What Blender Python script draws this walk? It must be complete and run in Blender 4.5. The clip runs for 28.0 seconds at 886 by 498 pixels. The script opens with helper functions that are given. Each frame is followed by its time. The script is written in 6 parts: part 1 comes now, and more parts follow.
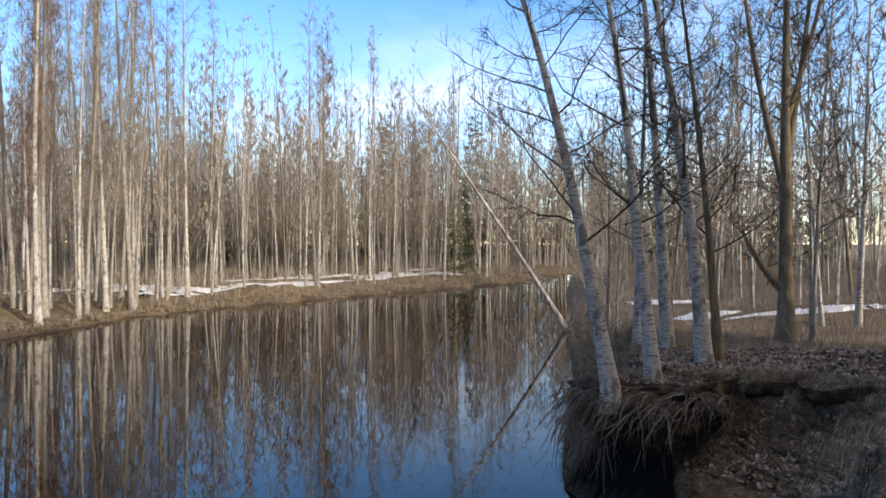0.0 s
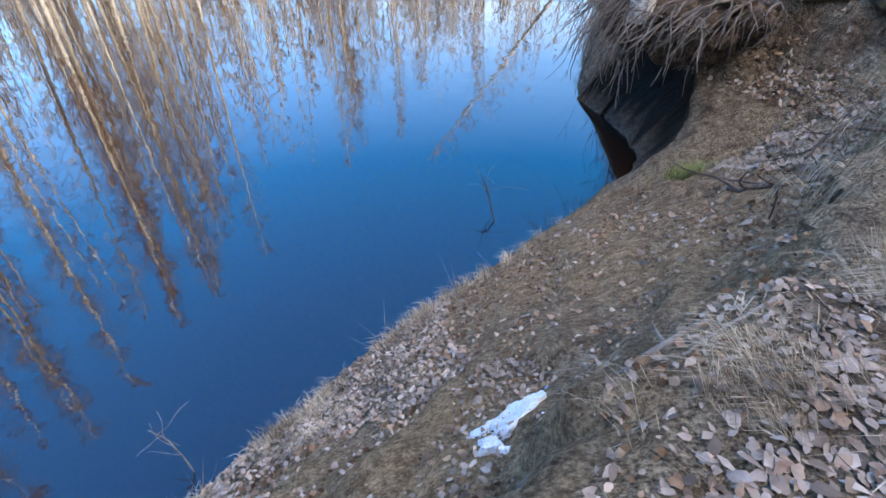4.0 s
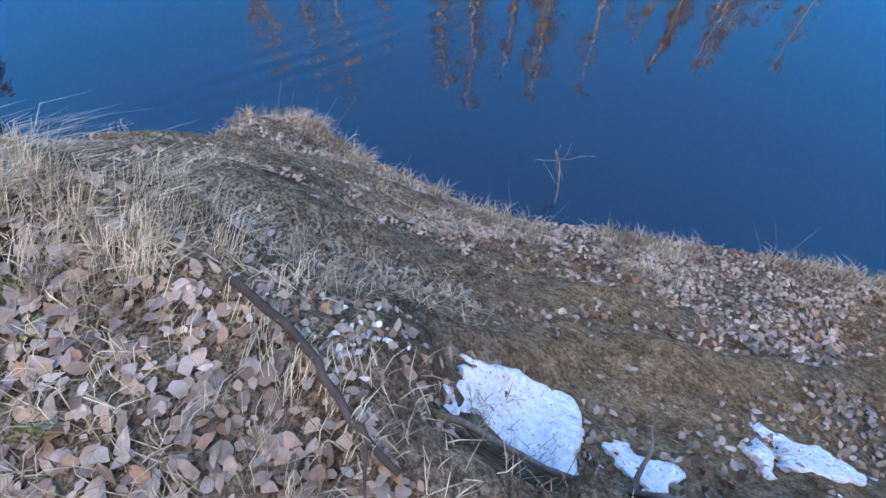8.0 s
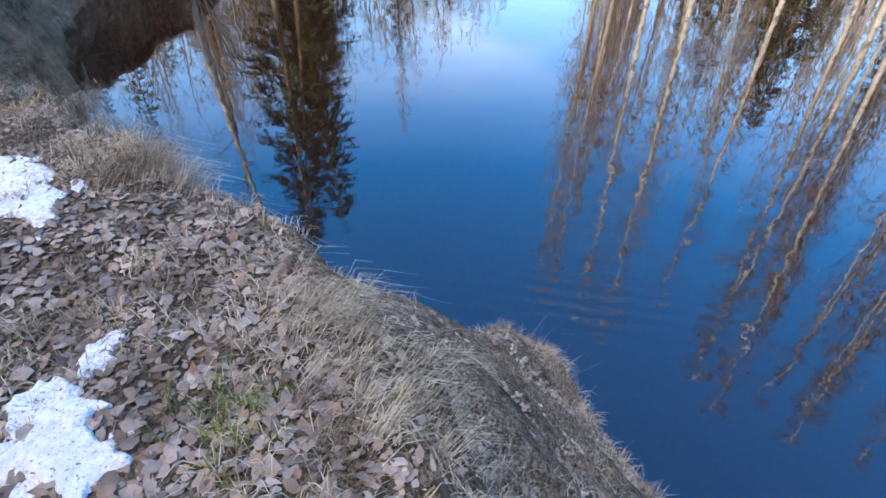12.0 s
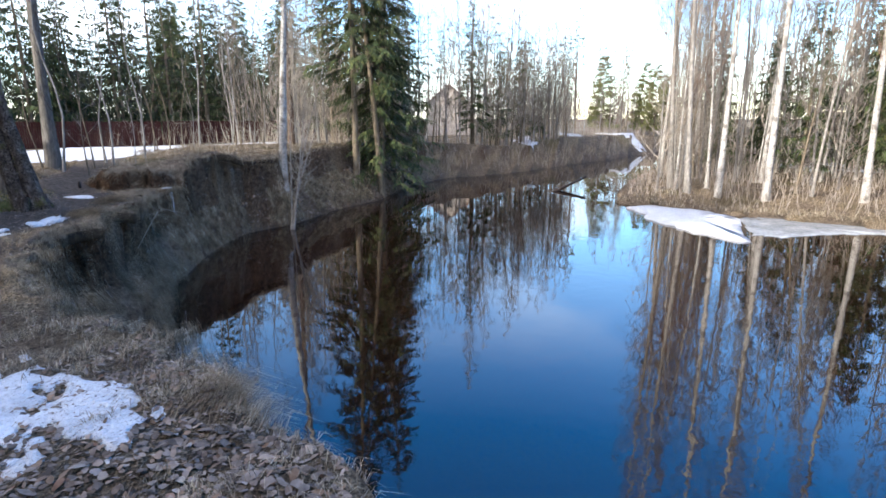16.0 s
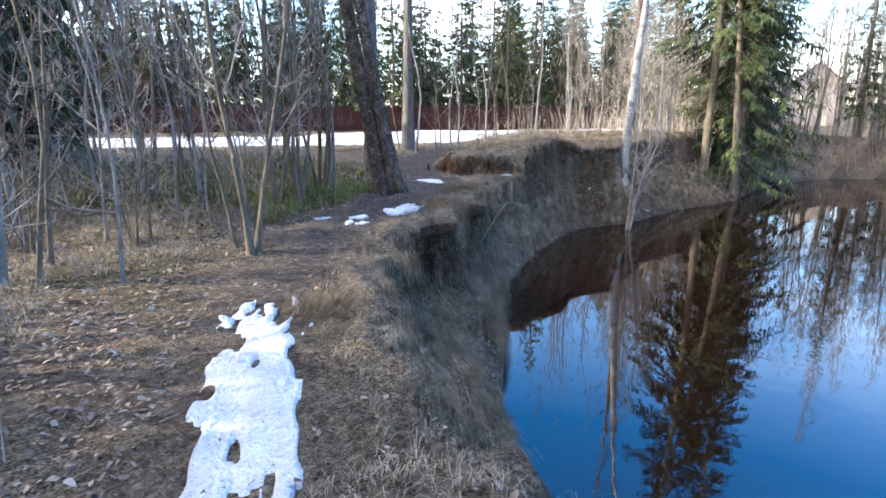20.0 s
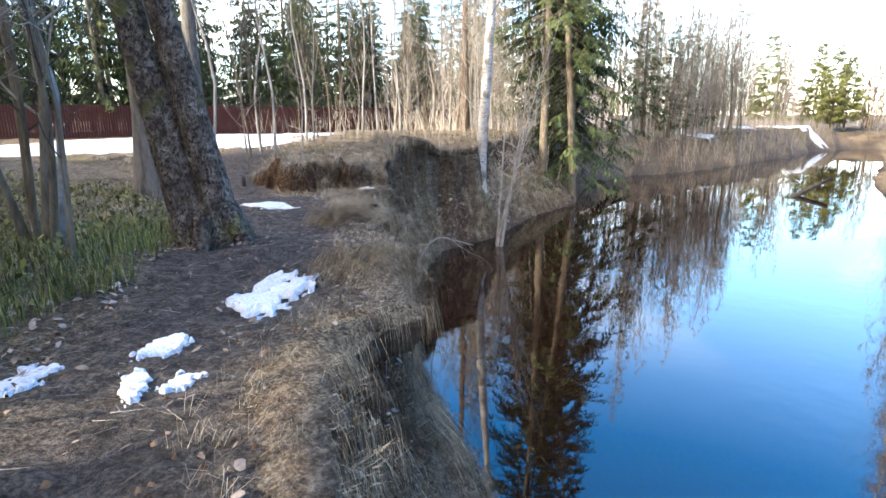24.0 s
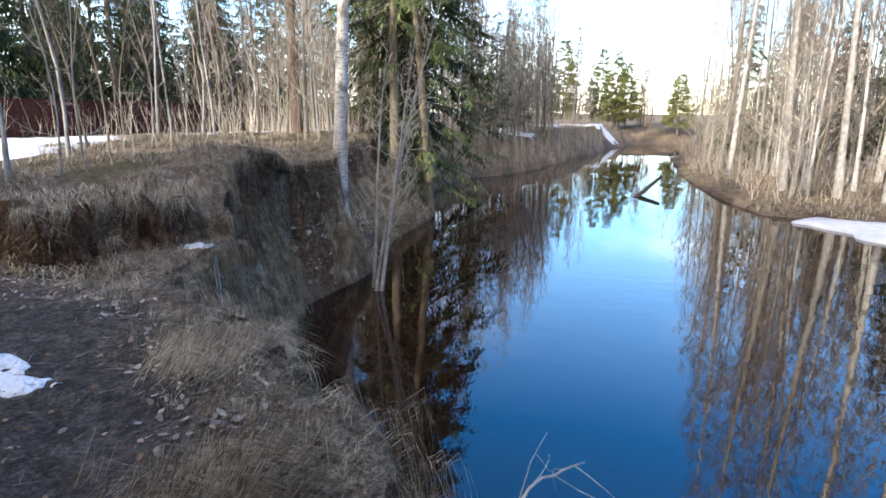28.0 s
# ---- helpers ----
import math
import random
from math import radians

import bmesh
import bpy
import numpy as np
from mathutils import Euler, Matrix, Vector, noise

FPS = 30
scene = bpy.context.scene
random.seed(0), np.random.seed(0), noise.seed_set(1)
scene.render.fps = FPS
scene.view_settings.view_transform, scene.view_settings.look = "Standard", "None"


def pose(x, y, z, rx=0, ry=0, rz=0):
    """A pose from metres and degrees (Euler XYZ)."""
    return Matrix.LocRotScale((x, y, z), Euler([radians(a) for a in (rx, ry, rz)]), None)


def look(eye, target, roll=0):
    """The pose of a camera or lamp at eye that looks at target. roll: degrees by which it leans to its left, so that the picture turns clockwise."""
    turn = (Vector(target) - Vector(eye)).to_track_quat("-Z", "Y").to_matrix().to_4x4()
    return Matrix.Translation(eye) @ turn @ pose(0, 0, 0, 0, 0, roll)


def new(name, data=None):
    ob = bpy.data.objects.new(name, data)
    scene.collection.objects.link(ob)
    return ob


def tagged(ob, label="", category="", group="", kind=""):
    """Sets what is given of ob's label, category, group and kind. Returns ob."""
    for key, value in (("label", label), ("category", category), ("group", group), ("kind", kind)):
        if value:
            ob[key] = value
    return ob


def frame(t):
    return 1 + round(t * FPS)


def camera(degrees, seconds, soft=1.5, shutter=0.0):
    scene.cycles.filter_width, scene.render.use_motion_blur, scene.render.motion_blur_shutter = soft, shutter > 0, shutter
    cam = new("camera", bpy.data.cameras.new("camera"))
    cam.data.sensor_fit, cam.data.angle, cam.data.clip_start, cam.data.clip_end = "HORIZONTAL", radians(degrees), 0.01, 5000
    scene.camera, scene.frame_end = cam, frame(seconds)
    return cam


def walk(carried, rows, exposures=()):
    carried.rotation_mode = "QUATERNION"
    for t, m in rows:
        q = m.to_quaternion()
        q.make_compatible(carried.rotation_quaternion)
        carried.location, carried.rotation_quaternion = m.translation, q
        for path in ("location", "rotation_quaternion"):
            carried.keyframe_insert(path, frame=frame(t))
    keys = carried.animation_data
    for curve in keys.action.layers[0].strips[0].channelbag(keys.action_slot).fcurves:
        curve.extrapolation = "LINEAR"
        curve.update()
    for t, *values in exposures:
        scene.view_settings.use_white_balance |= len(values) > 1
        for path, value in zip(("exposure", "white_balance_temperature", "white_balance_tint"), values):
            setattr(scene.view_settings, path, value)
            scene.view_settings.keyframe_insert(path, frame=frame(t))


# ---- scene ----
cam = camera(76.45, 28.0, soft=1.6)
WALK = [
    (0, 0.084, 0.117, 1.409, 3.68, -0.46, -0.04),
    (0.5, 0.098, 0.159, 1.386, 3.82, -5.11, -0.14),
    (1, 0.089, 0.106, 1.397, 3.86, -12.15, -0.13),
    (1.5, 0.108, 0.116, 1.4, 3.57, -19.98, 0.23),
    (2, 0.121, 0.14, 1.4, 2.79, -22.38, 0.25),
    (2.5, 0.124, 0.155, 1.375, 2.58, -22.6, 0.02),
    (3, 0.16, 0.316, 1.347, 2.82, -25.4, -0.08),
    (3.5, 0.228, 0.541, 1.302, 3.68, -31.59, 0.17),
    (4, 0.295, 0.743, 1.336, 6.55, -39.56, -0.57),
    (4.5, 0.287, 0.777, 1.305, 13.05, -47.07, 0.32),
    (6.5, 0.151, 0.96, 1.417, 44.51, -62.2, 0.14),
    (7, 0.123, 0.93, 1.409, 51.84, -62.26, 0.2),
    (7.5, 0.101, 0.876, 1.415, 59.81, -62.21, 0.23),
    (8, 0.121, 0.836, 1.449, 66.58, -62.29, -0.13),
    (8.5, 0.145, 0.818, 1.478, 71.14, -62.39, -0.31),
    (9, 0.158, 0.8, 1.499, 74.53, -62.5, -0.31),
    (9.5, 0.149, 0.768, 1.524, 78.18, -62.45, -0.46),
    (10, 0.114, 0.759, 1.531, 83.54, -61.73, -0.26),
    (10.5, 0.103, 0.756, 1.531, 89.56, -58.32, 0.14),
    (11, 0.1, 0.742, 1.529, 94.31, -52.69, 0.42),
    (11.5, 0.113, 0.737, 1.566, 98.4, -46.09, 0.17),
    (12, 0.107, 0.727, 1.573, 101.41, -38.92, 0.22),
    (12.5, 0.152, 0.717, 1.525, 103.08, -30.74, -0.22),
    (13, 0.154, 0.728, 1.532, 104.79, -23.31, -0.25),
    (13.5, 0.172, 0.729, 1.541, 106.04, -15.9, -0.13),
    (15.5, 0.172, 0.722, 1.533, 108.23, -13.04, -0.06),
    (16, 0.165, 0.707, 1.526, 108.66, -13.07, -0.02),
    (16.5, 0.146, 0.603, 1.52, 109.97, -13.2, 0.11),
    (17, -0.011, 0.362, 1.488, 113.67, -13.45, 0.17),
    (17.5, -0.194, 0.089, 1.458, 118.36, -13.56, 0.27),
    (18, -0.425, -0.212, 1.457, 125.97, -13.88, 0.22),
    (18.5, -0.676, -0.575, 1.429, 133.56, -13.94, 0.25),
    (19, -1.013, -0.999, 1.384, 136.23, -14.12, 0.17),
    (19.5, -1.327, -1.498, 1.355, 138.41, -14.22, 0.18),
    (20, -1.667, -2.087, 1.342, 139.13, -14.23, 0.01),
    (20.5, -1.966, -2.525, 1.338, 139.85, -14.31, 0.08),
    (22.5, -3.363, -5.245, 1.01, 137.57, -13.68, -0.11),
    (23, -3.765, -5.788, 0.978, 133.65, -13.63, -0.17),
    (23.5, -4.18, -6.389, 0.936, 126.7, -13.55, -0.14),
    (24, -4.641, -7.027, 0.809, 117.45, -13.42, -0.06),
    (24.5, -4.99, -7.635, 0.725, 114.66, -13.39, 0.05),
    (25, -5.391, -8.093, 0.669, 113.69, -13.32, -0.2),
    (25.5, -5.839, -8.498, 0.668, 113.03, -13.48, -0.13),
    (26, -6.322, -8.833, 0.707, 110.25, -13.59, -0.04),
    (26.5, -6.875, -9.279, 0.748, 106.83, -13.57, -0.03),
    (27, -7.413, -9.643, 0.824, 102.57, -13.51, 0.08),
    (27.5, -7.999, -10.043, 0.876, 99.72, -13.71, 0.31),
    (28, -8.477, -10.271, 0.874, 97.65, -13.68, 0.42),]
EXPOSURES = [(0, -0.2, 7700, 10), (1, 0.35, 7400, 10), (2, 0.95, 7200, 10), (3, 1.2, 7200, 10), (4.5, 1.8, 7400, 10), (6.5, 1.65, 7400, 10), (10, 1.65, 7400, 10), (12, 1.4, 7200, 10), (13.5, 0.95, 6800, 9), (17, 0.65, 6600, 8), (20, 1.3, 6700, 8), (22.5, 1.62, 7100, 7), (25, 1.35, 7400, 8), (28, 0.8, 6800, 8)]
walk(cam, [(t, pose(x, y, z, 90 + pitch, 0, yaw) @ pose(0, 0, 0, 0, 0, roll)) for t, x, y, z, yaw, pitch, roll in WALK], EXPOSURES)

# ---- light ----
SUN_YAW, SUN_HEIGHT = 237.0, 23.0
sun_way = Vector((-math.sin(radians(SUN_YAW)), math.cos(radians(SUN_YAW)), math.tan(radians(SUN_HEIGHT)))).normalized()
world = bpy.data.worlds.new("sky")
scene.world = world
world.use_nodes = True
wn, wl = world.node_tree.nodes, world.node_tree.links
wn.clear()
sky = wn.new("ShaderNodeTexSky")
sky.sky_type, sky.sun_disc = "NISHITA", False
sky.sun_elevation, sky.sun_rotation = radians(SUN_HEIGHT), math.atan2(sun_way.x, sun_way.y)
sky.air_density, sky.dust_density, sky.ozone_density = 1.0, 0.15, 2.4
bg = wn.new("ShaderNodeBackground")
bg.inputs["Strength"].default_value = 0.43
wo = wn.new("ShaderNodeOutputWorld")
# thin white cloud, thickest low over the trees
wtc = wn.new("ShaderNodeTexCoord")
wmap = wn.new("ShaderNodeMapping")
wmap.inputs["Scale"].default_value = (1.0, 1.0, 2.6)
wl.new(wtc.outputs["Generated"], wmap.inputs["Vector"])
wnoise = wn.new("ShaderNodeTexNoise")
wnoise.inputs["Scale"].default_value, wnoise.inputs["Detail"].default_value = 2.2, 6.0
wl.new(wmap.outputs["Vector"], wnoise.inputs["Vector"])
wramp = wn.new("ShaderNodeValToRGB")
wramp.color_ramp.elements[0].position, wramp.color_ramp.elements[0].color = 0.5, (0, 0, 0, 1)
wramp.color_ramp.elements[1].position, wramp.color_ramp.elements[1].color = 0.72, (1, 1, 1, 1)
wl.new(wnoise.outputs["Fac"], wramp.inputs["Fac"])
wsep = wn.new("ShaderNodeSeparateXYZ")
wl.new(wtc.outputs["Generated"], wsep.inputs["Vector"])
wlow = wn.new("ShaderNodeMapRange")
wlow.inputs["From Min"].default_value, wlow.inputs["From Max"].default_value = 0.12, 0.42
wlow.inputs["To Min"].default_value, wlow.inputs["To Max"].default_value = 0.75, 0.0
wl.new(wsep.outputs["Z"], wlow.inputs["Value"])
wmul = wn.new("ShaderNodeMath")
wmul.operation = "MULTIPLY"
wl.new(wramp.outputs["Color"], wmul.inputs[0])
wl.new(wlow.outputs["Result"], wmul.inputs[1])
wmix = wn.new("ShaderNodeMix")
wmix.data_type = "RGBA"
wl.new(wmul.outputs["Value"], wmix.inputs[0])
wsat = wn.new("ShaderNodeHueSaturation")
wsat.inputs["Hue"].default_value, wsat.inputs["Saturation"].default_value = 0.507, 1.82
whaze = wn.new("ShaderNodeMapRange")
whaze.inputs["From Min"].default_value, whaze.inputs["From Max"].default_value = 0.0, 0.5
whaze.inputs["To Min"].default_value, whaze.inputs["To Max"].default_value = 0.6, 0.0
wl.new(wsep.outputs["Z"], whaze.inputs["Value"])
wveil = wn.new("ShaderNodeMix")
wveil.data_type = "RGBA"
wveil.inputs[7].default_value = (4.2, 4.6, 5.2, 1)
wl.new(whaze.outputs["Result"], wveil.inputs[0])
wl.new(wsat.outputs["Color"], wveil.inputs[6])
wl.new(sky.outputs["Color"], wsat.inputs["Color"])
wl.new(wveil.outputs[2], wmix.inputs[6])
wmix.inputs[7].default_value = (6.5, 6.8, 7.2, 1)
# bright haze added round the sun, landward and out of view, as fill light
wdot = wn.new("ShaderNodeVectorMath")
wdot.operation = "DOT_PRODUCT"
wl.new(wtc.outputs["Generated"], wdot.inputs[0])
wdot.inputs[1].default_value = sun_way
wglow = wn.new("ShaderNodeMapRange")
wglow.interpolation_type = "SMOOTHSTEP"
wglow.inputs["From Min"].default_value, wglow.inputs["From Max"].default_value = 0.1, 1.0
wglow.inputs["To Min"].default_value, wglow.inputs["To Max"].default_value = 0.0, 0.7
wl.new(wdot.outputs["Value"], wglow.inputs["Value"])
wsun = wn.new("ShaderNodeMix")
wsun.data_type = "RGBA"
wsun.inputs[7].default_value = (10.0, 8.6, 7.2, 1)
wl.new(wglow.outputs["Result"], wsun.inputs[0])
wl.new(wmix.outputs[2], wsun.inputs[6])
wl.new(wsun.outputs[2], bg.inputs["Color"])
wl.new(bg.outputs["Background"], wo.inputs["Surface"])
sun_data = bpy.data.lights.new("sun", "SUN")
sun_data.energy, sun_data.angle, sun_data.color = 5.4, radians(0.6), (1.0, 0.94, 0.86)
sun = new("sun", sun_data)
sun.matrix_world = look((0, 0, 60), Vector((0, 0, 60)) - sun_way)


# ---- materials ----
def material(name, rough=0.9, spec=0.2):
    m = bpy.data.materials.new(name)
    m.use_nodes = True
    b = m.node_tree.nodes["Principled BSDF"]
    b.inputs["Roughness"].default_value = rough
    b.inputs["Specular IOR Level"].default_value = spec
    return m, m.node_tree.nodes, m.node_tree.links, b


def noise_node(n, l, scale, detail=5.0, coords="Object", stretch=(1, 1, 1), rough=0.6):
    tc = n.new("ShaderNodeTexCoord")
    mp = n.new("ShaderNodeMapping")
    mp.inputs["Scale"].default_value = stretch
    t = n.new("ShaderNodeTexNoise")
    t.inputs["Scale"].default_value, t.inputs["Detail"].default_value, t.inputs["Roughness"].default_value = scale, detail, rough
    l.new(tc.outputs[coords], mp.inputs["Vector"])
    l.new(mp.outputs["Vector"], t.inputs["Vector"])
    return t.outputs["Fac"]


def ramp(n, l, fac, stops):
    r = n.new("ShaderNodeValToRGB")
    e = r.color_ramp.elements
    while len(e) < len(stops):
        e.new(0.5)
    for el, (p, c) in zip(e, stops):
        el.position, el.color = p, (*c, 1)
    l.new(fac, r.inputs["Fac"])
    return r.outputs["Color"]


def mixed(n, l, fac, a, b, mode="MIX"):
    m = n.new("ShaderNodeMix")
    m.data_type, m.blend_type = "RGBA", mode
    for socket, v in ((m.inputs[0], fac), (m.inputs[6], a), (m.inputs[7], b)):
        if isinstance(v, (int, float)):
            socket.default_value = v
        elif isinstance(v, tuple):
            socket.default_value = (*v, 1)
        else:
            l.new(v, socket)
    return m.outputs[2]


def bump(n, l, b, height, strength=0.4, distance=0.02):
    u = n.new("ShaderNodeBump")
    u.inputs["Strength"].default_value, u.inputs["Distance"].default_value = strength, distance
    l.new(height, u.inputs["Height"])
    l.new(u.outputs["Normal"], b.inputs["Normal"])


def island_random(n):
    return n.new("ShaderNodeNewGeometry").outputs["Random Per Island"]


def speckled(name, stops, scale=8.0, rough=0.9, relief=0.3, spec=0.2, stretch=(1, 1, 1), distance=0.02, fine=6.0):
    m, n, l, b = material(name, rough, spec)
    f = noise_node(n, l, scale, stretch=stretch)
    g = noise_node(n, l, scale * fine, stretch=stretch)
    c = ramp(n, l, f, stops)
    c = mixed(n, l, 0.35, c, ramp(n, l, g, [(0.35, (0.25, 0.25, 0.25)), (0.65, (1, 1, 1))]), "MULTIPLY")
    l.new(c, b.inputs["Base Color"])
    if relief:
        bump(n, l, b, g, relief, distance)
    return m


def islands(name, stops, rough=0.85, spec=0.25, grain=60.0):
    m, n, l, b = material(name, rough, spec)
    c = ramp(n, l, island_random(n), stops)
    c = mixed(n, l, 0.4, c, ramp(n, l, noise_node(n, l, grain, 3.0), [(0.3, (0.4, 0.4, 0.4)), (0.7, (1, 1, 1))]), "MULTIPLY")
    # beds of older and fresher growth
    c = mixed(n, l, 0.8, c, ramp(n, l, noise_node(n, l, 3.6, 4.0, rough=0.7), [(0.38, (0.34, 0.31, 0.28)), (0.52, (0.95, 0.95, 0.95)), (0.68, (1.35, 1.33, 1.3))]), "MULTIPLY")
    l.new(c, b.inputs["Base Color"])
    return m


def birch_bark(name):
    m, n, l, b = material(name, 0.75, 0.25)
    marks = noise_node(n, l, 4.0, 7.0, stretch=(2.0, 2.0, 11.0), rough=0.7)
    plates = noise_node(n, l, 2.2, 4.0, stretch=(1.6, 1.6, 0.9))
    tint = noise_node(n, l, 1.1, 3.0)
    white = ramp(n, l, tint, [(0.3, (0.31, 0.29, 0.265)), (0.7, (0.52, 0.505, 0.48))])
    c = mixed(n, l, ramp(n, l, marks, [(0.525, (0, 0, 0)), (0.59, (0.9, 0.9, 0.9))]), white, (0.055, 0.045, 0.04))
    c = mixed(n, l, ramp(n, l, plates, [(0.52, (0, 0, 0)), (0.62, (0.85, 0.85, 0.85))]), c, (0.11, 0.098, 0.088))
    l.new(c, b.inputs["Base Color"])
    bump(n, l, b, marks, 0.3, 0.01)
    return m


BIRCH = birch_bark("birch_bark")
ALDER = speckled("grey_bark", [(0.3, (0.095, 0.075, 0.052)), (0.7, (0.26, 0.215, 0.158))], 4.0, stretch=(3, 3, 0.7), relief=0.5)
PALE = speckled("pale_bark", [(0.3, (0.15, 0.138, 0.125)), (0.7, (0.4, 0.375, 0.345))], 3.0, stretch=(2, 2, 1.2), relief=0.3)
OLD, n, l, b = material("furrowed_bark", 0.9, 0.2)
tc = n.new("ShaderNodeTexCoord")
mp = n.new("ShaderNodeMapping")
mp.inputs["Scale"].default_value = (1.0, 1.0, 0.4)
vor = n.new("ShaderNodeTexVoronoi")
vor.feature, vor.inputs["Scale"].default_value = "DISTANCE_TO_EDGE", 30.0
l.new(tc.outputs["Object"], mp.inputs["Vector"])
warp = n.new("ShaderNodeTexNoise")
warp.inputs["Scale"].default_value = 9.0
l.new(mp.outputs["Vector"], warp.inputs["Vector"])
l.new(mixed(n, l, 0.4, mp.outputs["Vector"], warp.outputs["Color"]), vor.inputs["Vector"])
plate = ramp(n, l, mixed(n, l, 0.5, vor.outputs["Distance"], noise_node(n, l, 24.0, 5.0)), [(0.22, (0, 0, 0)), (0.36, (1, 1, 1))])
tone = ramp(n, l, noise_node(n, l, 7.0), [(0.35, (0.08, 0.06, 0.05)), (0.55, (0.2, 0.16, 0.13)), (0.7, (0.36, 0.32, 0.28))])
c = mixed(n, l, plate, (0.03, 0.022, 0.018), tone)
c = mixed(n, l, ramp(n, l, noise_node(n, l, 2.6, 4.0), [(0.56, (0, 0, 0)), (0.68, (0.85, 0.85, 0.85))]), c, (0.13, 0.13, 0.035))
l.new(c, b.inputs["Base Color"])
bump(n, l, b, mixed(n, l, 0.5, plate, noise_node(n, l, 30.0, 5.0)), 1.0, 0.04)
ASHBARK = speckled("ash_grey_bark", [(0.3, (0.085, 0.077, 0.07)), (0.7, (0.25, 0.232, 0.21))], 5.0, stretch=(3, 3, 0.6), relief=0.8, distance=0.03)
PINE = speckled("pine_bark", [(0.3, (0.08, 0.058, 0.047)), (0.7, (0.22, 0.155, 0.12))], 5.0, stretch=(2.5, 2.5, 0.6), relief=0.8, distance=0.04)
TWIG = speckled("twig_bark", [(0.3, (0.19, 0.155, 0.13)), (0.7, (0.44, 0.385, 0.335))], 3.0, relief=0)
REDTWIG = speckled("red_brown_twigs", [(0.3, (0.13, 0.075, 0.055)), (0.7, (0.3, 0.2, 0.155))], 2.0, relief=0)
PALETWIG = speckled("pale_twigs", [(0.3, (0.26, 0.22, 0.18)), (0.7, (0.54, 0.48, 0.41))], 2.0, relief=0)
DARKTWIG = speckled("dark_twigs", [(0.3, (0.03, 0.024, 0.022)), (0.7, (0.1, 0.08, 0.07))], 3.0, relief=0)
NEEDLE = islands("spruce_needles", [(0.0, (0.03, 0.05, 0.02)), (0.6, (0.065, 0.095, 0.033)), (1.0, (0.14, 0.15, 0.05))], 0.7, 0.3, 20.0)
PINENEEDLE = islands("pine_needles", [(0.0, (0.1, 0.12, 0.04)), (1.0, (0.26, 0.26, 0.09))], 0.7, 0.3, 20.0)
LEAF = islands("fallen_leaves", [(0.0, (0.10, 0.075, 0.058)), (0.2, (0.19, 0.145, 0.115)), (0.4, (0.27, 0.225, 0.2)), (0.6, (0.31, 0.26, 0.22)), (0.78, (0.28, 0.18, 0.115)), (0.93, (0.4, 0.345, 0.3)), (1.0, (0.23, 0.12, 0.07))], 0.75, 0.3, 45.0)
GRASS = islands("dry_grass", [(0.0, (0.13, 0.092, 0.055)), (0.5, (0.33, 0.27, 0.19)), (1.0, (0.54, 0.48, 0.37))], 0.8, 0.25, 12.0)
PALEGRASS = islands("bleached_grass", [(0.0, (0.24, 0.2, 0.135)), (0.5, (0.42, 0.375, 0.275)), (1.0, (0.6, 0.56, 0.45))], 0.8, 0.25, 12.0)
DEBRIS = islands("twig_debris", [(0.0, (0.03, 0.022, 0.017)), (0.4, (0.13, 0.1, 0.08)), (0.8, (0.3, 0.25, 0.2)), (1.0, (0.45, 0.4, 0.34))], 0.85, 0.2, 30.0)
DULLGRASS = islands("matted_grass", [(0.0, (0.07, 0.05, 0.032)), (0.5, (0.23, 0.178, 0.115)), (1.0, (0.44, 0.365, 0.25))], 0.85, 0.2, 12.0)
GREEN = islands("green_grass", [(0.0, (0.07, 0.09, 0.025)), (0.6, (0.13, 0.16, 0.04)), (1.0, (0.3, 0.27, 0.1))], 0.8, 0.25, 12.0)
FROST = islands("frosted_litter", [(0.0, (0.2, 0.19, 0.185)), (0.5, (0.36, 0.36, 0.37)), (1.0, (0.56, 0.57, 0.6))], 0.8, 0.3, 30.0)
SHRUB = islands("berry_shrubs", [(0.0, (0.06, 0.05, 0.022)), (0.4, (0.12, 0.125, 0.03)), (0.7, (0.22, 0.2, 0.05)), (1.0, (0.3, 0.22, 0.12))], 0.7, 0.3, 12.0)
FENCE = speckled("red_brown_boards", [(0.3, (0.045, 0.017, 0.014)), (0.7, (0.095, 0.032, 0.027))], 2.0, stretch=(6, 6, 0.5), relief=0.2)
ROOT = speckled("weathered_roots", [(0.3, (0.06, 0.047, 0.038)), (0.7, (0.24, 0.2, 0.17))], 6.0, relief=0.4)
STICK = speckled("grey_deadwood", [(0.3, (0.12, 0.10, 0.09)), (0.7, (0.34, 0.3, 0.27))], 6.0, stretch=(1, 1, 1), relief=0.3)
SOD = speckled("torn_sod", [(0.3, (0.03, 0.02, 0.014)), (0.55, (0.09, 0.062, 0.04)), (0.75, (0.2, 0.15, 0.09))], 7.0, relief=1.0, distance=0.05)
HOUSEWALL = speckled("pale_house_paint", [(0.3, (0.62, 0.55, 0.5)), (0.7, (0.74, 0.68, 0.62))], 1.0, relief=0.05)
ROOF = speckled("house_roof", [(0.3, (0.16, 0.07, 0.05)), (0.7, (0.26, 0.12, 0.09))], 2.0, relief=0.1)
SHEDWALL = speckled("brown_shed_boards", [(0.3, (0.06, 0.035, 0.025)), (0.7, (0.12, 0.07, 0.05))], 2.0, stretch=(6, 6, 0.5), relief=0.2)
PANE = material("window_glass", 0.05, 0.5)[0]
PANE.node_tree.nodes["Principled BSDF"].inputs["Base Color"].default_value = (0.03, 0.035, 0.04, 1)
GREENROOF = speckled("green_sheet", [(0.3, (0.03, 0.16, 0.1)), (0.7, (0.05, 0.24, 0.15))], 2.0, relief=0)

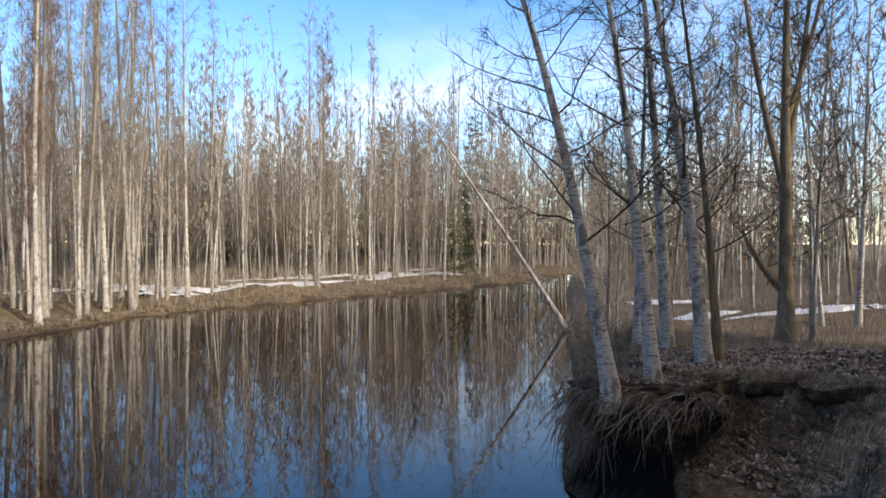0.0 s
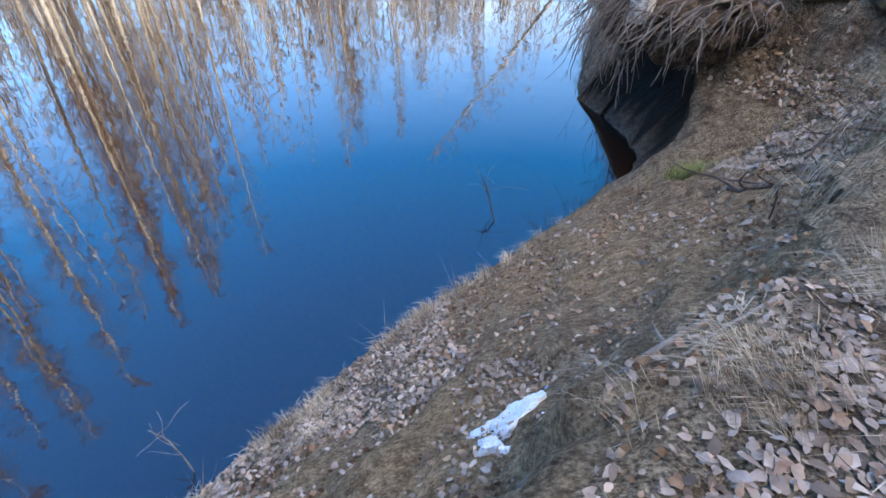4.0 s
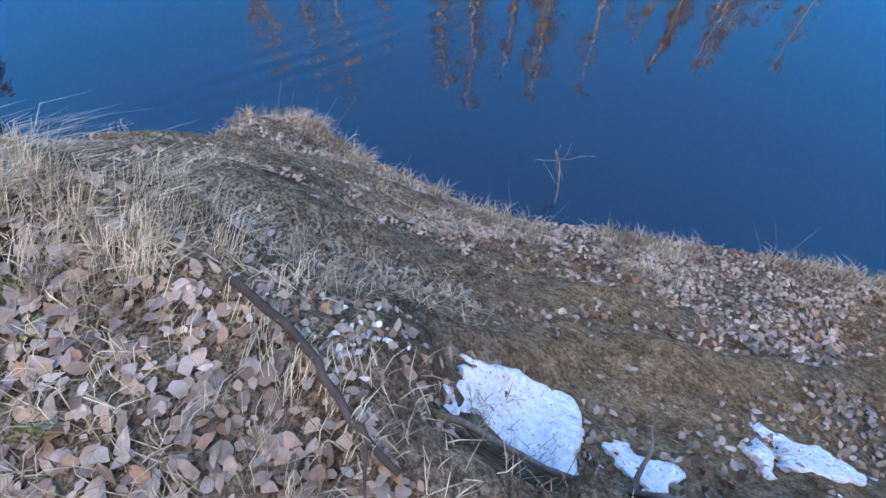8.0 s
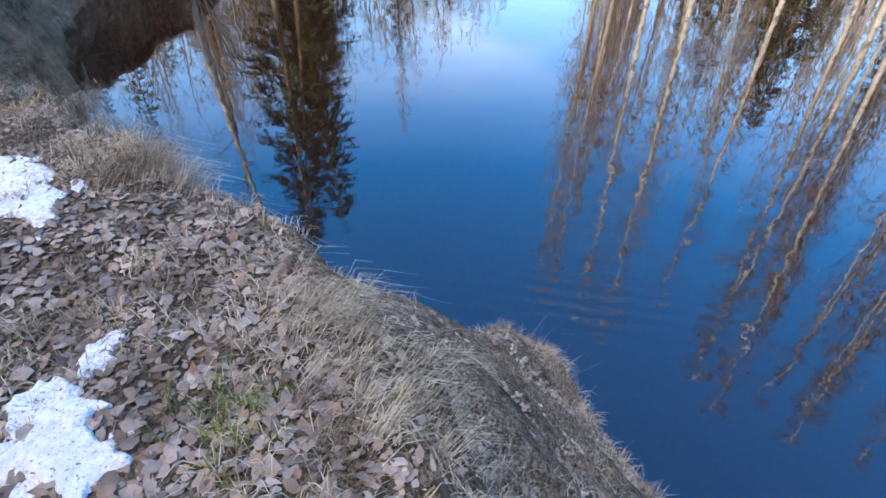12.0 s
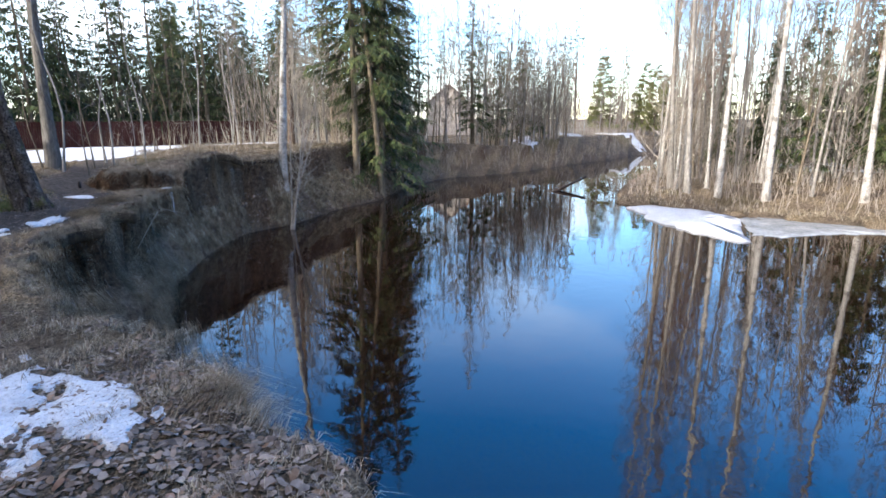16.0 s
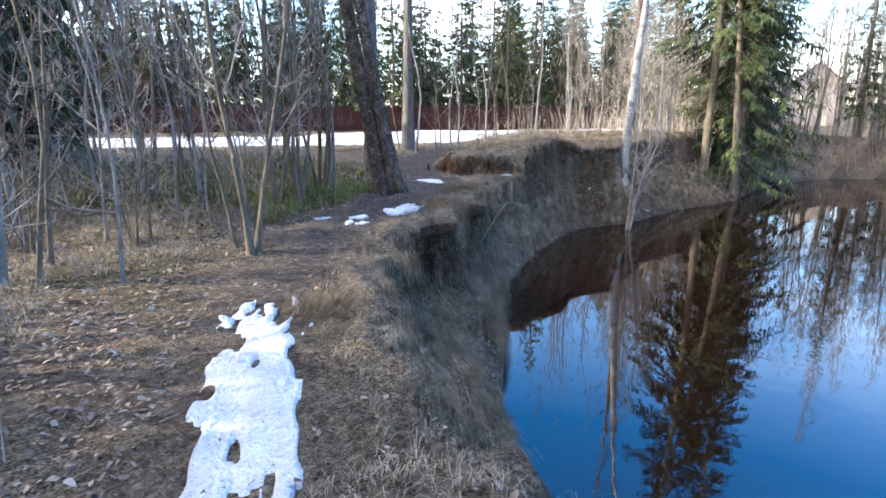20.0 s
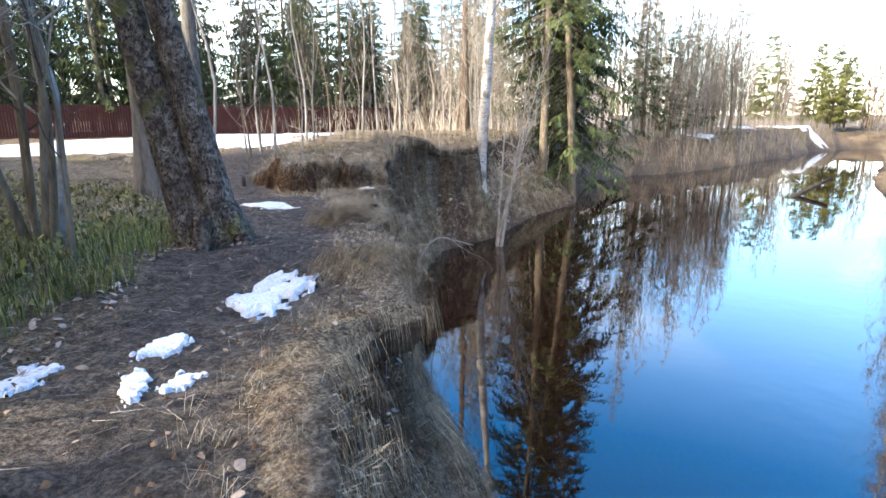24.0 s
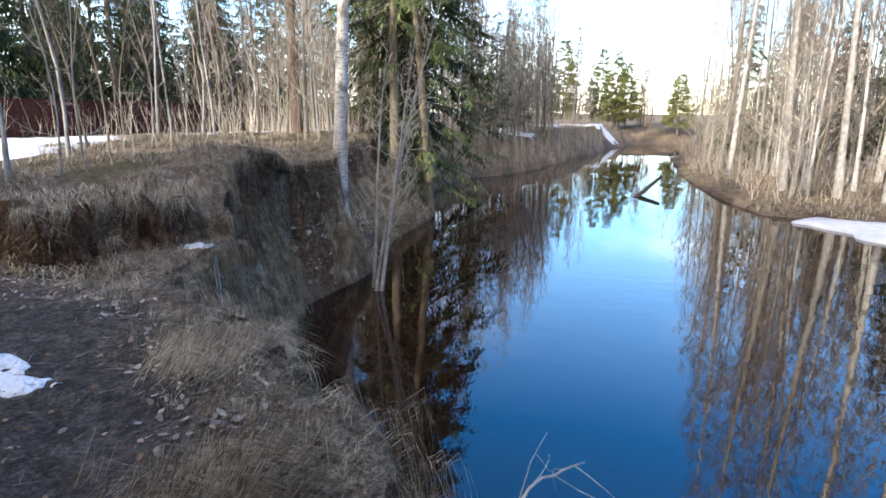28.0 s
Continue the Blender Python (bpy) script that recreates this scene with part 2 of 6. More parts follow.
# snow: granular, slightly dirty
SNOW, n, l, b = material("old_snow", 0.6, 0.3)
f, g, h = noise_node(n, l, 3.0), noise_node(n, l, 28.0, 4.0), noise_node(n, l, 70.0, 2.0)
c = ramp(n, l, mixed(n, l, 0.5, f, g), [(0.35, (0.45, 0.48, 0.52)), (0.6, (0.72, 0.74, 0.77))])
c = mixed(n, l, ramp(n, l, h, [(0.6, (0, 0, 0)), (0.68, (0.8, 0.8, 0.8))]), c, (0.2, 0.15, 0.11))
l.new(c, b.inputs["Base Color"])
b.inputs["Subsurface Weight"].default_value = 0.0
bump(n, l, b, mixed(n, l, 0.6, noise_node(n, l, 9.0, 4.0), g), 0.9, 0.07)

WATER_Z = -3.27
# water: dark and humic, with small ripples
WATER, n, l, b = material("river_water", 0.004, 0.5)
b.inputs["IOR"].default_value = 1.78
b.inputs["Base Color"].default_value = (0.013, 0.0055, 0.003, 1)
r1 = noise_node(n, l, 2.2, 1.5, stretch=(1.0, 1.0, 1.0))
r2 = noise_node(n, l, 9.0, 2.0, stretch=(1.0, 1.0, 1.0))
calm = noise_node(n, l, 0.16, 2.0)
calmer = ramp(n, l, calm, [(0.4, (0.15, 0.15, 0.15)), (0.65, (1, 1, 1))])
rip = mixed(n, l, 1.0, mixed(n, l, 0.1, r1, r2), calmer, "MULTIPLY")
# an eddy off the point of the bank
etc = n.new("ShaderNodeTexCoord")
emap = n.new("ShaderNodeMapping")
emap.vector_type = "TEXTURE"
emap.inputs["Location"].default_value, emap.inputs["Rotation"].default_value, emap.inputs["Scale"].default_value = (-5.0, 1.1, WATER_Z), (0, 0, radians(94)), (2.6, 0.75, 3.0)
ball = n.new("ShaderNodeTexGradient")
ball.gradient_type = "SPHERICAL"
l.new(etc.outputs["Object"], emap.inputs["Vector"])
l.new(emap.outputs["Vector"], ball.inputs["Vector"])
wave = n.new("ShaderNodeTexWave")
wave.inputs["Scale"].default_value, wave.inputs["Distortion"].default_value, wave.inputs["Detail"].default_value = 1.3, 5.0, 3.0
wave.wave_type, wave.bands_direction = "BANDS", "X"
l.new(etc.outputs["Object"], wave.inputs["Vector"])
swirl = mixed(n, l, 1.0, wave.outputs["Color"], ball.outputs["Color"], "MULTIPLY")
rip = mixed(n, l, 1.0, rip, swirl, "ADD")
bump(n, l, b, rip, 0.1, 0.05)

# ground: zones are stored on the mesh: red = trodden soil, green = moss and shrubs, blue = bare sand
GROUND, n, l, b = material("forest_ground", 0.95, 0.15)
big, mid, fine = noise_node(n, l, 0.7), noise_node(n, l, 7.0, 6.0, rough=0.7), noise_node(n, l, 55.0, 5.0, rough=0.7)
patch = noise_node(n, l, 2.3, 4.0)
litter = ramp(n, l, mid, [(0.3, (0.055, 0.04, 0.028)), (0.5, (0.2, 0.152, 0.108)), (0.7, (0.35, 0.29, 0.22))])
dry = ramp(n, l, fine, [(0.35, (0.10, 0.07, 0.04)), (0.62, (0.37, 0.295, 0.2))])
base = mixed(n, l, ramp(n, l, big, [(0.4, (0, 0, 0)), (0.6, (1, 1, 1))]), litter, dry)
base = mixed(n, l, ramp(n, l, patch, [(0.58, (0, 0, 0)), (0.68, (0.75, 0.75, 0.75))]), base, (0.075, 0.047, 0.028))
zone = n.new("ShaderNodeVertexColor")
zone.layer_name = "zone"
parts3 = n.new("ShaderNodeSeparateColor")
l.new(zone.outputs["Color"], parts3.inputs["Color"])
cutting = n.new("ShaderNodeVertexColor")
cutting.layer_name = "cut"
clot = noise_node(n, l, 16.0, 5.0, rough=0.75)
soil = ramp(n, l, mid, [(0.32, (0.05, 0.043, 0.038)), (0.68, (0.17, 0.148, 0.13))])
sand = ramp(n, l, mid, [(0.3, (0.19, 0.12, 0.062)), (0.7, (0.43, 0.31, 0.185))])
moss = ramp(n, l, mid, [(0.3, (0.05, 0.055, 0.018)), (0.7, (0.17, 0.15, 0.05))])
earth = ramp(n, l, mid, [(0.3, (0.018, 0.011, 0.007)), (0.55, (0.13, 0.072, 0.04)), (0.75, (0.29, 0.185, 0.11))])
base = mixed(n, l, parts3.outputs["Green"], base, moss)
base = mixed(n, l, parts3.outputs["Red"], base, soil)
earth_and_shade = n.new("ShaderNodeSeparateColor")
l.new(cutting.outputs["Color"], earth_and_shade.inputs["Color"])
base = mixed(n, l, earth_and_shade.outputs["Red"], base, earth)
# wet peat painted near black, which puts in the shade inside the root hollow
base = mixed(n, l, earth_and_shade.outputs["Green"], base, (0.016, 0.011, 0.008))
base = mixed(n, l, parts3.outputs["Blue"], base, sand)
base = mixed(n, l, 0.75, base, ramp(n, l, fine, [(0.36, (0.16, 0.15, 0.14)), (0.6, (1, 1, 1))]), "MULTIPLY")
base = mixed(n, l, 0.7, base, ramp(n, l, clot, [(0.4, (0.36, 0.33, 0.31)), (0.54, (1, 1, 1)), (0.7, (1.5, 1.45, 1.4))]), "MULTIPLY")
l.new(base, b.inputs["Base Color"])
bump(n, l, b, mixed(n, l, 0.4, mixed(n, l, 0.5, mid, clot), fine), 1.0, 0.09)


# ---- mesh tools ----
def mesh_of(name, verts, faces, mat, smooth=False):
    me = bpy.data.meshes.new(name)
    me.from_pydata(np.asarray(verts, float).tolist() if len(verts) else [], [], faces if isinstance(faces, list) else np.asarray(faces).tolist())
    me.materials.append(mat)
    if smooth:
        me.polygons.foreach_set("use_smooth", [True] * len(me.polygons))
    me.update()
    return me


def spikes(heap, roots, ends, r, flat=False):
    """Thin tapering twigs: three-sided spikes, or slivers for far crowns."""
    d = ends - roots
    d = d / (np.linalg.norm(d, axis=1)[:, None] + 1e-9)
    u = np.cross(d, np.where(np.abs(d[:, 2:3]) > 0.9, [[1.0, 0, 0]], [[0, 0, 1.0]]))
    u /= np.linalg.norm(u, axis=1)[:, None] + 1e-9
    w = np.cross(d, u)
    r = np.asarray(r, float)[:, None] * np.ones((len(roots), 1))
    base = 4 * np.arange(len(roots))[:, None]
    if flat:
        v = np.stack([roots - u * r, roots + u * r, ends], 1)
        heap.add(v.reshape(-1, 3), 3 * np.arange(len(roots))[:, None] + np.array([0, 1, 2]))
        return
    v = np.stack([roots + u * r, roots - u * r * 0.5 + w * r * 0.87, roots - u * r * 0.5 - w * r * 0.87, ends], 1)
    heap.add(v.reshape(-1, 3), np.concatenate([base + np.array(t) for t in ((0, 1, 3), (1, 2, 3), (2, 0, 3))]))


def part(name, data, parent, label="", kind=""):
    ob = new(name, data)
    ob.parent = parent
    return tagged(ob, label, kind=kind)


def thing(name, label, category, at=(0, 0, 0), group="", turn=0.0, size=1.0):
    ob = new(name)
    ob.matrix_basis = pose(*at, 0, 0, turn) @ Matrix.Scale(size, 4)
    return tagged(ob, label, category, group)


class Heap:
    """Gathers pieces of one mesh."""

    def __init__(self):
        self.v, self.f, self.n = [], [], 0

    def add(self, verts, faces):
        self.v.append(np.asarray(verts, float))
        self.f.extend((np.asarray(faces) + self.n).tolist())
        self.n += len(verts)

    def tube(self, path, radii, sides=5, cap=True, rough=0.0, rng=None):
        path, radii = np.asarray(path, float), np.asarray(radii, float)
        k = len(path)
        along = np.gradient(path, axis=0)
        along /= np.linalg.norm(along, axis=1)[:, None] + 1e-9
        ref = np.where(np.abs(along[:, 2:3]) > 0.9, [[1.0, 0, 0]], [[0, 0, 1.0]])
        u = np.cross(along, ref)
        u /= np.linalg.norm(u, axis=1)[:, None] + 1e-9
        w = np.cross(along, u)
        a = np.linspace(0, 2 * np.pi, sides, endpoint=False)
        rad = radii[:, None] * np.ones(sides)
        if rough and rng is not None:
            rad = rad * (1 + rough * rng.normal(size=(k, sides)))
        ring = path[:, None] + rad[..., None] * (np.cos(a)[None, :, None] * u[:, None] + np.sin(a)[None, :, None] * w[:, None])
        i, j = np.meshgrid(np.arange(k - 1), np.arange(sides), indexing="ij")
        q = np.stack([i * sides + j, i * sides + (j + 1) % sides, (i + 1) * sides + (j + 1) % sides, (i + 1) * sides + j], -1).reshape(-1, 4)
        self.add(ring.reshape(-1, 3), q)
        if cap:
            self.f.append([self.n - sides + s for s in range(sides)])

    def mesh(self, name, mat, smooth=False):
        return mesh_of(name, np.concatenate(self.v) if self.v else [], self.f, mat, smooth)


# ---- the lie of the land ----
NEAR_SHORE = np.array([(120, 108), (70, 100), (30, 92), (13, 80), (8.3, 54), (6, 37), (4.9, 31), (3.4, 20), (2.0, 13), (1.7, 11.0), (2.1, 10.2), (2.4, 9.5), (2.5, 8.9), (2.3, 8.35), (1.05, 6.7), (0.42, 6.0), (-0.17, 5.35),
    (-0.6, 4.85), (-1.07, 4.16), (-1.4, 3.6), (-1.75, 3.15), (-2.0, 2.65), (-2.4, 2.22), (-2.85, 1.84), (-3.35, 1.5), (-3.95, 1.2), (-4.2, 0.55), (-3.95, 0.15), (-3.95, -0.3),
    (-4.05, -0.7), (-4.4, -1.15), (-4.9, -2.1), (-5.3, -3.2), (-5.7, -4.5), (-6.5, -6.1), (-7.35, -7.3), (-9.2, -9.0), (-10.4, -10.2), (-12.4, -11.9), (-14.0, -12.7), (-15.4, -13.5),
    (-16.6, -13.95), (-17.9, -14.45), (-19.7, -14.8), (-22.1, -14.1), (-26.7, -14.3), (-30.6, -13.6), (-37.6, -14.8), (-44, -14), (-48.5, -10.5), (-57, -7), (-64, -5), (-70, -2), (-80, 0), (-90, 6), (-93, 40), (-96, 80)])
FAR_SHORE = np.array([(120, 122), (70, 113), (34, 104), (16, 93), (8.5, 78), (3.5, 67), (-2.8, 59), (-12, 48.5), (-17.3, 42.7), (-21, 37), (-22.9, 34), (-22.3, 30.5), (-23.7, 26.6), (-26, 19), (-29, 11.5),
    (-30.5, 7), (-32, 3), (-33.7, -0.1), (-38.6, -0.2), (-47.9, 0.6), (-54, 1.8), (-65.7, 4.3), (-76, 9), (-80, 20), (-82, 50), (-84, 80)])
BANK_TOP = np.array([(120, 104), (70, 96), (31, 89), (15.5, 78), (10, 54), (8, 37), (7, 30), (5.6, 20), (4.2, 14), (3.4, 11.8), (2.9, 10.3), (2.8, 9.4), (3.3, 8.9), (5.0, 8.4), (5.5, 7.2), (4.2, 5.6), (2.95, 4.4),
    (2.0, 3.05), (1.46, 2.4), (1.1, 1.95), (0.7, 1.5), (0.2, 1.1), (-0.2, 0.8), (-0.68, 0.55), (-1.05, 0.3), (-1.4, 0.0), (-1.6, -0.25), (-1.85, -0.55), (-2.05, -1.2),
    (-2.4, -1.7), (-2.9, -2.6), (-3.2, -3.3), (-3.4, -4.3), (-3.55, -5.0), (-3.96, -5.75), (-4.6, -6.7), (-5.4, -7.5), (-6.1, -8.4), (-6.9, -8.9), (-7.6, -9.05), (-8.3, -9.5), (-9.6, -10.25),
    (-10.4, -10.95), (-11.3, -11.7), (-12.1, -12.5), (-12.6, -13.2), (-13.3, -13.75), (-14.2, -14.0), (-15.2, -14.15), (-16.5, -14.9), (-18.5, -15.3), (-22.3, -15.0), (-27, -16.3), (-31, -16.3), (-38, -17.5), (-46, -16.5), (-51, -12), (-58, -9.5), (-66, -7), (-72, -4.5), (-81, -2.5), (-93, 4), (-97, 40), (-100, 80)])
HEIGHTS = np.array([(0, 0.5, 0), (-0.7, 0.15, 0), (-1.7, -1.5, 0), (-3, -4.5, -0.14), (-3.7, -6.2, -0.2), (-6, -8.2, -0.35), (-7.8, -9.9, -0.38), (-8.4, -10.9, -0.3), (-11, -13.2, -0.52), (-9.5, -11, -0.5),
    (-12, -13, -0.6), (-13.4, -14.6, -0.78), (-14, -15.6, -0.72), (-15.5, -14.6, -0.8), (-16.3, -15.7, -0.5), (-19, -16.3, -0.05), (-22, -16.2, -0.1), (-24, -19.7, 0.1), (-29, -18.5, 0), (-30, -22, -0.2), (-33, -33, -0.4), (-13, -43, -0.4), (-10, -21, -0.15),
    (3, 3, -0.2), (5.2, 6.6, -0.3), (5.9, 9.3, -0.4), (2.3, 9.3, -0.6), (4.4, 11.3, -0.9), (4.7, 14.4, -1.05), (8.2, 15.6, -1.1), (5, 25, -2), (10, 40, -2.3), (20, 10, -0.4), (10, -10, 0), (40, 40, -1.2), (30, -30, 0), (-45, -20, -0.6), (-60, -14, -1.2), (-75, -10, -0.6), (-70, -6, -0.7), (-80, -3, -0.7), (0, -15, -0.1), (12, 100, -2.4), (-100, 0, -1.2), (-60, -60, -0.2)])


def polyline_distance(p, line):
    x, y = np.ascontiguousarray(p[:, 0]), np.ascontiguousarray(p[:, 1])
    best = np.full(len(p), 1e18)
    for (ax, ay), (cx, cy) in zip(line[:-1], line[1:]):
        dx, dy = cx - ax, cy - ay
        ex, ey = x - ax, y - ay
        s = np.clip((ex * dx + ey * dy) / (dx * dx + dy * dy), 0, 1)
        ex -= s * dx
        ey -= s * dy
        np.minimum(best, ex * ex + ey * ey, out=best)
    return np.sqrt(best)


def inside(p, polygon):
    hit = np.zeros(len(p), bool)
    for (x1, y1), (x2, y2) in zip(polygon, np.roll(polygon, -1, axis=0)):
        if y1 != y2:
            hit ^= ((p[:, 1] < y1) != (p[:, 1] < y2)) & (p[:, 0] < (x2 - x1) * (p[:, 1] - y1) / (y2 - y1) + x1)
    return hit


LATTICE = np.random.default_rng(5).random((64, 64, 4))


def wobble(p, size, k=0):
    """Smooth value noise, -1 to 1."""
    q = np.asarray(p, float)[:, :2] / size
    i = np.floor(q).astype(int)
    f = q - i
    f = f * f * (3 - 2 * f)
    a, c = LATTICE[i[:, 0] % 64, i[:, 1] % 64, k], LATTICE[(i[:, 0] + 1) % 64, i[:, 1] % 64, k]
    d, e = LATTICE[i[:, 0] % 64, (i[:, 1] + 1) % 64, k], LATTICE[(i[:, 0] + 1) % 64, (i[:, 1] + 1) % 64, k]
    return 2 * ((a * (1 - f[:, 0]) + c * f[:, 0]) * (1 - f[:, 1]) + (d * (1 - f[:, 0]) + e * f[:, 0]) * f[:, 1]) - 1


SCARP = np.array([(-14.3, -17.0), (-13.9, -16.2), (-13.7, -15.4), (-14.0, -14.8), (-14.7, -14.5), (-15.5, -14.5), (-16.4, -14.8)])
MOUND = np.concatenate([SCARP, [(-18, -15.2), (-22, -15.6), (-26, -17), (-26, -22), (-15, -21)]])
RIVER = np.concatenate([NEAR_SHORE, FAR_SHORE[::-1]])
SLOPE = np.concatenate([NEAR_SHORE, BANK_TOP[::-1]])
PROFILE_S = np.array([0, 0.03, 0.1, 0.35, 0.7, 0.88, 0.93, 1.0])
RIM_S = np.array([0, 0.03, 0.1, 0.35, 0.7, 0.945, 0.985, 1.0])
RIM_Z = np.array([0, 0.1, 0.16, 0.35, 0.58, 0.7, 0.97, 1.0])
PROFILE_Z = np.array([0, 0.1, 0.16, 0.37, 0.67, 0.8, 0.95, 1.0])
STEEP_S = np.array([0, 0.03, 0.1, 0.35, 0.68, 0.84, 0.955, 1.0])
STEEP_Z = np.array([0, 0.06, 0.12, 0.3, 0.46, 0.55, 0.95, 1.0])


def ground_z(p, fine=True):
    """Heights, and the zones river, slope, far bank, for points (n, 2)."""
    p = np.asarray(p, float)[:, :2]
    river, slope = inside(p, RIVER), inside(p, SLOPE)
    ragged = p + 0.16 * np.c_[wobble(p, 0.55), wobble(p, 0.55, 1)] + 0.06 * np.c_[wobble(p, 0.2, 2), wobble(p, 0.2, 3)]
    da, db, dc = polyline_distance(p, NEAR_SHORE), polyline_distance(p, FAR_SHORE), polyline_distance(ragged, BANK_TOP)
    slope = ~river & np.where(da < dc, slope, inside(ragged, SLOPE))
    w = 1 / (np.linalg.norm(p[:, None] - HEIGHTS[None, :, :2], axis=2) ** 2 + 0.6) ** 1.5
    top = (w * HEIGHTS[:, 2]).sum(1) / w.sum(1)
    # the scarp below the grassy mound
    d_scarp = polyline_distance(ragged, SCARP)
    on_mound = inside(ragged, MOUND)
    top = top + np.where(on_mound, 0.62 * np.clip(d_scarp / 0.13, 0, 1) * (1 - np.clip((d_scarp - 0.8) / 3.0, 0, 1)) * np.clip((p[:, 1] + 17.2) / 1.2, 0, 1), 0)
    far_side = (db < da) & ~river & ~slope
    s = da / (da + dc + 1e-6)
    steep = np.maximum(np.clip((-2.5 - p[:, 1]) / 2, 0, 1), 0.55 * np.clip((p[:, 1] - 6) / 1.2, 0, 1) * np.clip((10 - p[:, 1]) / 0.5, 0, 1))
    band = np.interp(s, PROFILE_S, PROFILE_Z) * (1 - steep) + np.interp(s, STEEP_S, STEEP_Z) * steep
    rim = np.clip((p[:, 1] - 3.0) / 1.0, 0, 1) * (1 - np.clip((p[:, 1] - 9.5) / 1.0, 0, 1)) * (1 - steep)
    band = band * (1 - rim) + np.interp(s, RIM_S, RIM_Z) * rim
    z = top.copy()
    z[slope] = (WATER_Z + (top - WATER_Z) * band)[slope]
    far = WATER_Z + 0.12 + 0.75 * np.clip(db / 9, 0, 1) ** 0.6 + np.clip((db - 60) / 400, 0, 1) * 3
    z[far_side] = far[far_side]
    bed = WATER_Z - np.clip(np.minimum(da * 0.8, db * 0.5), 0, 1.6) - 0.02
    z[river] = bed[river]
    dry = ~river
    z[dry] += (0.1 * wobble(p, 2.3) + 0.05 * wobble(p, 0.8, 1))[dry] * np.where(far_side, 2.0, 0.7)[dry]
    rugged = slope & (p[:, 1] < -2.5)
    z[rugged] += (np.clip(np.minimum(da, dc) / 0.4, 0, 1) * (0.16 * wobble(p, 0.7, 2) + 0.09 * wobble(p, 0.33, 3)))[rugged]
    if fine:
        edge = np.clip(np.minimum(da, db) / 0.5, 0, 1)
        z[dry] += ((0.028 * wobble(p, 0.31, 2) + 0.014 * wobble(p, 0.13, 3)) * edge)[dry]
    z[dry] = np.maximum(z[dry], WATER_Z + 0.03)
    return z, river, slope, far_side


def along(line, count, rng, jitter):
    """Random points along a line."""
    seg = np.linalg.norm(np.diff(line, axis=0), axis=1)
    cum = np.r_[0, np.cumsum(seg)]
    d = rng.uniform(0, cum[-1], count)
    p = np.c_[np.interp(d, cum, line[:, 0]), np.interp(d, cum, line[:, 1])]
    return p + rng.normal(size=p.shape) * jitter


def slope_share(p):
    da, dc = polyline_distance(p, NEAR_SHORE), polyline_distance(p, BANK_TOP)
    return da / (da + dc + 1e-6)


def floor_at(x, y):
    return float(ground_z(np.array([(x, y)]))[0][0])


def spaced(lo, hi, fine_lo, fine_hi, step, grow):
    out = list(np.arange(fine_lo, fine_hi, step))
    d, v = step, fine_hi
    while v < hi:
        out.append(v)
        d = min(d * grow, 40)
        v += d
    d, v = step, fine_lo
    while v > lo:
        d = min(d * grow, 40)
        v -= d
        out.insert(0, v)
    return np.array(out)


gx, gy = spaced(-1600, 1600, -20.5, 5.8, 0.09, 1.1), spaced(-1600, 1600, -18.0, 11.5, 0.085, 1.1)
X, Y = np.meshgrid(gx, gy, indexing="ij")
flat = np.stack([X.ravel(), Y.ravel()], 1)
gz, g_river, g_slope, g_far = ground_z(flat)
nx, ny = X.shape
i, j = np.meshgrid(np.arange(nx - 1), np.arange(ny - 1), indexing="ij")
quads = np.stack([i * ny + j, (i + 1) * ny + j, (i + 1) * ny + j + 1, i * ny + j + 1], -1).reshape(-1, 4)


def river_way(p):
    e = 0.15
    gxp = polyline_distance(p + (e, 0), NEAR_SHORE) - polyline_distance(p - (e, 0), NEAR_SHORE)
    gyp = polyline_distance(p + (0, e), NEAR_SHORE) - polyline_distance(p - (0, e), NEAR_SHORE)
    w = -np.c_[gxp, gyp]
    return w / (np.linalg.norm(w, axis=1)[:, None] + 1e-9)


# clods and hollows in the steep bank: the sheet is pushed along its normal, and in under the turf
dzx, dzy = (g.ravel() for g in np.gradient(gz.reshape(nx, ny), gx, gy))
grade = np.hypot(dzx, dzy)
bank_d, lip_d = polyline_distance(flat, NEAR_SHORE), polyline_distance(flat, BANK_TOP)
steep_part = ~g_river & (grade > 0.45) & (flat[:, 1] < 11) & (np.abs(flat[:, 0] + 8) < 16) & (flat[:, 1] > -19)
q3 = np.c_[flat[:, 0] + 1.3 * gz, flat[:, 1] + 1.7 * gz]
swell = (0.17 * wobble(q3, 0.5, 1) + 0.1 * wobble(q3, 0.22, 2) + 0.03 * wobble(q3, 0.1, 3)) * np.clip((grade - 0.45) / 0.8, 0, 1) * np.clip(bank_d / 0.5, 0, 1) * steep_part
swell *= np.where(flat[:, 1] < -2.2, 1.0, 0.45)
normal = np.c_[-dzx, -dzy, np.ones(len(gz))] / np.sqrt(1 + grade ** 2)[:, None]
shaped = np.c_[flat, gz] + normal * swell[:, None]
share = bank_d / (bank_d + lip_d + 1e-6)
under = g_slope & (flat[:, 1] < -2.4) & (flat[:, 0] > -26) & (share > 0.6)
depth = 0.42 * np.clip(1 - np.abs(share - 0.87) / 0.12, 0, 1) * np.clip(wobble(flat, 1.05, 3) * 2.4 - 0.3, 0, 1)
for hx, hy, hr in ((-7.55, -9.2, 0.5), (-6.5, -8.6, 0.5), (-10.2, -10.8, 0.4), (-12.3, -12.7, 0.4), (-15.9, -14.6, 0.5)):
    near = np.clip(1.5 - np.linalg.norm(flat - (hx, hy), axis=1) / hr, 0, 1)
    depth = np.maximum(depth, 0.55 * near * np.clip(1.2 - np.abs(share - 0.88) / 0.12, 0, 1))
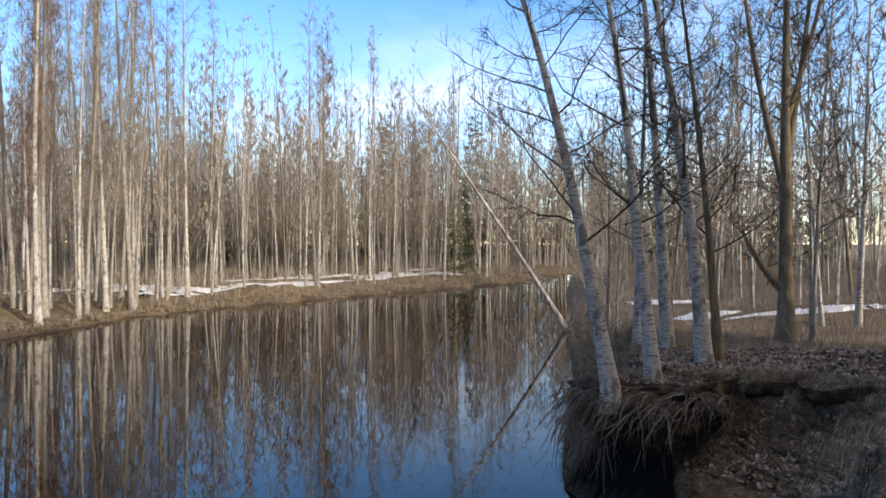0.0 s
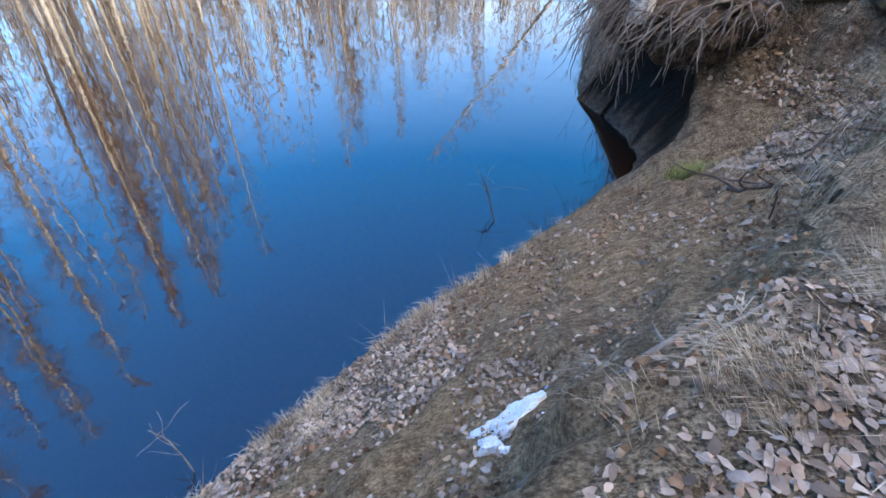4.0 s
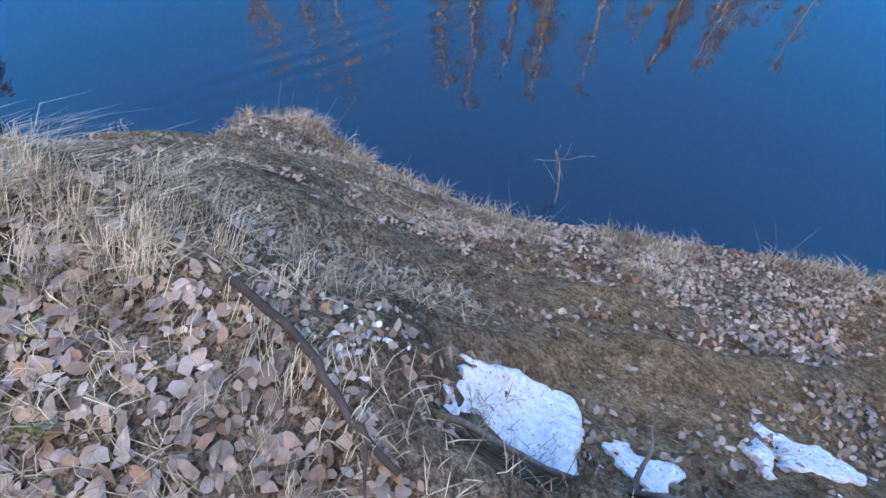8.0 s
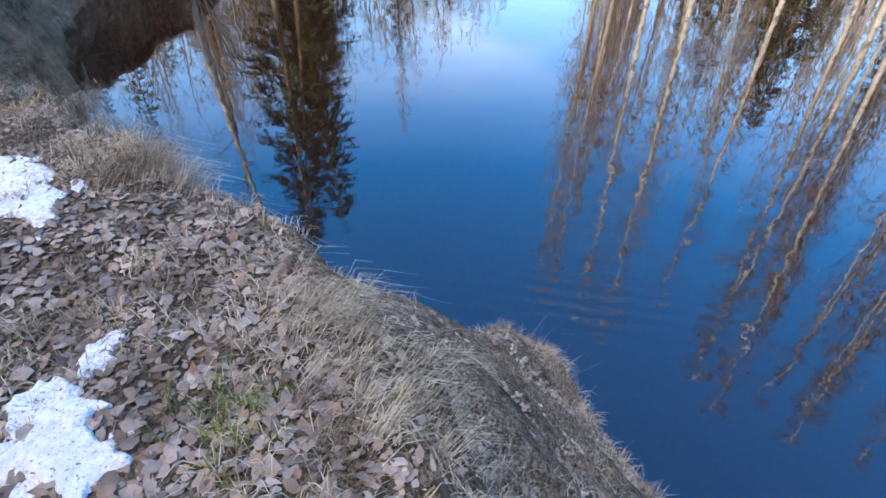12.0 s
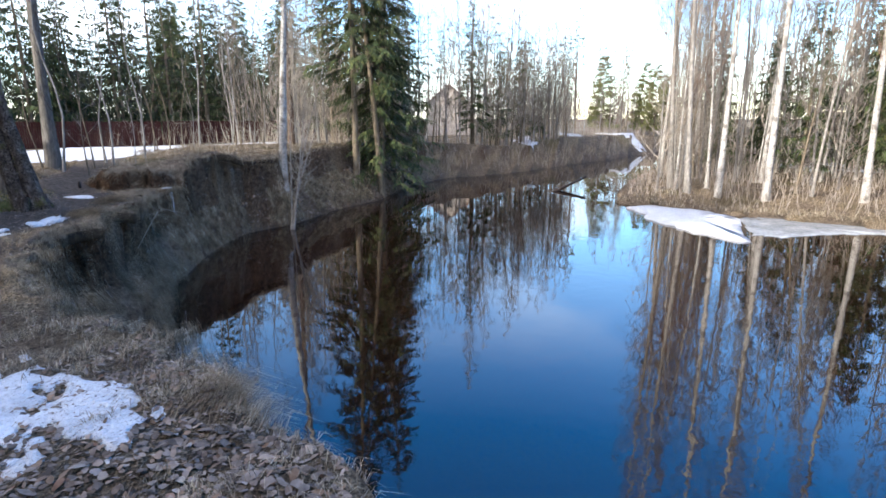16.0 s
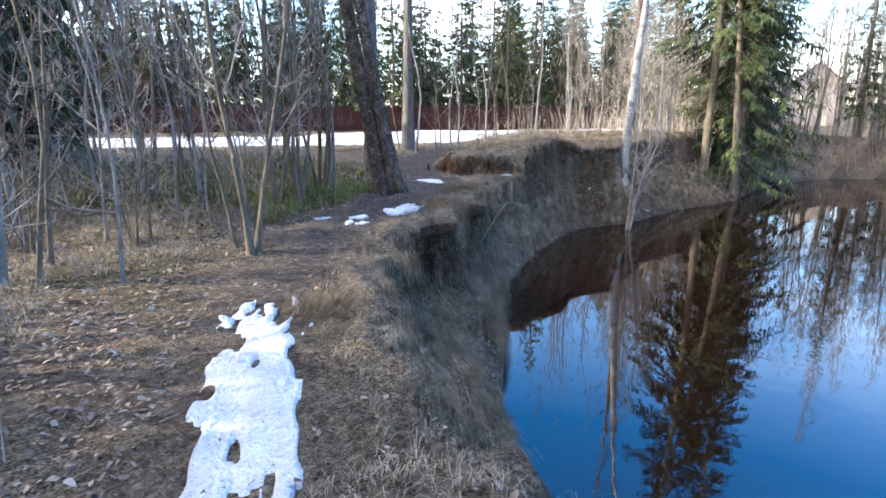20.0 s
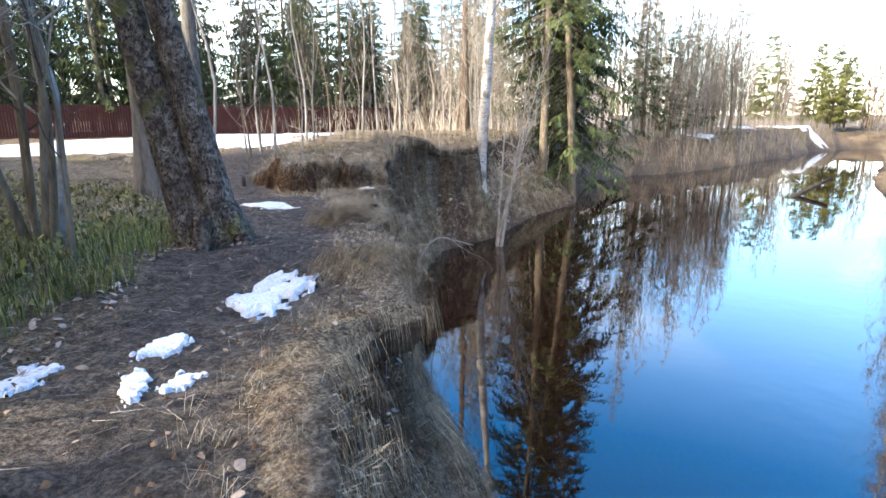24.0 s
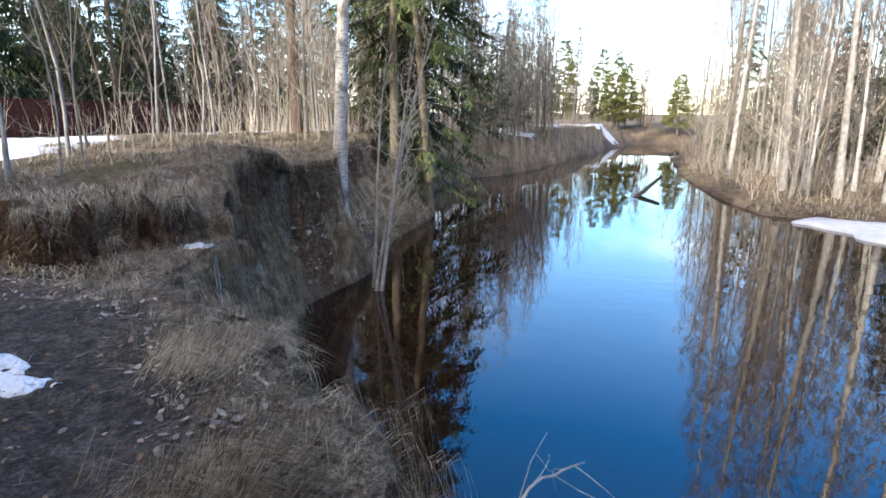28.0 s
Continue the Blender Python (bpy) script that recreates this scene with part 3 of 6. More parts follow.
shaped[under, :2] -= (river_way(flat[under]) * depth[under][:, None])
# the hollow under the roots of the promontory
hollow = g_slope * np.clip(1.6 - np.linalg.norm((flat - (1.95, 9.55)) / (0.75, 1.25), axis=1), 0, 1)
shaped[:, :2] -= river_way(flat) * (0.85 * hollow * np.clip(1.3 - np.abs(share - 0.42) / 0.4, 0, 1))[:, None]
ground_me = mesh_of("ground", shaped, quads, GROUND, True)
PATH = np.array([(0.6, 1.0), (-0.4, -0.5), (-1.6, -2.2), (-2.6, -4.2), (-3.6, -6.4), (-5.2, -8.4), (-7.3, -10.0), (-9.3, -11.6), (-11.2, -13.3), (-12.6, -15.8), (-14.6, -18.2), (-17, -20), (-20, -22)])
path_d = polyline_distance(flat, PATH)
dist0 = np.linalg.norm(flat - (2.2, 4.4), axis=1)
red = np.clip(1.25 - path_d / 0.75 + 0.35 * wobble(flat, 0.6), 0, 1) * np.clip((-4.5 - flat[:, 1]) / 2.0, 0.0, 1)
broad = np.clip(1.5 - path_d / 0.95 + 0.4 * wobble(flat, 0.6), 0, 1) * np.clip((-8.6 - flat[:, 1]) / 1.0, 0, 1)
red = np.where(g_river, 1.0, np.maximum(red, broad))
grn = np.clip((1.1 - np.linalg.norm((flat - (-7.4, -14.6)) / (5.2, 5.2), axis=1)) * 2.0 + 0.5 * wobble(flat, 0.9, 1), 0, 1) * (path_d > 0.7)
grn *= 0.6
grn = np.maximum(grn, np.clip(wobble(flat, 1.4, 2) * 1.6 - 0.5, 0, 0.6) * ~g_slope)
blu = g_slope * np.clip(1.3 - np.linalg.norm((flat - (1.6, 4.6)) / (1.9, 2.3), axis=1) + 0.3 * wobble(flat, 0.5), 0, 1)
blu = np.maximum(blu, g_slope * np.clip(1.2 - np.linalg.norm((flat - (-0.1, 2.2)) / (1.5, 1.0), axis=1) + 0.4 * wobble(flat, 0.4), 0, 1) * 0.95)
blu = np.maximum(blu, g_slope * np.clip(1.2 - np.linalg.norm((flat - (-14.2, -14.6)) / (2.0, 1.5), axis=1), 0, 1) * 0.25)
scarp_face = np.clip(1.3 - polyline_distance(flat, SCARP) / 0.3, 0, 1)
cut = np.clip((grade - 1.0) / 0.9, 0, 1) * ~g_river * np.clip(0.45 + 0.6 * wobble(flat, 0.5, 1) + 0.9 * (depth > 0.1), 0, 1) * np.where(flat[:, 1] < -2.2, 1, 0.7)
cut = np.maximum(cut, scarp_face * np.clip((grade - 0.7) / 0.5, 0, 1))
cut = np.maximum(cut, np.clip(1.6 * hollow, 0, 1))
# red: bare earth; green: near-black shade painted into the hollow under the roots
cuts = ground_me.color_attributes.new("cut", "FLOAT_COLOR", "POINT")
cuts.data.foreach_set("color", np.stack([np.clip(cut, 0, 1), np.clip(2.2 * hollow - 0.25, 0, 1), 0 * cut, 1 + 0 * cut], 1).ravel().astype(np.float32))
layer = ground_me.color_attributes.new("zone", "FLOAT_COLOR", "POINT")
layer.data.foreach_set("color", np.stack([red, grn, blu, np.ones_like(red)], 1).ravel().astype(np.float32))
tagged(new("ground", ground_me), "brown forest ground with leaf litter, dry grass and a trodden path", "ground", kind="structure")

water_me = mesh_of("water", [(-1600, -1600, WATER_Z), (1600, -1600, WATER_Z), (1600, 1600, WATER_Z), (-1600, 1600, WATER_Z)], [[0, 1, 2, 3]], WATER)
tagged(new("water", water_me), "calm dark river reflecting blue sky and trees", "river", kind="structure")


# ---- trees ----
def unit(v):
    return v / (np.linalg.norm(v) + 1e-9)


def crooked(rng, t, crook):
    w, ph = rng.uniform(3, 7) * (2.2 if crook > 0.01 else 1), rng.uniform(0, 6)
    return (np.sin(t * w + ph) - math.sin(ph)) * (0.35 + 0.65 * t)


def stem_path(rng, height, lean, bend, k=12, crook=0.006):
    """A slightly crooked stem from the origin. lean: top offset (x, y)."""
    t = np.linspace(0, 1, k)
    p = np.zeros((k, 3))
    p[:, 2] = t * height
    for axis in (0, 1):
        p[:, axis] = lean[axis] * (t + bend * t * (t - 1)) + height * crook * crooked(rng, t, crook)
    return p


def bare_crown(heap, rng, stem, radii, start, limbs, reach, rise, twigs, fineness=1.0, droop=0.0, sub=4, limb_sides=4, flat=False):
    """Limbs and twigs of a leafless tree round a stem."""
    k, m = len(stem), 6
    roots, ways, lengths = [], [], []
    for n in range(limbs):
        u = start + (1 - start) * (n + rng.random()) / limbs
        f = u * (k - 1)
        a = int(min(f, k - 2))
        at = stem[a] + (f - a) * (stem[a + 1] - stem[a])
        r = np.interp(f, np.arange(k), radii)
        yaw = n * 2.4 + rng.normal() * 0.5
        length = reach * (1.12 - u) ** 0.6 * rng.uniform(0.55, 1.15)
        way = unit(np.array([math.cos(yaw), math.sin(yaw), rise * rng.uniform(0.6, 1.3)]))
        pts, p = [at], at.copy()
        for q in range(m - 1):
            way = unit(way + rng.normal(size=3) * 0.16 + np.array([0, 0, 0.10 - droop * q * 0.12]))
            p = p + way * length / (m - 1)
            pts.append(p)
        pts = np.array(pts)
        if flat and limb_sides == 0:
            spikes(heap, pts[[0, 2]], pts[[3, 5]], np.array([0.012 + 0.008 * length, 0.008 * fineness]), True)
        else:
            heap.tube(pts, np.linspace(min(r * 0.4, 0.005 + 0.0062 * length), 0.004 * fineness, m), limb_sides, False)
        g = rng.uniform(0.15, 1.0, twigs) * (m - 1)
        c = np.minimum(g.astype(int), m - 2)
        roots.append(pts[c] + (g - c)[:, None] * (pts[c + 1] - pts[c]))
        d = pts[c + 1] - pts[c]
        ways.append(d / np.linalg.norm(d, axis=1)[:, None])
        lengths.append(np.full(twigs, length))
    if not roots:
        return
    root, way, length = np.concatenate(roots), np.concatenate(ways), np.concatenate(lengths)
    norm = lambda v: v / (np.linalg.norm(v, axis=1)[:, None] + 1e-9)
    tw = norm(way * 0.7 + rng.normal(size=root.shape) * 0.6 + (0, 0, 0.2 - droop))
    tl = length * rng.uniform(0.2, 0.5, len(root)) * (1.45 if flat else 1.0)
    end = root + tw * tl[:, None] + (0, 0, -0.25 * droop) * tl[:, None]
    spikes(heap, root, end, np.full(len(root), 0.006 * fineness), flat)
    for gen, count in ((0, sub), (1, 0 if limb_sides == 0 else sub // 2)):
        if not count:
            break
        o = np.repeat(root, count, 0) + (np.repeat(end, count, 0) - np.repeat(root, count, 0)) * rng.uniform(0.2, 0.95, (len(root) * count, 1))
        w = norm(np.repeat(tw, count, 0) + rng.normal(size=o.shape) * 0.65 + (0, 0, -droop * 1.4))
        ln = np.repeat(tl, count) * rng.uniform(0.35, 0.75, len(o))
        e = o + w * ln[:, None]
        spikes(heap, o, e, np.full(len(o), (0.0038 - 0.0012 * gen) * fineness), flat or gen == 1)
        root, end, tw, tl = o, e, w, ln


def bare_tree(name, rng, height, radius, lean=(0, 0), bend=0.3, bark=BIRCH, twig=TWIG, start=0.35, limbs=26, reach=3.0, rise=0.9, twigs=7, fineness=1.0, droop=0.1, sides=9, sub=4, forks=(), flare=0.35, flat=False, far_limbs=3, rings=12, crook=0.006):
    """Meshes (trunk, crown) of a leafless tree. forks: (height share, lean x, lean y, length share)."""
    stem = stem_path(rng, height, lean, bend, rings, crook)
    t = np.linspace(0, 1, len(stem))
    radii = radius * (1 - 0.9 * t ** 0.9) * (1 + flare * np.exp(-t * 28))
    stem_full = np.vstack([stem[0] + (0, 0, -0.35), stem])
    trunk, crown = Heap(), Heap()
    trunk.tube(stem_full, np.r_[radii[0] * 1.15, radii], sides, True, 0.05, rng)
    bare_crown(crown, rng, stem, radii, start, limbs, reach, rise, twigs, fineness, droop, sub, far_limbs if flat else 4, flat)
    for share, lx, ly, part_len in forks:
        a = share * (len(stem) - 1)
        c = int(a)
        root = stem[c] + (a - c) * (stem[c + 1] - stem[c])
        r0 = np.interp(a, np.arange(len(stem)), radii) * 0.75
        limb = stem_path(rng, height * part_len, (lx, ly), -0.5, 12, crook) + root
        rr = r0 * (1 - 0.85 * np.linspace(0, 1, len(limb)))
        trunk.tube(limb, rr, 7, True, 0.05, rng)
        bare_crown(crown, rng, limb, rr, 0.25, max(6, int(limbs * part_len)), reach * 0.8, rise, twigs, fineness, droop, sub)
    return trunk.mesh(name + "_trunk", bark, True), crown.mesh(name + "_crown", twig)


def needle_spray(heap, rng, root, way, length, width, k=4, hang=0.55):
    """A flat drooping spray of needles: a rib with short side fronds."""
    side = unit(np.cross(way, (0, 0, 1)))
    down = np.array([0, 0, -1.0])
    for n in range(k):
        a = root + way * length * (n / k) + down * 0.10 * length * (n / k) ** 2
        c = root + way * length * ((n + 1.25) / k) + down * (0.12 + 0.1 * rng.random()) * length * ((n + 1) / k) ** 2
        w = width * (1 - 0.6 * n / k)
        for s in (-1, 1):
            tip = a + (c - a) * 0.9 + side * s * w * rng.uniform(0.7, 1.2) + down * w * rng.uniform(0.1, hang)
            heap.add([a, a + (c - a) * 0.45, tip], [[0, 1, 2]])
        heap.add([a - side * w * 0.16, a + side * w * 0.16, c], [[0, 1, 2]])


def spruce_tree(name, rng, height, radius, start=0.12, whorls=26, reach=2.4, lean=(0, 0), needle=NEEDLE, droop=0.35, sprays=8, fronds=4, bulk=1.0):
    stem = stem_path(rng, height, lean, 0.2)
    t = np.linspace(0, 1, len(stem))
    trunk, crown, limbs = Heap(), Heap(), Heap()
    trunk.tube(np.vstack([stem[0] + (0, 0, -0.35), stem]), np.r_[radius * 1.2, radius * (1 - 0.93 * t)], 8, True, 0.05, rng)
    for n in range(whorls):
        u = start + (1 - start) * ((n + 0.5) / whorls) ** 0.95
        f = u * (len(stem) - 1)
        a = int(min(f, len(stem) - 2))
        at = stem[a] + (f - a) * (stem[a + 1] - stem[a])
        base_yaw = rng.uniform(0, 6.3)
        for m in range(6):
            if rng.random() < 0.12:
                continue
            g = min(max(f + rng.uniform(-0.6, 0.6) * (len(stem) - 1) * (1 - start) / whorls, 0), len(stem) - 1.01)
            a = int(g)
            at = stem[a] + (g - a) * (stem[a + 1] - stem[a])
            yaw = base_yaw + m * 1.05 + rng.normal() * 0.2
            length = reach * (1.03 - u) ** 0.75 * rng.uniform(0.6, 1.15) + 0.12
            out = np.array([math.cos(yaw), math.sin(yaw), 0.15])
            pts = [at]
            for s in range(1, 5):
                g = s / 4
                pts.append(at + out * length * g + np.array([0, 0, -droop * length * (g - 0.35 * g * g) * (1.25 - u)]))
            pts = np.array(pts)
            if fronds > 2:
                limbs.tube(pts[[0, 2, 4]], np.linspace(0.012 + 0.008 * length, 0.004, 3), 3, False)
            else:
                spikes(limbs, pts[:1], pts[4:], np.array([0.02]), True)
            for q in range(max(2, int(sprays * (0.4 + 0.6 * length / reach)))):
                g = rng.uniform(0.25, 1.0) * 4
                c = int(min(g, 3))
                root = pts[c] + (g - c) * (pts[c + 1] - pts[c])
                way = unit(unit(pts[c + 1] - pts[c]) + rng.normal(size=3) * (0.5, 0.5, 0.12) + np.array([0, 0, -0.2]))
                needle_spray(crown, rng, root, way, (0.35 + 0.22 * length) * rng.uniform(0.7, 1.2), (0.14 + 0.05 * length) * bulk, fronds, 1.5 if fronds < 4 else 0.7)
    return trunk.mesh(name + "_trunk", ALDER, True), crown.mesh(name + "_needles", needle), limbs.mesh(name + "_limbs", DARKTWIG)


def place_tree(kind, meshes, at, label, category="tree", group="", turn=0.0, size=1.0, sink=0.0):
    t = thing(kind, label, category, (at[0], at[1], at[2] - sink), group, turn, size)
    for nm, me in zip(("trunk", "crown", "branchwork"), meshes):
        part(nm, me, t, kind="stuff" if nm == "branchwork" else "")
    return t


def rooted(x, y):
    return (x, y, floor_at(x, y))


R = np.random.default_rng(11)
# tall birches of the far bank: a few forms, shared
TALL = [bare_tree("tall_birch", np.random.default_rng(100 + k), 29 + 1.5 * (k % 3), 0.17 + 0.03 * (k % 2), (R.normal() * 1.2, R.normal() * 1.2), 0.3, BIRCH if k % 3 else PALE, REDTWIG if k % 2 else TWIG, 0.25, 44, 3.2, 1.3, 11, 2.3, 0.2, 7, 5, flat=True) for k in range(4)]
SLIM = [bare_tree("slim_birch", np.random.default_rng(200 + k), 21 + 1.2 * (k % 4), 0.095 + 0.012 * (k % 3), (R.normal() * 0.9, R.normal() * 0.9), 0.3, (PALE, BIRCH, BIRCH)[k % 3], (PALETWIG, REDTWIG, TWIG)[k % 3], 0.25, 30, 2.2, 1.5, 9, 2.3, 0.05, 6, 4, flat=True) for k in range(5)]
BUSHY = [bare_tree("alder", np.random.default_rng(300 + k), 10 + 1.8 * k, 0.07 + 0.01 * k, (R.normal() * 0.8, R.normal() * 0.8), 0.3, ALDER if k % 2 else PALE, PALETWIG if k != 1 else TWIG, 0.08, 28, 2.6, 0.7, 7, 2.4, 0.1, 5, 4, flat=True) for k in range(3)]
SPRUCE = [spruce_tree("spruce", np.random.default_rng(400 + k), 15 + 2.5 * k, 0.17 + 0.03 * k, 0.1, 24, 2.5 + 0.2 * k, sprays=5, fronds=3, bulk=2.1) for k in range(3)]

# the birches on the promontory
near_birches = [
    (1.95, 8.3, 8.6, 0.112, (-2.1, 1.0), BIRCH, "birch trunk leaning out over the undercut bank"),
    (2.75, 8.9, 9.5, 0.1, (-1.0, 1.5), BIRCH, "white birch rooted at the edge of the bank"),
    (4.72, 14.35, 13.0, 0.15, (-0.6, 0.6), BIRCH, "straight white birch with dark scars"),
    (4.4, 11.2, 11.5, 0.135, (-1.3, 0.8), BIRCH, "birch with peeling grey and white bark"),
    (4.7, 11.3, 9.0, 0.09, (-0.9, 0.2), ALDER, "slender grey stem beside a birch"),
    (4.14, 14.9, 11.0, 0.10, (0.3, 0.3), BIRCH, "slim birch among bare stems"),
    (8.6, 15.1, 12.0, 0.06, (0.9, 0.2), PALE, "slender pale stem beside the dark tree"),
    (11.4, 17.7, 13.0, 0.09, (1.0, 0.5), BIRCH, "grey-white birch in the near wood"),
    (10.6, 18.6, 12.0, 0.065, (0.2, 0.7), PALE, "slender bare birch in the near wood")]
for k, (x, y, h, r, lean, bark, lab) in enumerate(near_birches):
    me = bare_tree("birch", np.random.default_rng(500 + k), h, r, lean, 0.35, bark, DARKTWIG, 0.22, 26, 2.7, 0.45, 9, 1.15, 0.12, 10, 6)
    place_tree("birch", me, (x, y, -0.64) if k < 2 else rooted(x, y), lab, "birch", "birches on the near bank")
me = bare_tree("forked_tree", np.random.default_rng(520), 12.5, 0.19, (0.3, 0.5), 0.2, ALDER, DARKTWIG, 0.42, 26, 3.2, 0.8, 9, 1.4, 0.0, 12, 5,
    [(0.1, -1.0, 0.3, 0.14), (0.3, -1.1, 0.4, 0.62), (0.34, 0.9, 0.4, 0.62), (0.45, 1.5, 0.2, 0.5)])
place_tree("forked_tree", me, rooted(7.9, 15.0), "dark forked tree with several upright limbs", "tree")
me = bare_tree("leaning_birch", np.random.default_rng(521), 13.6, 0.15, (-9.0, 0.5), 0.12, BIRCH, TWIG, 0.55, 20, 2.4, 0.9, 8, 1.8, 0.1, 8, 4)
place_tree("leaning_birch", me, (4.9, 30.9, WATER_Z - 0.1), "white birch leaning far out over the river", "birch")

# far bank as seen from the start
for k, (x, y, form, size) in enumerate([(-36.8, 48, 0, 1.05), (-35.6, 48.6, 1, 1.0), (-32.5, 40.5, 2, 0.85), (-30.5, 42.9, 3, 0.95), (-26.8, 40.8, 0, 0.95), (-26.2, 41.4, 2, 0.9), (-24.3, 41.8, 1, 0.92), (-24.4, 43.2, 3, 0.85),
        (-23.0, 43.3, 2, 1.0), (-29, 59.7, 1, 1.0), (-19.7, 63, 2, 1.05), (-18.4, 63.4, 1, 1.0), (-18.2, 65.2, 3, 1.0), (-13.6, 60.5, 0, 0.8), (-11.8, 60.6, 1, 0.85), (-9.7, 65.7, 3, 0.8), (-4, 66, 1, 0.8), (1, 72, 2, 0.8), (6, 82, 0, 0.9), (-15, 52, 2, 0.7)]):
    place_tree("tall_birch", TALL[form], rooted(x, y), "tall bare birch with a pale trunk on the far bank", "birch", "tall birches on the far bank", R.uniform(0, 360), size)
# birches close to the water of the far shore
SR = np.random.default_rng(77)
p = np.c_[SR.uniform(-42, -20, 800), SR.uniform(2, 40, 800)]
z, rv, sl, fr = ground_z(p, False)
d = polyline_distance(p, FAR_SHORE)
p = np.c_[p, z][~rv & fr & (d > 0.8) & (d < 6) & (polyline_distance(p, np.array([(-31.6, 0.7), (-25.5, 6), (-27.5, 12)])) > 2)][:42]
for k, q in enumerate(p):
    place_tree("tall_birch", (SLIM[0], TALL[0], SLIM[2], TALL[1], SLIM[1], TALL[2])[k % 6], tuple(q), "tall sunlit birch near the water of the far shore", "birch", "tall birches on the far bank", SR.uniform(0, 360), SR.uniform(0.85, 1.1))
# far bank as seen while walking
for k, (x, y) in enumerate([(-39.6, 3.7), (-40.2, 3.3), (-39, 3.0), (-37, 3.2), (-45.5, 2.6), (-49.2, 3.2), (-40.9, 7), (-41.2, 8.6), (-38, 12), (-36.5, 9.5), (-43.5, 5), (-47, 6), (-53, 5), (-58, 6.5), (-35, 16), (-37, 20), (-33, 22), (-31, 26), (-42, 14), (-46, 11), (-62, 8), (-51, 9), (-44, 19), (-38, 26), (-33, 31)]):
    form = (TALL + BUSHY + BUSHY + SLIM[:2])[int(R.integers(0, 12))]
    place_tree("tall_birch", form, rooted(x, y), "bare pale-stemmed birch on the low far bank", "birch", "birches behind the ice", R.uniform(0, 360), R.uniform(0.8, 1.05))
for x, y, sz in [(-37.5, -18.5, 0.6), (-42, -19, 0.7), (-46, -18, 0.6), (-52, -14, 0.65), (-56, -12.5, 0.55), (-61, -11.5, 0.6), (-40, -22, 0.8), (-49, -20, 0.8), (-66, -10, 0.5)]:
    place_tree("spruce", SPRUCE[int(R.integers(0, 3))], rooted(x, y), "spruce among alders above the river", "spruce", "spruces of the upper bank", R.uniform(0, 360), sz)
for x, y, s in [(-42, 11, 0.75), (-40, 15, 0.85), (-52, 7, 0.6), (-3, 70, 0.55), (-1.5, 71.5, 0.5), (-26, 62, 0.2), (-34, 24, 0.7)]:
    place_tree("spruce", SPRUCE[int(R.integers(0, 3))], rooted(x, y), "green spruce among the bare birches", "spruce", "spruces of the far bank", R.uniform(0, 360), s)


class RawHeap:
    def __init__(self):
        self.v, self.loops, self.counts, self.n = [], [], [], 0

    def add_raw(self, v, loops, counts):
        self.v.append(v)
        self.loops.append(loops + self.n)
        self.counts.append(counts)
        self.n += len(v)

    def build(self, name, mat):
        me = bpy.data.meshes.new(name)
        v, loops, counts = np.concatenate(self.v), np.concatenate(self.loops), np.concatenate(self.counts)
        me.vertices.add(len(v))
        me.vertices.foreach_set("co", v.astype(np.float32).ravel())
        me.loops.add(len(loops))
        me.loops.foreach_set("vertex_index", loops.astype(np.int32))
        me.polygons.add(len(counts))
        me.polygons.foreach_set("loop_start", np.r_[0, np.cumsum(counts)[:-1]].astype(np.int32))
        me.materials.append(mat)
        me.update(calc_edges=True)
        me.validate()
        return me


def banked(me):
    v = np.empty(len(me.vertices) * 3, np.float32)
    me.vertices.foreach_get("co", v)
    lo = np.empty(len(me.loops), np.int32)
    me.loops.foreach_get("vertex_index", lo)
    co = np.empty(len(me.polygons), np.int32)
    me.polygons.foreach_get("loop_total", co)
    return v.reshape(-1, 3).astype(float), lo, co


# thin far forms for the depth of the forest
FARFORM = [bare_tree("far_birch", np.random.default_rng(600 + k), 16 + 1.6 * (k % 4), 0.075 + 0.016 * (k % 3), (R.normal() * 0.9, R.normal() * 0.9), 0.3, (BIRCH, BIRCH, PALE, ALDER, BIRCH, PALE)[k % 6], (PALETWIG, TWIG, PALETWIG)[k % 3], 0.2, 21, 2.2, 1.3, 6, 3.9, 0.05, 4, 3, flare=0.1, flat=True, far_limbs=0, rings=8) for k in range(8)]
FARSPRUCE = [spruce_tree("far_spruce", np.random.default_rng(640 + k), 17 + 2 * k, 0.16, 0.08, 21, 2.9, sprays=6, fronds=2, bulk=3.1) for k in range(2)]
FARPINE = [spruce_tree("far_pine", np.random.default_rng(650), 20, 0.18, 0.55, 9, 2.6, needle=PINENEEDLE, droop=-0.2, sprays=5, fronds=2, bulk=2.4)]
# dense brushy forms for the back of the woods
BRUSH = [bare_tree("brush_birch", np.random.default_rng(660 + k), 15 + 1.5 * (k % 4), 0.07 + 0.012 * (k % 3), (R.normal() * 0.8, R.normal() * 0.8), 0.3, (PALE, ALDER, BIRCH, PALE)[k % 4], (TWIG, PALETWIG)[k % 2], 0.06, 25, 2.6, 1.1, 7, 7.5, 0.05, 4, 3, flare=0.1, flat=True, far_limbs=0, rings=7) for k in range(4)]
SHADER = [spruce_tree("broad_spruce", np.random.default_rng(670 + k), 17 + 2 * k, 0.18, 0.06, 19, 3.4, sprays=8, fronds=2, bulk=3.4) for k in range(2)]
bank_of = {}
for forms in BRUSH + SHADER + FARFORM + FARSPRUCE + FARPINE:
    for me in forms:
        bank_of[me.name] = banked(me)


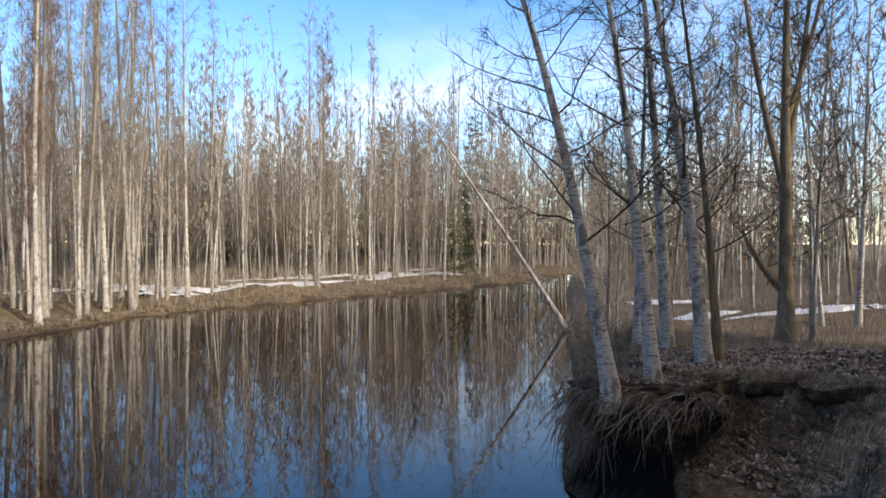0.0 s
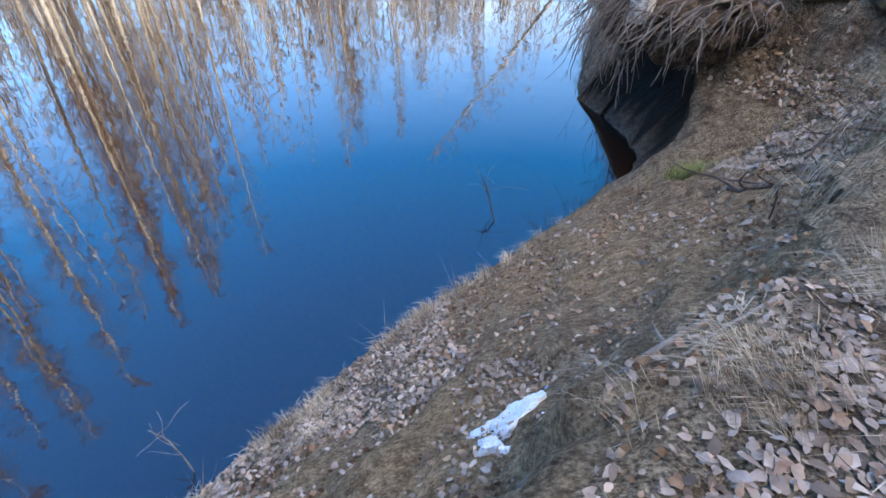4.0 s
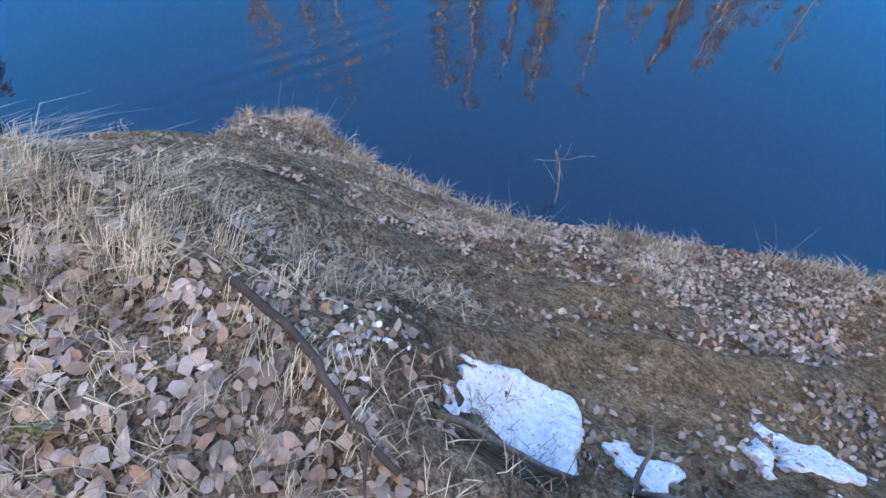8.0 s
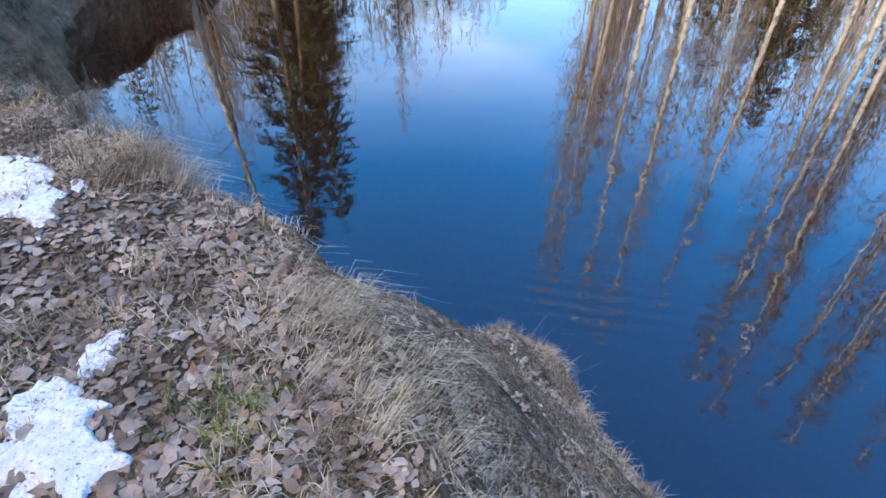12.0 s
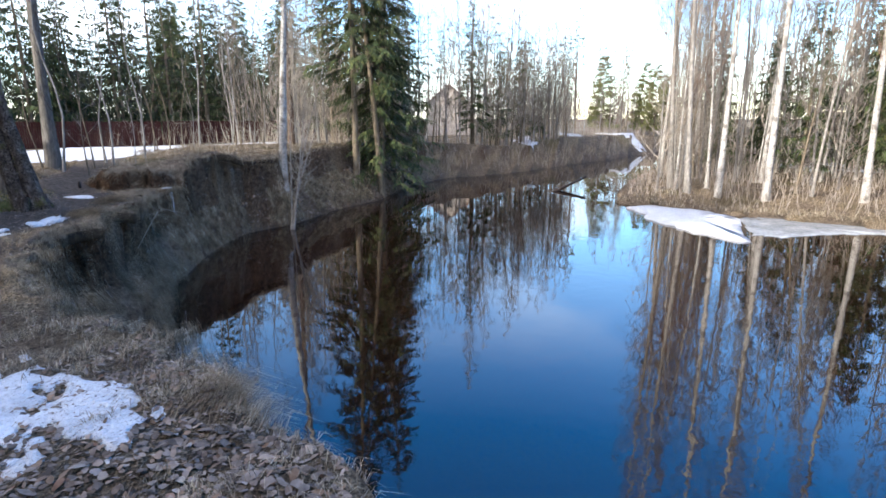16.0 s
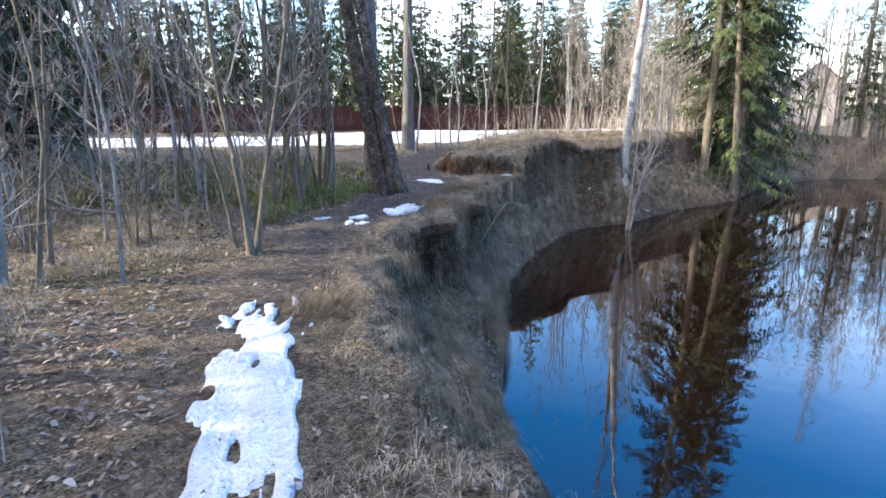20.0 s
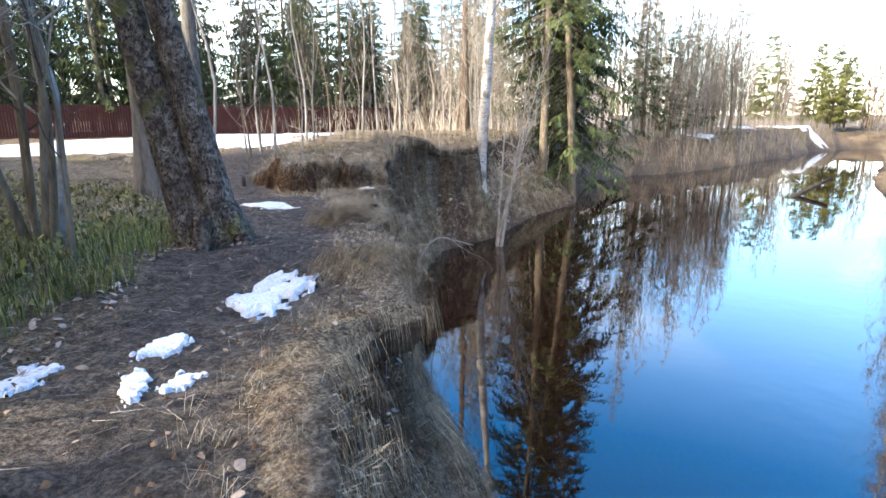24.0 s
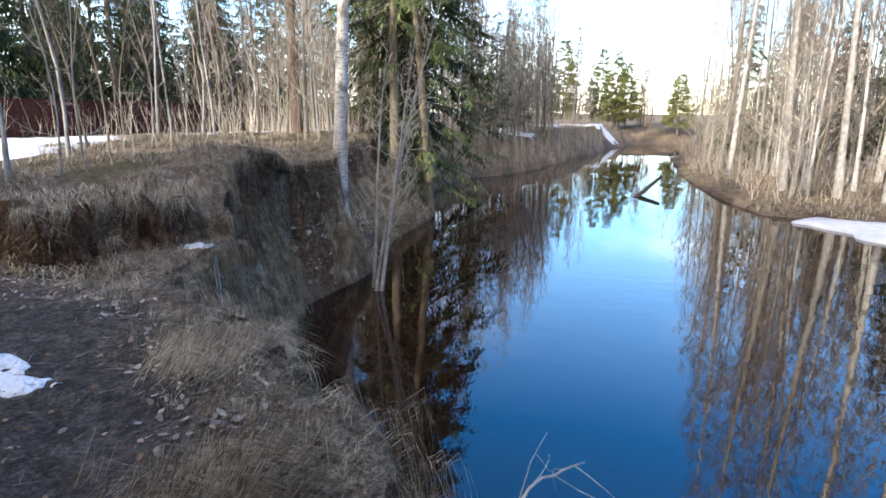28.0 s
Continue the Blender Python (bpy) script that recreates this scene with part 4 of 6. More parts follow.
def scatter(rng, count, region, keep):
    """Random spots in a box that pass keep(x, y)."""
    x0, x1, y0, y1 = region
    p = np.c_[rng.uniform(x0, x1, count), rng.uniform(y0, y1, count)]
    z, river, slope, far = ground_z(p, False)
    ok = keep(p, river, slope, far)
    return np.c_[p, z][ok]


def wood_of(name, label, pts, forms, rng, size=(0.8, 1.15)):
    heaps = {}
    for x, y, z in pts:
        turn, sc = rng.uniform(0, 6.3), rng.uniform(*size)
        c, s = math.cos(turn) * sc, math.sin(turn) * sc
        for me in forms[int(rng.integers(0, len(forms)))]:
            v, lo, co = bank_of[me.name]
            w = np.c_[v[:, 0] * c - v[:, 1] * s + x, v[:, 0] * s + v[:, 1] * c + y, v[:, 2] * sc + z - 0.05]
            heaps.setdefault(me.materials[0].name, RawHeap()).add_raw(w, lo, co)
    for mat_name, hp in heaps.items():
        tagged(new(name, hp.build(name, bpy.data.materials[mat_name])), label, "woods", kind="stuff")


rng = np.random.default_rng(70)
p = scatter(rng, 2600, (-80, 40, 40, 125), lambda p, r, s, f: ~r & ~s & f & (polyline_distance(p, FAR_SHORE) > 4))
wood_of("birch_woods", "dense leafless birch woods in low sun", p[:640], FARFORM, rng, (0.9, 1.4))
p = scatter(rng, 900, (-110, -37, 3, 60), lambda p, r, s, f: ~r & f & (polyline_distance(p, FAR_SHORE) > 4))
wood_of("bank_woods", "leafless mixed woods on the low far bank", p[:260], FARFORM, rng)
p = scatter(rng, 40, (-70, -42, 6, 30), lambda p, r, s, f: ~r & f)
wood_of("bank_spruces", "spruces among the birches of the far bank", p[:14], FARSPRUCE, rng, (0.5, 0.9))
p = scatter(rng, 2600, (-120, 60, 62, 140), lambda p, r, s, f: ~r & ~s & f & (polyline_distance(p, FAR_SHORE) > 14))
wood_of("deep_woods", "brushy leafless woods behind the first birches", p[:330], BRUSH, rng, (1.1, 1.6))
p = scatter(rng, 600, (-150, -44, 9, 70), lambda p, r, s, f: ~r & f & (polyline_distance(p, FAR_SHORE) > 9))
wood_of("deep_woods", "brushy leafless woods on the far bank", p[:110], BRUSH, rng)
p = scatter(rng, 500, (10, 70, 24, 110), lambda p, r, s, f: ~r & ~s & ~f & (polyline_distance(p, NEAR_SHORE) > 7))
wood_of("deep_woods", "brushy leafless woods on the near bank", p[:110], BRUSH, rng, (0.9, 1.4))
p = scatter(rng, 400, (-16, 26, 74, 122), lambda p, r, s, f: ~r & ~s & f & (polyline_distance(p, FAR_SHORE) > 5))
wood_of("birch_woods", "tall leafless birches behind the river bend", p[:110], FARFORM + BRUSH, rng, (1.3, 1.75))
p = scatter(rng, 700, (-130, 70, 105, 165), lambda p, r, s, f: ~r & ~s)
wood_of("distant_conifers", "dark conifers and bare trees on the skyline", p[:125], FARSPRUCE + FARPINE + BRUSH[:2], rng, (1.1, 1.6))
p = scatter(rng, 700, (5, 60, 13, 100), lambda p, r, s, f: ~r & ~s & ~f & (polyline_distance(p, NEAR_SHORE) > 3) & (np.linalg.norm(p - (6, 13), axis=1) > 4))
wood_of("near_bank_woods", "leafless woods on the near bank", p[:210], FARFORM, rng, (0.5, 1.0))
p = scatter(rng, 500, (-125, 5, -85, -34), lambda p, r, s, f: (p[:, 1] < -37 - 0.12 * (p[:, 0] + 30)) & (p[:, 1] < -47 - 0.6 * (p[:, 0] + 10) * (p[:, 0] > -33)))
wood_of("garden_woods", "spruces and bare trees behind the fence", p[:80], FARSPRUCE + FARSPRUCE + FARFORM[:1], rng, (0.6, 1.0))
p = scatter(rng, 500, (-125, -38, -34, 2), lambda p, r, s, f: ~r & ~s & ~f & (polyline_distance(p, NEAR_SHORE) > 3))
wood_of("upstream_woods", "spruces and bare trees along the upper river", p[:130], FARPINE + FARFORM[:2] + BRUSH + BRUSH[1:2], rng, (0.6, 0.95))
p = scatter(rng, 500, (-150, -100, -30, 90), lambda p, r, s, f: ~r)
wood_of("bend_woods", "hazy sunlit woods beyond the river bend", p[:190], FARSPRUCE[:1] + FARPINE + BRUSH + BRUSH, rng, (0.5, 0.8))
# landward spruces added, mostly unseen, to shade the bank; a gap suns the path
def shading(p, r, s, f):
    across, deep = p @ np.array((0.54, 0.84)), p @ np.array((0.84, -0.54))
    gap = (across > -13.0) & (across < -3.8)
    return ~r & ~s & (deep > 9) & (deep < 34) & (~gap | (rng.random(len(p)) < 0.05)) & (across > -24) & (across < 15)


p = scatter(rng, 600, (-4, 46, -46, 26), shading)
wood_of("landward_shade_woods", "spruces added behind the bank to shade it", p[:80], SHADER, rng, (0.85, 1.15))
p = scatter(rng, 100, (-12, 6, -45, -15), lambda p, r, s, f: ~r & ~s & (np.linalg.norm((p - (-14, -24)) / (8, 6), axis=1) > 1))
wood_of("landward_trees", "bare trees and spruces between path and fence", p[:30], FARFORM, rng, (0.6, 0.95))

def undergrowth(name, label, rng, count, region, keep, mat, tall=(0.5, 1.8), thick=0.012):
    """Brushwood: thin upright stems and slanting twigs."""
    p = scatter(rng, count, region, keep)
    k = len(p)
    h = rng.uniform(*tall, k)
    lean = rng.normal(size=(k, 2)) * 0.3
    end = p + np.c_[lean * h[:, None], h]
    hp = Heap()
    spikes(hp, p, end, np.full(k, thick), True)
    for n in range(3):
        o = p + (end - p) * rng.uniform(0.2, 0.9, (k, 1))
        spikes(hp, o, o + np.c_[rng.normal(size=(k, 2)) * 0.35, rng.uniform(0.1, 0.5, k)] * h[:, None] * 0.8, np.full(k, thick * 0.7), True)
    tagged(new(name, hp.mesh(name, mat)), label, "brushwood", kind="stuff")


on_far = lambda p, r, s, f: ~r & f & (polyline_distance(p, FAR_SHORE) > 0.6)
undergrowth("brushwood", "pale brushwood on the floor of the birch woods", rng, 16000, (-75, 35, 36, 110), on_far, PALETWIG, (0.5, 2.2), 0.02)
undergrowth("brushwood", "brown brushwood on the far bank", rng, 9000, (-95, -29, 0, 36), on_far, TWIG, (0.4, 2.2), 0.014)
undergrowth("brushwood", "bare brushwood in the near wood", rng, 9000, (1, 40, 10, 70), lambda p, r, s, f: ~r & (~s | (p[:, 1] > 11)) & ~f & (np.linalg.norm(p - (3.5, 10.5), axis=1) > 1.2), TWIG, (0.4, 1.8), 0.007)
undergrowth("brushwood", "bare brushwood before the fence", rng, 1500, (-60, -18, -34, -16), lambda p, r, s, f: ~r & ~s & (p[:, 1] > -31) & (np.linalg.norm((p - (-24, -27)) / (16, 6), axis=1) > 0.8), PALETWIG, (0.5, 2.0), 0.008)
undergrowth("brushwood", "tangled bare brushwood along the upper bank", rng, 5000, (-90, -30, -30, 2), lambda p, r, s, f: ~r & ~f & (polyline_distance(p, NEAR_SHORE) < 9), PALETWIG, (0.6, 2.5), 0.012)
undergrowth("brushwood", "brown brushwood on the downstream slope", rng, 2200, (1.4, 8, 9.8, 34), lambda p, r, s, f: ~r & s & (np.linalg.norm((p - (1.95, 9.55)) / (1.5, 2.2), axis=1) > 1), TWIG, (0.25, 1.1), 0.006)
undergrowth("brushwood", "grey brushwood on the steep slope by the saplings", rng, 420, (-30, -14.5, -17, -12), lambda p, r, s, f: ~r & s, DARKTWIG, (0.25, 0.9), 0.008)
undergrowth("brushwood", "thin brushwood among the saplings", rng, 900, (-7, 3, -17, -5), lambda p, r, s, f: ~r & ~s & (polyline_distance(p, PATH) > 1.2), TWIG, (0.3, 1.6), 0.004)

# ---- trees along the path ----
def old_willow():
    """Two stems grown together below, with a dark cleft between them and spreading root feet."""
    rg = np.random.default_rng(700)
    t = thing("old_willow", "old leaning tree with deeply furrowed mossy bark", "tree", rooted(-8.3, -11.42))
    crown = Heap()
    for k, (ox, oy, lx, ly, r, h) in enumerate([(-0.08, 0.13, 0.8, -2.0, 0.15, 9.5), (0.06, -0.12, 0.9, -2.5, 0.165, 10.5)]):
        stem = stem_path(rg, h, (lx, ly), 0.15, 26) + (ox, oy, 0)
        u = np.linspace(0, 1, 26)
        rad = r * (1 - 0.85 * u) * (1 + 0.45 * np.exp(-u * 34))
        hp = Heap()
        hp.tube(np.vstack([stem[0] - (0, 0, 0.3), stem]), np.r_[rad[0] * 1.2, rad], 26, True, 0.045, rg)
        part("trunk", hp.mesh("trunk", OLD, True), t)
        bare_crown(crown, rg, stem, rad, 0.35, 14, 2.6, 0.6, 8, 1.2, 0.1, 5)
    part("crown", crown.mesh("crown", DARKTWIG), t)
    for a in (0.6, 1.7, 2.9, 4.3, 5.4):
        hp = Heap()
        w = np.array([math.cos(a), math.sin(a)])
        p0 = np.array([*(w * 0.22), 0.28])
        hp.tube([p0, (*(w * 0.3), 0.12), (*(w * 0.4), 0.0), (*(w * 0.5), -0.12)], [0.08, 0.08, 0.06, 0.03], 10, True, 0.06, rg)
        part("root_foot", hp.mesh("root_foot", OLD, True), t)


old_willow()
me = bare_tree("grey_pine", np.random.default_rng(701), 16, 0.26, (0.2, 0.2), 0.1, ASHBARK, DARKTWIG, 0.3, 18, 2.0, 0.1, 6, 1.4, 0.3, 12, 4)
place_tree("pine", me, rooted(-10.9, -15.8), "straight grey tree trunk standing on the mossy ground", "tree")
me = bare_tree("grey_pine", np.random.default_rng(702), 18, 0.24, (0.2, 0.3), 0.1, ASHBARK, DARKTWIG, 0.3, 18, 2.0, 0.1, 6, 1.4, 0.3, 12, 4)
place_tree("pine", me, rooted(-15.9, -20.7), "straight grey pine trunk beside the snow field", "pine")
me = bare_tree("leaning_bank_birch", np.random.default_rng(703), 17, 0.2, (-1.2, 1.3), 0.3, BIRCH, DARKTWIG, 0.3, 20, 2.2, 0.6, 7, 1.3, 0.1, 10, 4)
place_tree("birch", me, (-22.5, -14.9, -0.95), "thick white birch on the river slope", "birch", sink=0.5)
me = bare_tree("dark_pine", np.random.default_rng(704), 18, 0.2, (-0.4, -0.6), 0.2, PINE, DARKTWIG, 0.35, 18, 1.8, 0.1, 6, 1.6, 0.3, 10, 4)
place_tree("pine", me, rooted(-29, -18.5), "slender dark pine trunk on the mound", "pine")
for k, (x, y, lx, ly, h) in enumerate([(-20.9, -13.5, -0.9, 1.4, 7.5), (-21.0, -13.5, -0.2, 0.9, 6.5), (-20.8, -13.6, -1.6, 0.8, 5.5), (-21.2, -13.7, 0.2, 0.5, 6.0)]):
    me = bare_tree("shore_sapling", np.random.default_rng(710 + k), h, 0.06, (lx, ly), 0.4, PALE, PALETWIG, 0.3, 14, 1.3, 0.8, 6, 1.2, 0.0, 7, 4)
    place_tree("shore_sapling", me, (x, y, floor_at(x, y)), "pale slanting sapling rising from the water's edge", "sapling", "saplings at the water")
for k, (x, y, h, r, rch, lean, low) in enumerate([(-31.4, -13.9, 21, 0.2, 3.3, (0.5, -1.6), 0.3), (-30.6, -15.2, 23, 0.22, 3.4, (0.3, -0.4), 0.26), (-33.0, -14.6, 20, 0.18, 3.2, (0.1, 0.8), 0.05), (-35.2, -15.6, 22, 0.2, 3.2, (0.0, 0.5), 0.05), (-38.5, -17, 18, 0.17, 2.8, (0, 0.2), 0.08)]):
    me = spruce_tree("bank_spruce", np.random.default_rng(720 + k), h, r, low, 27, rch, lean, droop=0.85, sprays=12, bulk=1.1)
    place_tree("bank_spruce", me, (x, y, floor_at(x, y)), "tall dark spruce with drooping boughs over the river", "spruce", "spruces on the bank", sink=0.1)
for k, (x, y, h) in enumerate([(-95, 3.2, 10.5), (-97, 5.0, 9.5), (-99, 1.5, 11.5), (-92, -4.5, 12), (-93, 11.5, 8.0), (-98, 9.5, 8.5)][:5]):
    me = spruce_tree("young_pine", np.random.default_rng(790 + k), h, 0.13, 0.1, 18, 2.4, needle=PINENEEDLE, droop=0.0, sprays=13, fronds=3, bulk=2.2)
    place_tree("pine", me, rooted(x, y), "sunlit yellow-green pine beyond the river bend", "pine", "pines beyond the bend")
BENDFORM = [bare_tree("bend_alder", np.random.default_rng(680 + k), 9 + 1.5 * k, 0.1, (0.4, 0.3), 0.4, ALDER, (REDTWIG, DARKTWIG, REDTWIG)[k], 0.05, 26, 2.6, 0.9, 8, 5.0, 0.05, 5, 4, flat=True, far_limbs=0) for k in range(3)]
for k in range(40):
    x, y = -86 - 26 * R.random(), -10 + 44 * R.random()
    if ground_z(np.array([(x, y)]))[1][0]:
        continue
    place_tree("alder", BENDFORM[k % 3], rooted(x, y), "sunlit leafless alder beyond the river bend", "alder", "alders beyond the bend", R.uniform(0, 360), R.uniform(0.6, 1.1))
# tall leafless trees that close the view up the river
for k in range(26):
    a = k / 26
    x, y = -43 - 34 * a + R.normal() * 1.0, -18.5 + 13.0 * a - abs(R.normal()) * 2.0
    place_tree("tall_alder", (SLIM + TALL[:2] + BUSHY)[int(R.integers(0, 10))], rooted(x, y), "tall leafless tree with a hazy crown above the river", "tree", "tall trees up the river", R.uniform(0, 360), R.uniform(0.55, 0.85))
for k in range(22):
    a = k / 22
    x, y = -36 - 34 * a + R.normal() * 0.8, 1.6 + 5.0 * a + abs(R.normal()) * 1.2
    place_tree("alder", BUSHY[k % 3], rooted(x, y), "twiggy leafless alder on the low far shore", "alder", "alders on the far shore", R.uniform(0, 360), R.uniform(0.6, 1.25))
for k in range(60):
    a = R.random()
    x, y = -4 - 66 * a + R.normal() * 1.5, -50 + 26 * min(a, 0.36) / 0.36 - 2 - 9 * R.random() + (3.5 * (a - 0.36) / 0.64 if a > 0.36 else 0) - 9
    place_tree("spruce", SPRUCE[k % 3], rooted(x, y), "dark green spruce in the garden behind the fence", "spruce", "spruces behind the fence", R.uniform(0, 360), R.uniform(0.55, 0.95))
for x, y, s in [(-8, -47, 0.7), (-5, -48, 0.8), (-11, -47.4, 0.75), (-1.5, -46, 0.7), (-13.5, -46.6, 0.6), (-3.2, -46.8, 0.6), (-33, -36, 0.8), (-26, -40, 0.75), (-40, -34, 0.85), (-45, -31, 0.7), (-20, -46, 0.8), (-52, -30, 0.75), (-36, -38, 0.9), (-29, -43, 0.95), (-15, -48, 0.9), (-30, -37.5, 0.6), (-23, -41.5, 0.65), (-37, -35, 0.65), (-43, -33.5, 0.6), (-48, -32, 0.7), (-56, -31, 0.8), (-17, -45, 0.6), (-60, -30, 0.7), (-33, -41, 0.8), (-41, -38, 0.8), (-25, -45, 0.85), (-47, -36, 0.9), (-11, -49, 0.7), (-65, -29, 0.75)]:
    place_tree("spruce", SPRUCE[int(R.integers(0, 3))], rooted(x, y), "dark green spruce behind the fence", "spruce", "spruces behind the fence", R.uniform(0, 360), s)

for x, y, sz in [(3.6, 16, 0.55), (4.6, 19, 0.6), (5.2, 23, 0.7), (6.2, 27, 0.7), (6.6, 34, 0.8), (7.8, 41, 0.85), (8.9, 48, 0.9), (10.5, 57, 0.9), (12, 66, 1.0), (5.4, 17, 0.5), (7, 21, 0.7)]:
    place_tree("alder", BUSHY[int(R.integers(0, 3))], rooted(x, y), "bushy leafless alder at the edge of the near wood", "alder", "alders downstream", R.uniform(0, 360), sz)

# saplings and thickets on the landward side
SAPLING = [bare_tree("sapling", np.random.default_rng(740 + k), 5.0 + 0.7 * k, 0.014 + 0.004 * k, (R.normal() * 0.9, R.normal() * 0.9), 0.9, (ALDER, PALE, ALDER)[k % 3], TWIG if k % 2 else DARKTWIG, 0.12, 18, 1.1, 1.0, 6, 0.7, 0.0, 7, 3, crook=0.022) for k in range(5)]
def clump_form(seed, height, r, leans, limbs, reach, twig):
    """Stems that rise from one foot: (stem meshes, crown mesh)."""
    rg = np.random.default_rng(seed)
    crown, stems = Heap(), []
    for k, (lx, ly, share) in enumerate(leans):
        path = stem_path(rg, height * share, (lx, ly), rg.uniform(-0.8, 0.9), 16, 0.02) + (0.05 * lx, 0.05 * ly, 0)
        rad = r * share * (1 - 0.85 * np.linspace(0, 1, 16)) * (1 + 0.5 * np.exp(-np.linspace(0, 1, 16) * 30))
        hp = Heap()
        hp.tube(np.vstack([path[0] - (0, 0, 0.2), path]), np.r_[rad[0] * 1.2, rad], 8, True, 0.06, rg)
        stems.append(hp.mesh("stem", ALDER, True))
        bare_crown(crown, rg, path, rad, 0.15, limbs, reach, 0.9, 6, 0.75, 0.05, 3)
    return stems, crown.mesh("crown", twig)


def place_clump(name, form, x, y, label, group, turn, size):
    t = thing(name, label, "sapling" if name == "sapling_clump" else "shrub", rooted(x, y), group, turn, size)
    for me in form[0]:
        part("stem", me, t)
    part("crown", form[1], t)


CLUMP = [clump_form(760, 6.5, 0.036, [(0.7, -0.5, 1.0), (-0.7, 0.6, 0.85)], 14, 1.2, TWIG), clump_form(761, 7.0, 0.034, [(0.5, 0.2, 1.0), (-0.6, 0.7, 0.9), (-0.2, -0.9, 0.7)], 12, 1.2, DARKTWIG), clump_form(762, 7.5, 0.04, [(-0.5, 0.4, 1.0), (0.8, 0.3, 0.8), (0.1, -0.8, 0.9)], 12, 1.3, TWIG)]
for x, y, k, turn in [(-4.12, -8.25, 0, 60), (-5.75, -11.15, 1, 20), (-6.1, -11.0, 2, 140), (-4.1, -12.4, 2, 250), (-7.15, -11.95, 0, 300), (-5.75, -15.0, 1, 80), (-7.2, -12.3, 1, 190), (-2.6, -12.6, 0, 90)]:
    place_clump("sapling_clump", CLUMP[k], x, y, "clump of crooked grey saplings with mossy feet", "sapling clumps beside the path", turn, 1.0)
SHRUBBY = [clump_form(770 + k, 3.2 + 0.5 * k, 0.016, [(0.6, 0.2, 1.0), (-0.7, 0.5, 0.9), (-0.1, -0.8, 0.8), (0.3, 0.8, 0.7)], 12, 0.8, TWIG) for k in range(2)]
for k, (x, y) in enumerate([(-0.3, -5.6), (0.5, -6.6), (-0.8, -7.4), (0.0, -8.4), (-1.6, -9.0), (1.2, -5.4), (1.0, -8.0), (-2.2, -10.4), (-3.2, -9.6), (-4.8, -10.0)]):
    place_clump("bare_shrub", SHRUBBY[k % 2], x, y, "leafless brown shrub with thin arching stems", "bare shrubs beside the path", 70.0 * k, 0.9 + 0.05 * (k % 4))
spots = [(-4.05, -8.6, 2), (-4.3, -8.45, 4), (-5.9, -11.5, 3), (-6.1, -11.0, 2), (-6.4, -11.6, 1), (-7.3, -12.1, 4), (-5.2, -9.0, 0), (-2.1, -8.4, 2), (-1.45, -6.3, 1), (-1.0, -7.2, 0),
    (-4.5, -10.9, 1), (-4.2, -13.5, 4), (-5.4, -14.2, 3), (-3.8, -14.5, 2), (-2.2, -12.0, 4), (-3.0, -10.2, 1), (-6.6, -12.6, 0), (-7.0, -11.4, 2), (-4.9, -12.4, 4), (-1.6, -9.5, 0), (-5.7, -16.5, 4), (-7.9, -15.2, 3), (-8.6, -17.5, 2)]
spots += [(-1.0 - 6.5 * a + c, -7.6 - 6.2 * a + e, k % 5) for k, (a, c, e) in enumerate(zip(R.random(13), R.normal(size=13) * 0.9 + 0.9, R.normal(size=13) * 0.9 - 0.9))]
spots = [s for s in spots if polyline_distance(np.array([s[:2]]), PATH)[0] > 1.0]
spots += [(3.0 - 8.0 * a + 0.6 * c, -9.0 - 4.5 * a + 0.9 * c - 2.2 * e, k % 5) for k, (a, c, e) in enumerate(zip(R.random(9), R.normal(size=9), R.random(9)))]
for x, y, k in spots:
    place_tree("sapling", SAPLING[k], rooted(x, y), "thin bare grey sapling among moss and litter", "sapling", "saplings beside the path", R.uniform(0, 360), R.uniform(0.85, 1.2))
for k in range(34):
    a = R.uniform(0, 1)
    x, y = -15 - 20 * a + R.normal() * 1.2, -18.0 - 3 * R.random() - 2 * a * R.random()
    place_tree("sapling", SAPLING[int(R.integers(0, 5))], rooted(x, y), "thin bare sapling on the grassy mound", "sapling", "saplings on the mound", R.uniform(0, 360), R.uniform(0.9, 1.5))
for k in range(40):
    x = R.uniform(-48, -26)
    y = -16.2 - abs(R.normal()) * 1.5 - (0.15 * abs(x + 35))
    place_tree("alder", BUSHY[int(R.integers(0, 3))], rooted(x, y), "bushy leafless alder on the river bank", "alder", "alders on the bank", R.uniform(0, 360), R.uniform(0.6, 1.0))
for k in range(44):
    a = R.random()
    x, y = -46 - 24 * a, -16 + 10.5 * a - R.random() * 3
    place_tree("alder", BUSHY[int(R.integers(0, 3))], rooted(x, y), "sunlit leafless alder beside the river bend", "alder", "alders on the bank", R.uniform(0, 360), R.uniform(0.8, 1.2))

# ---- fence and houses ----
FENCE_LINE = [(-10, -45), (-33.5, -32.5), (-62, -27.5), (-85, -26)]


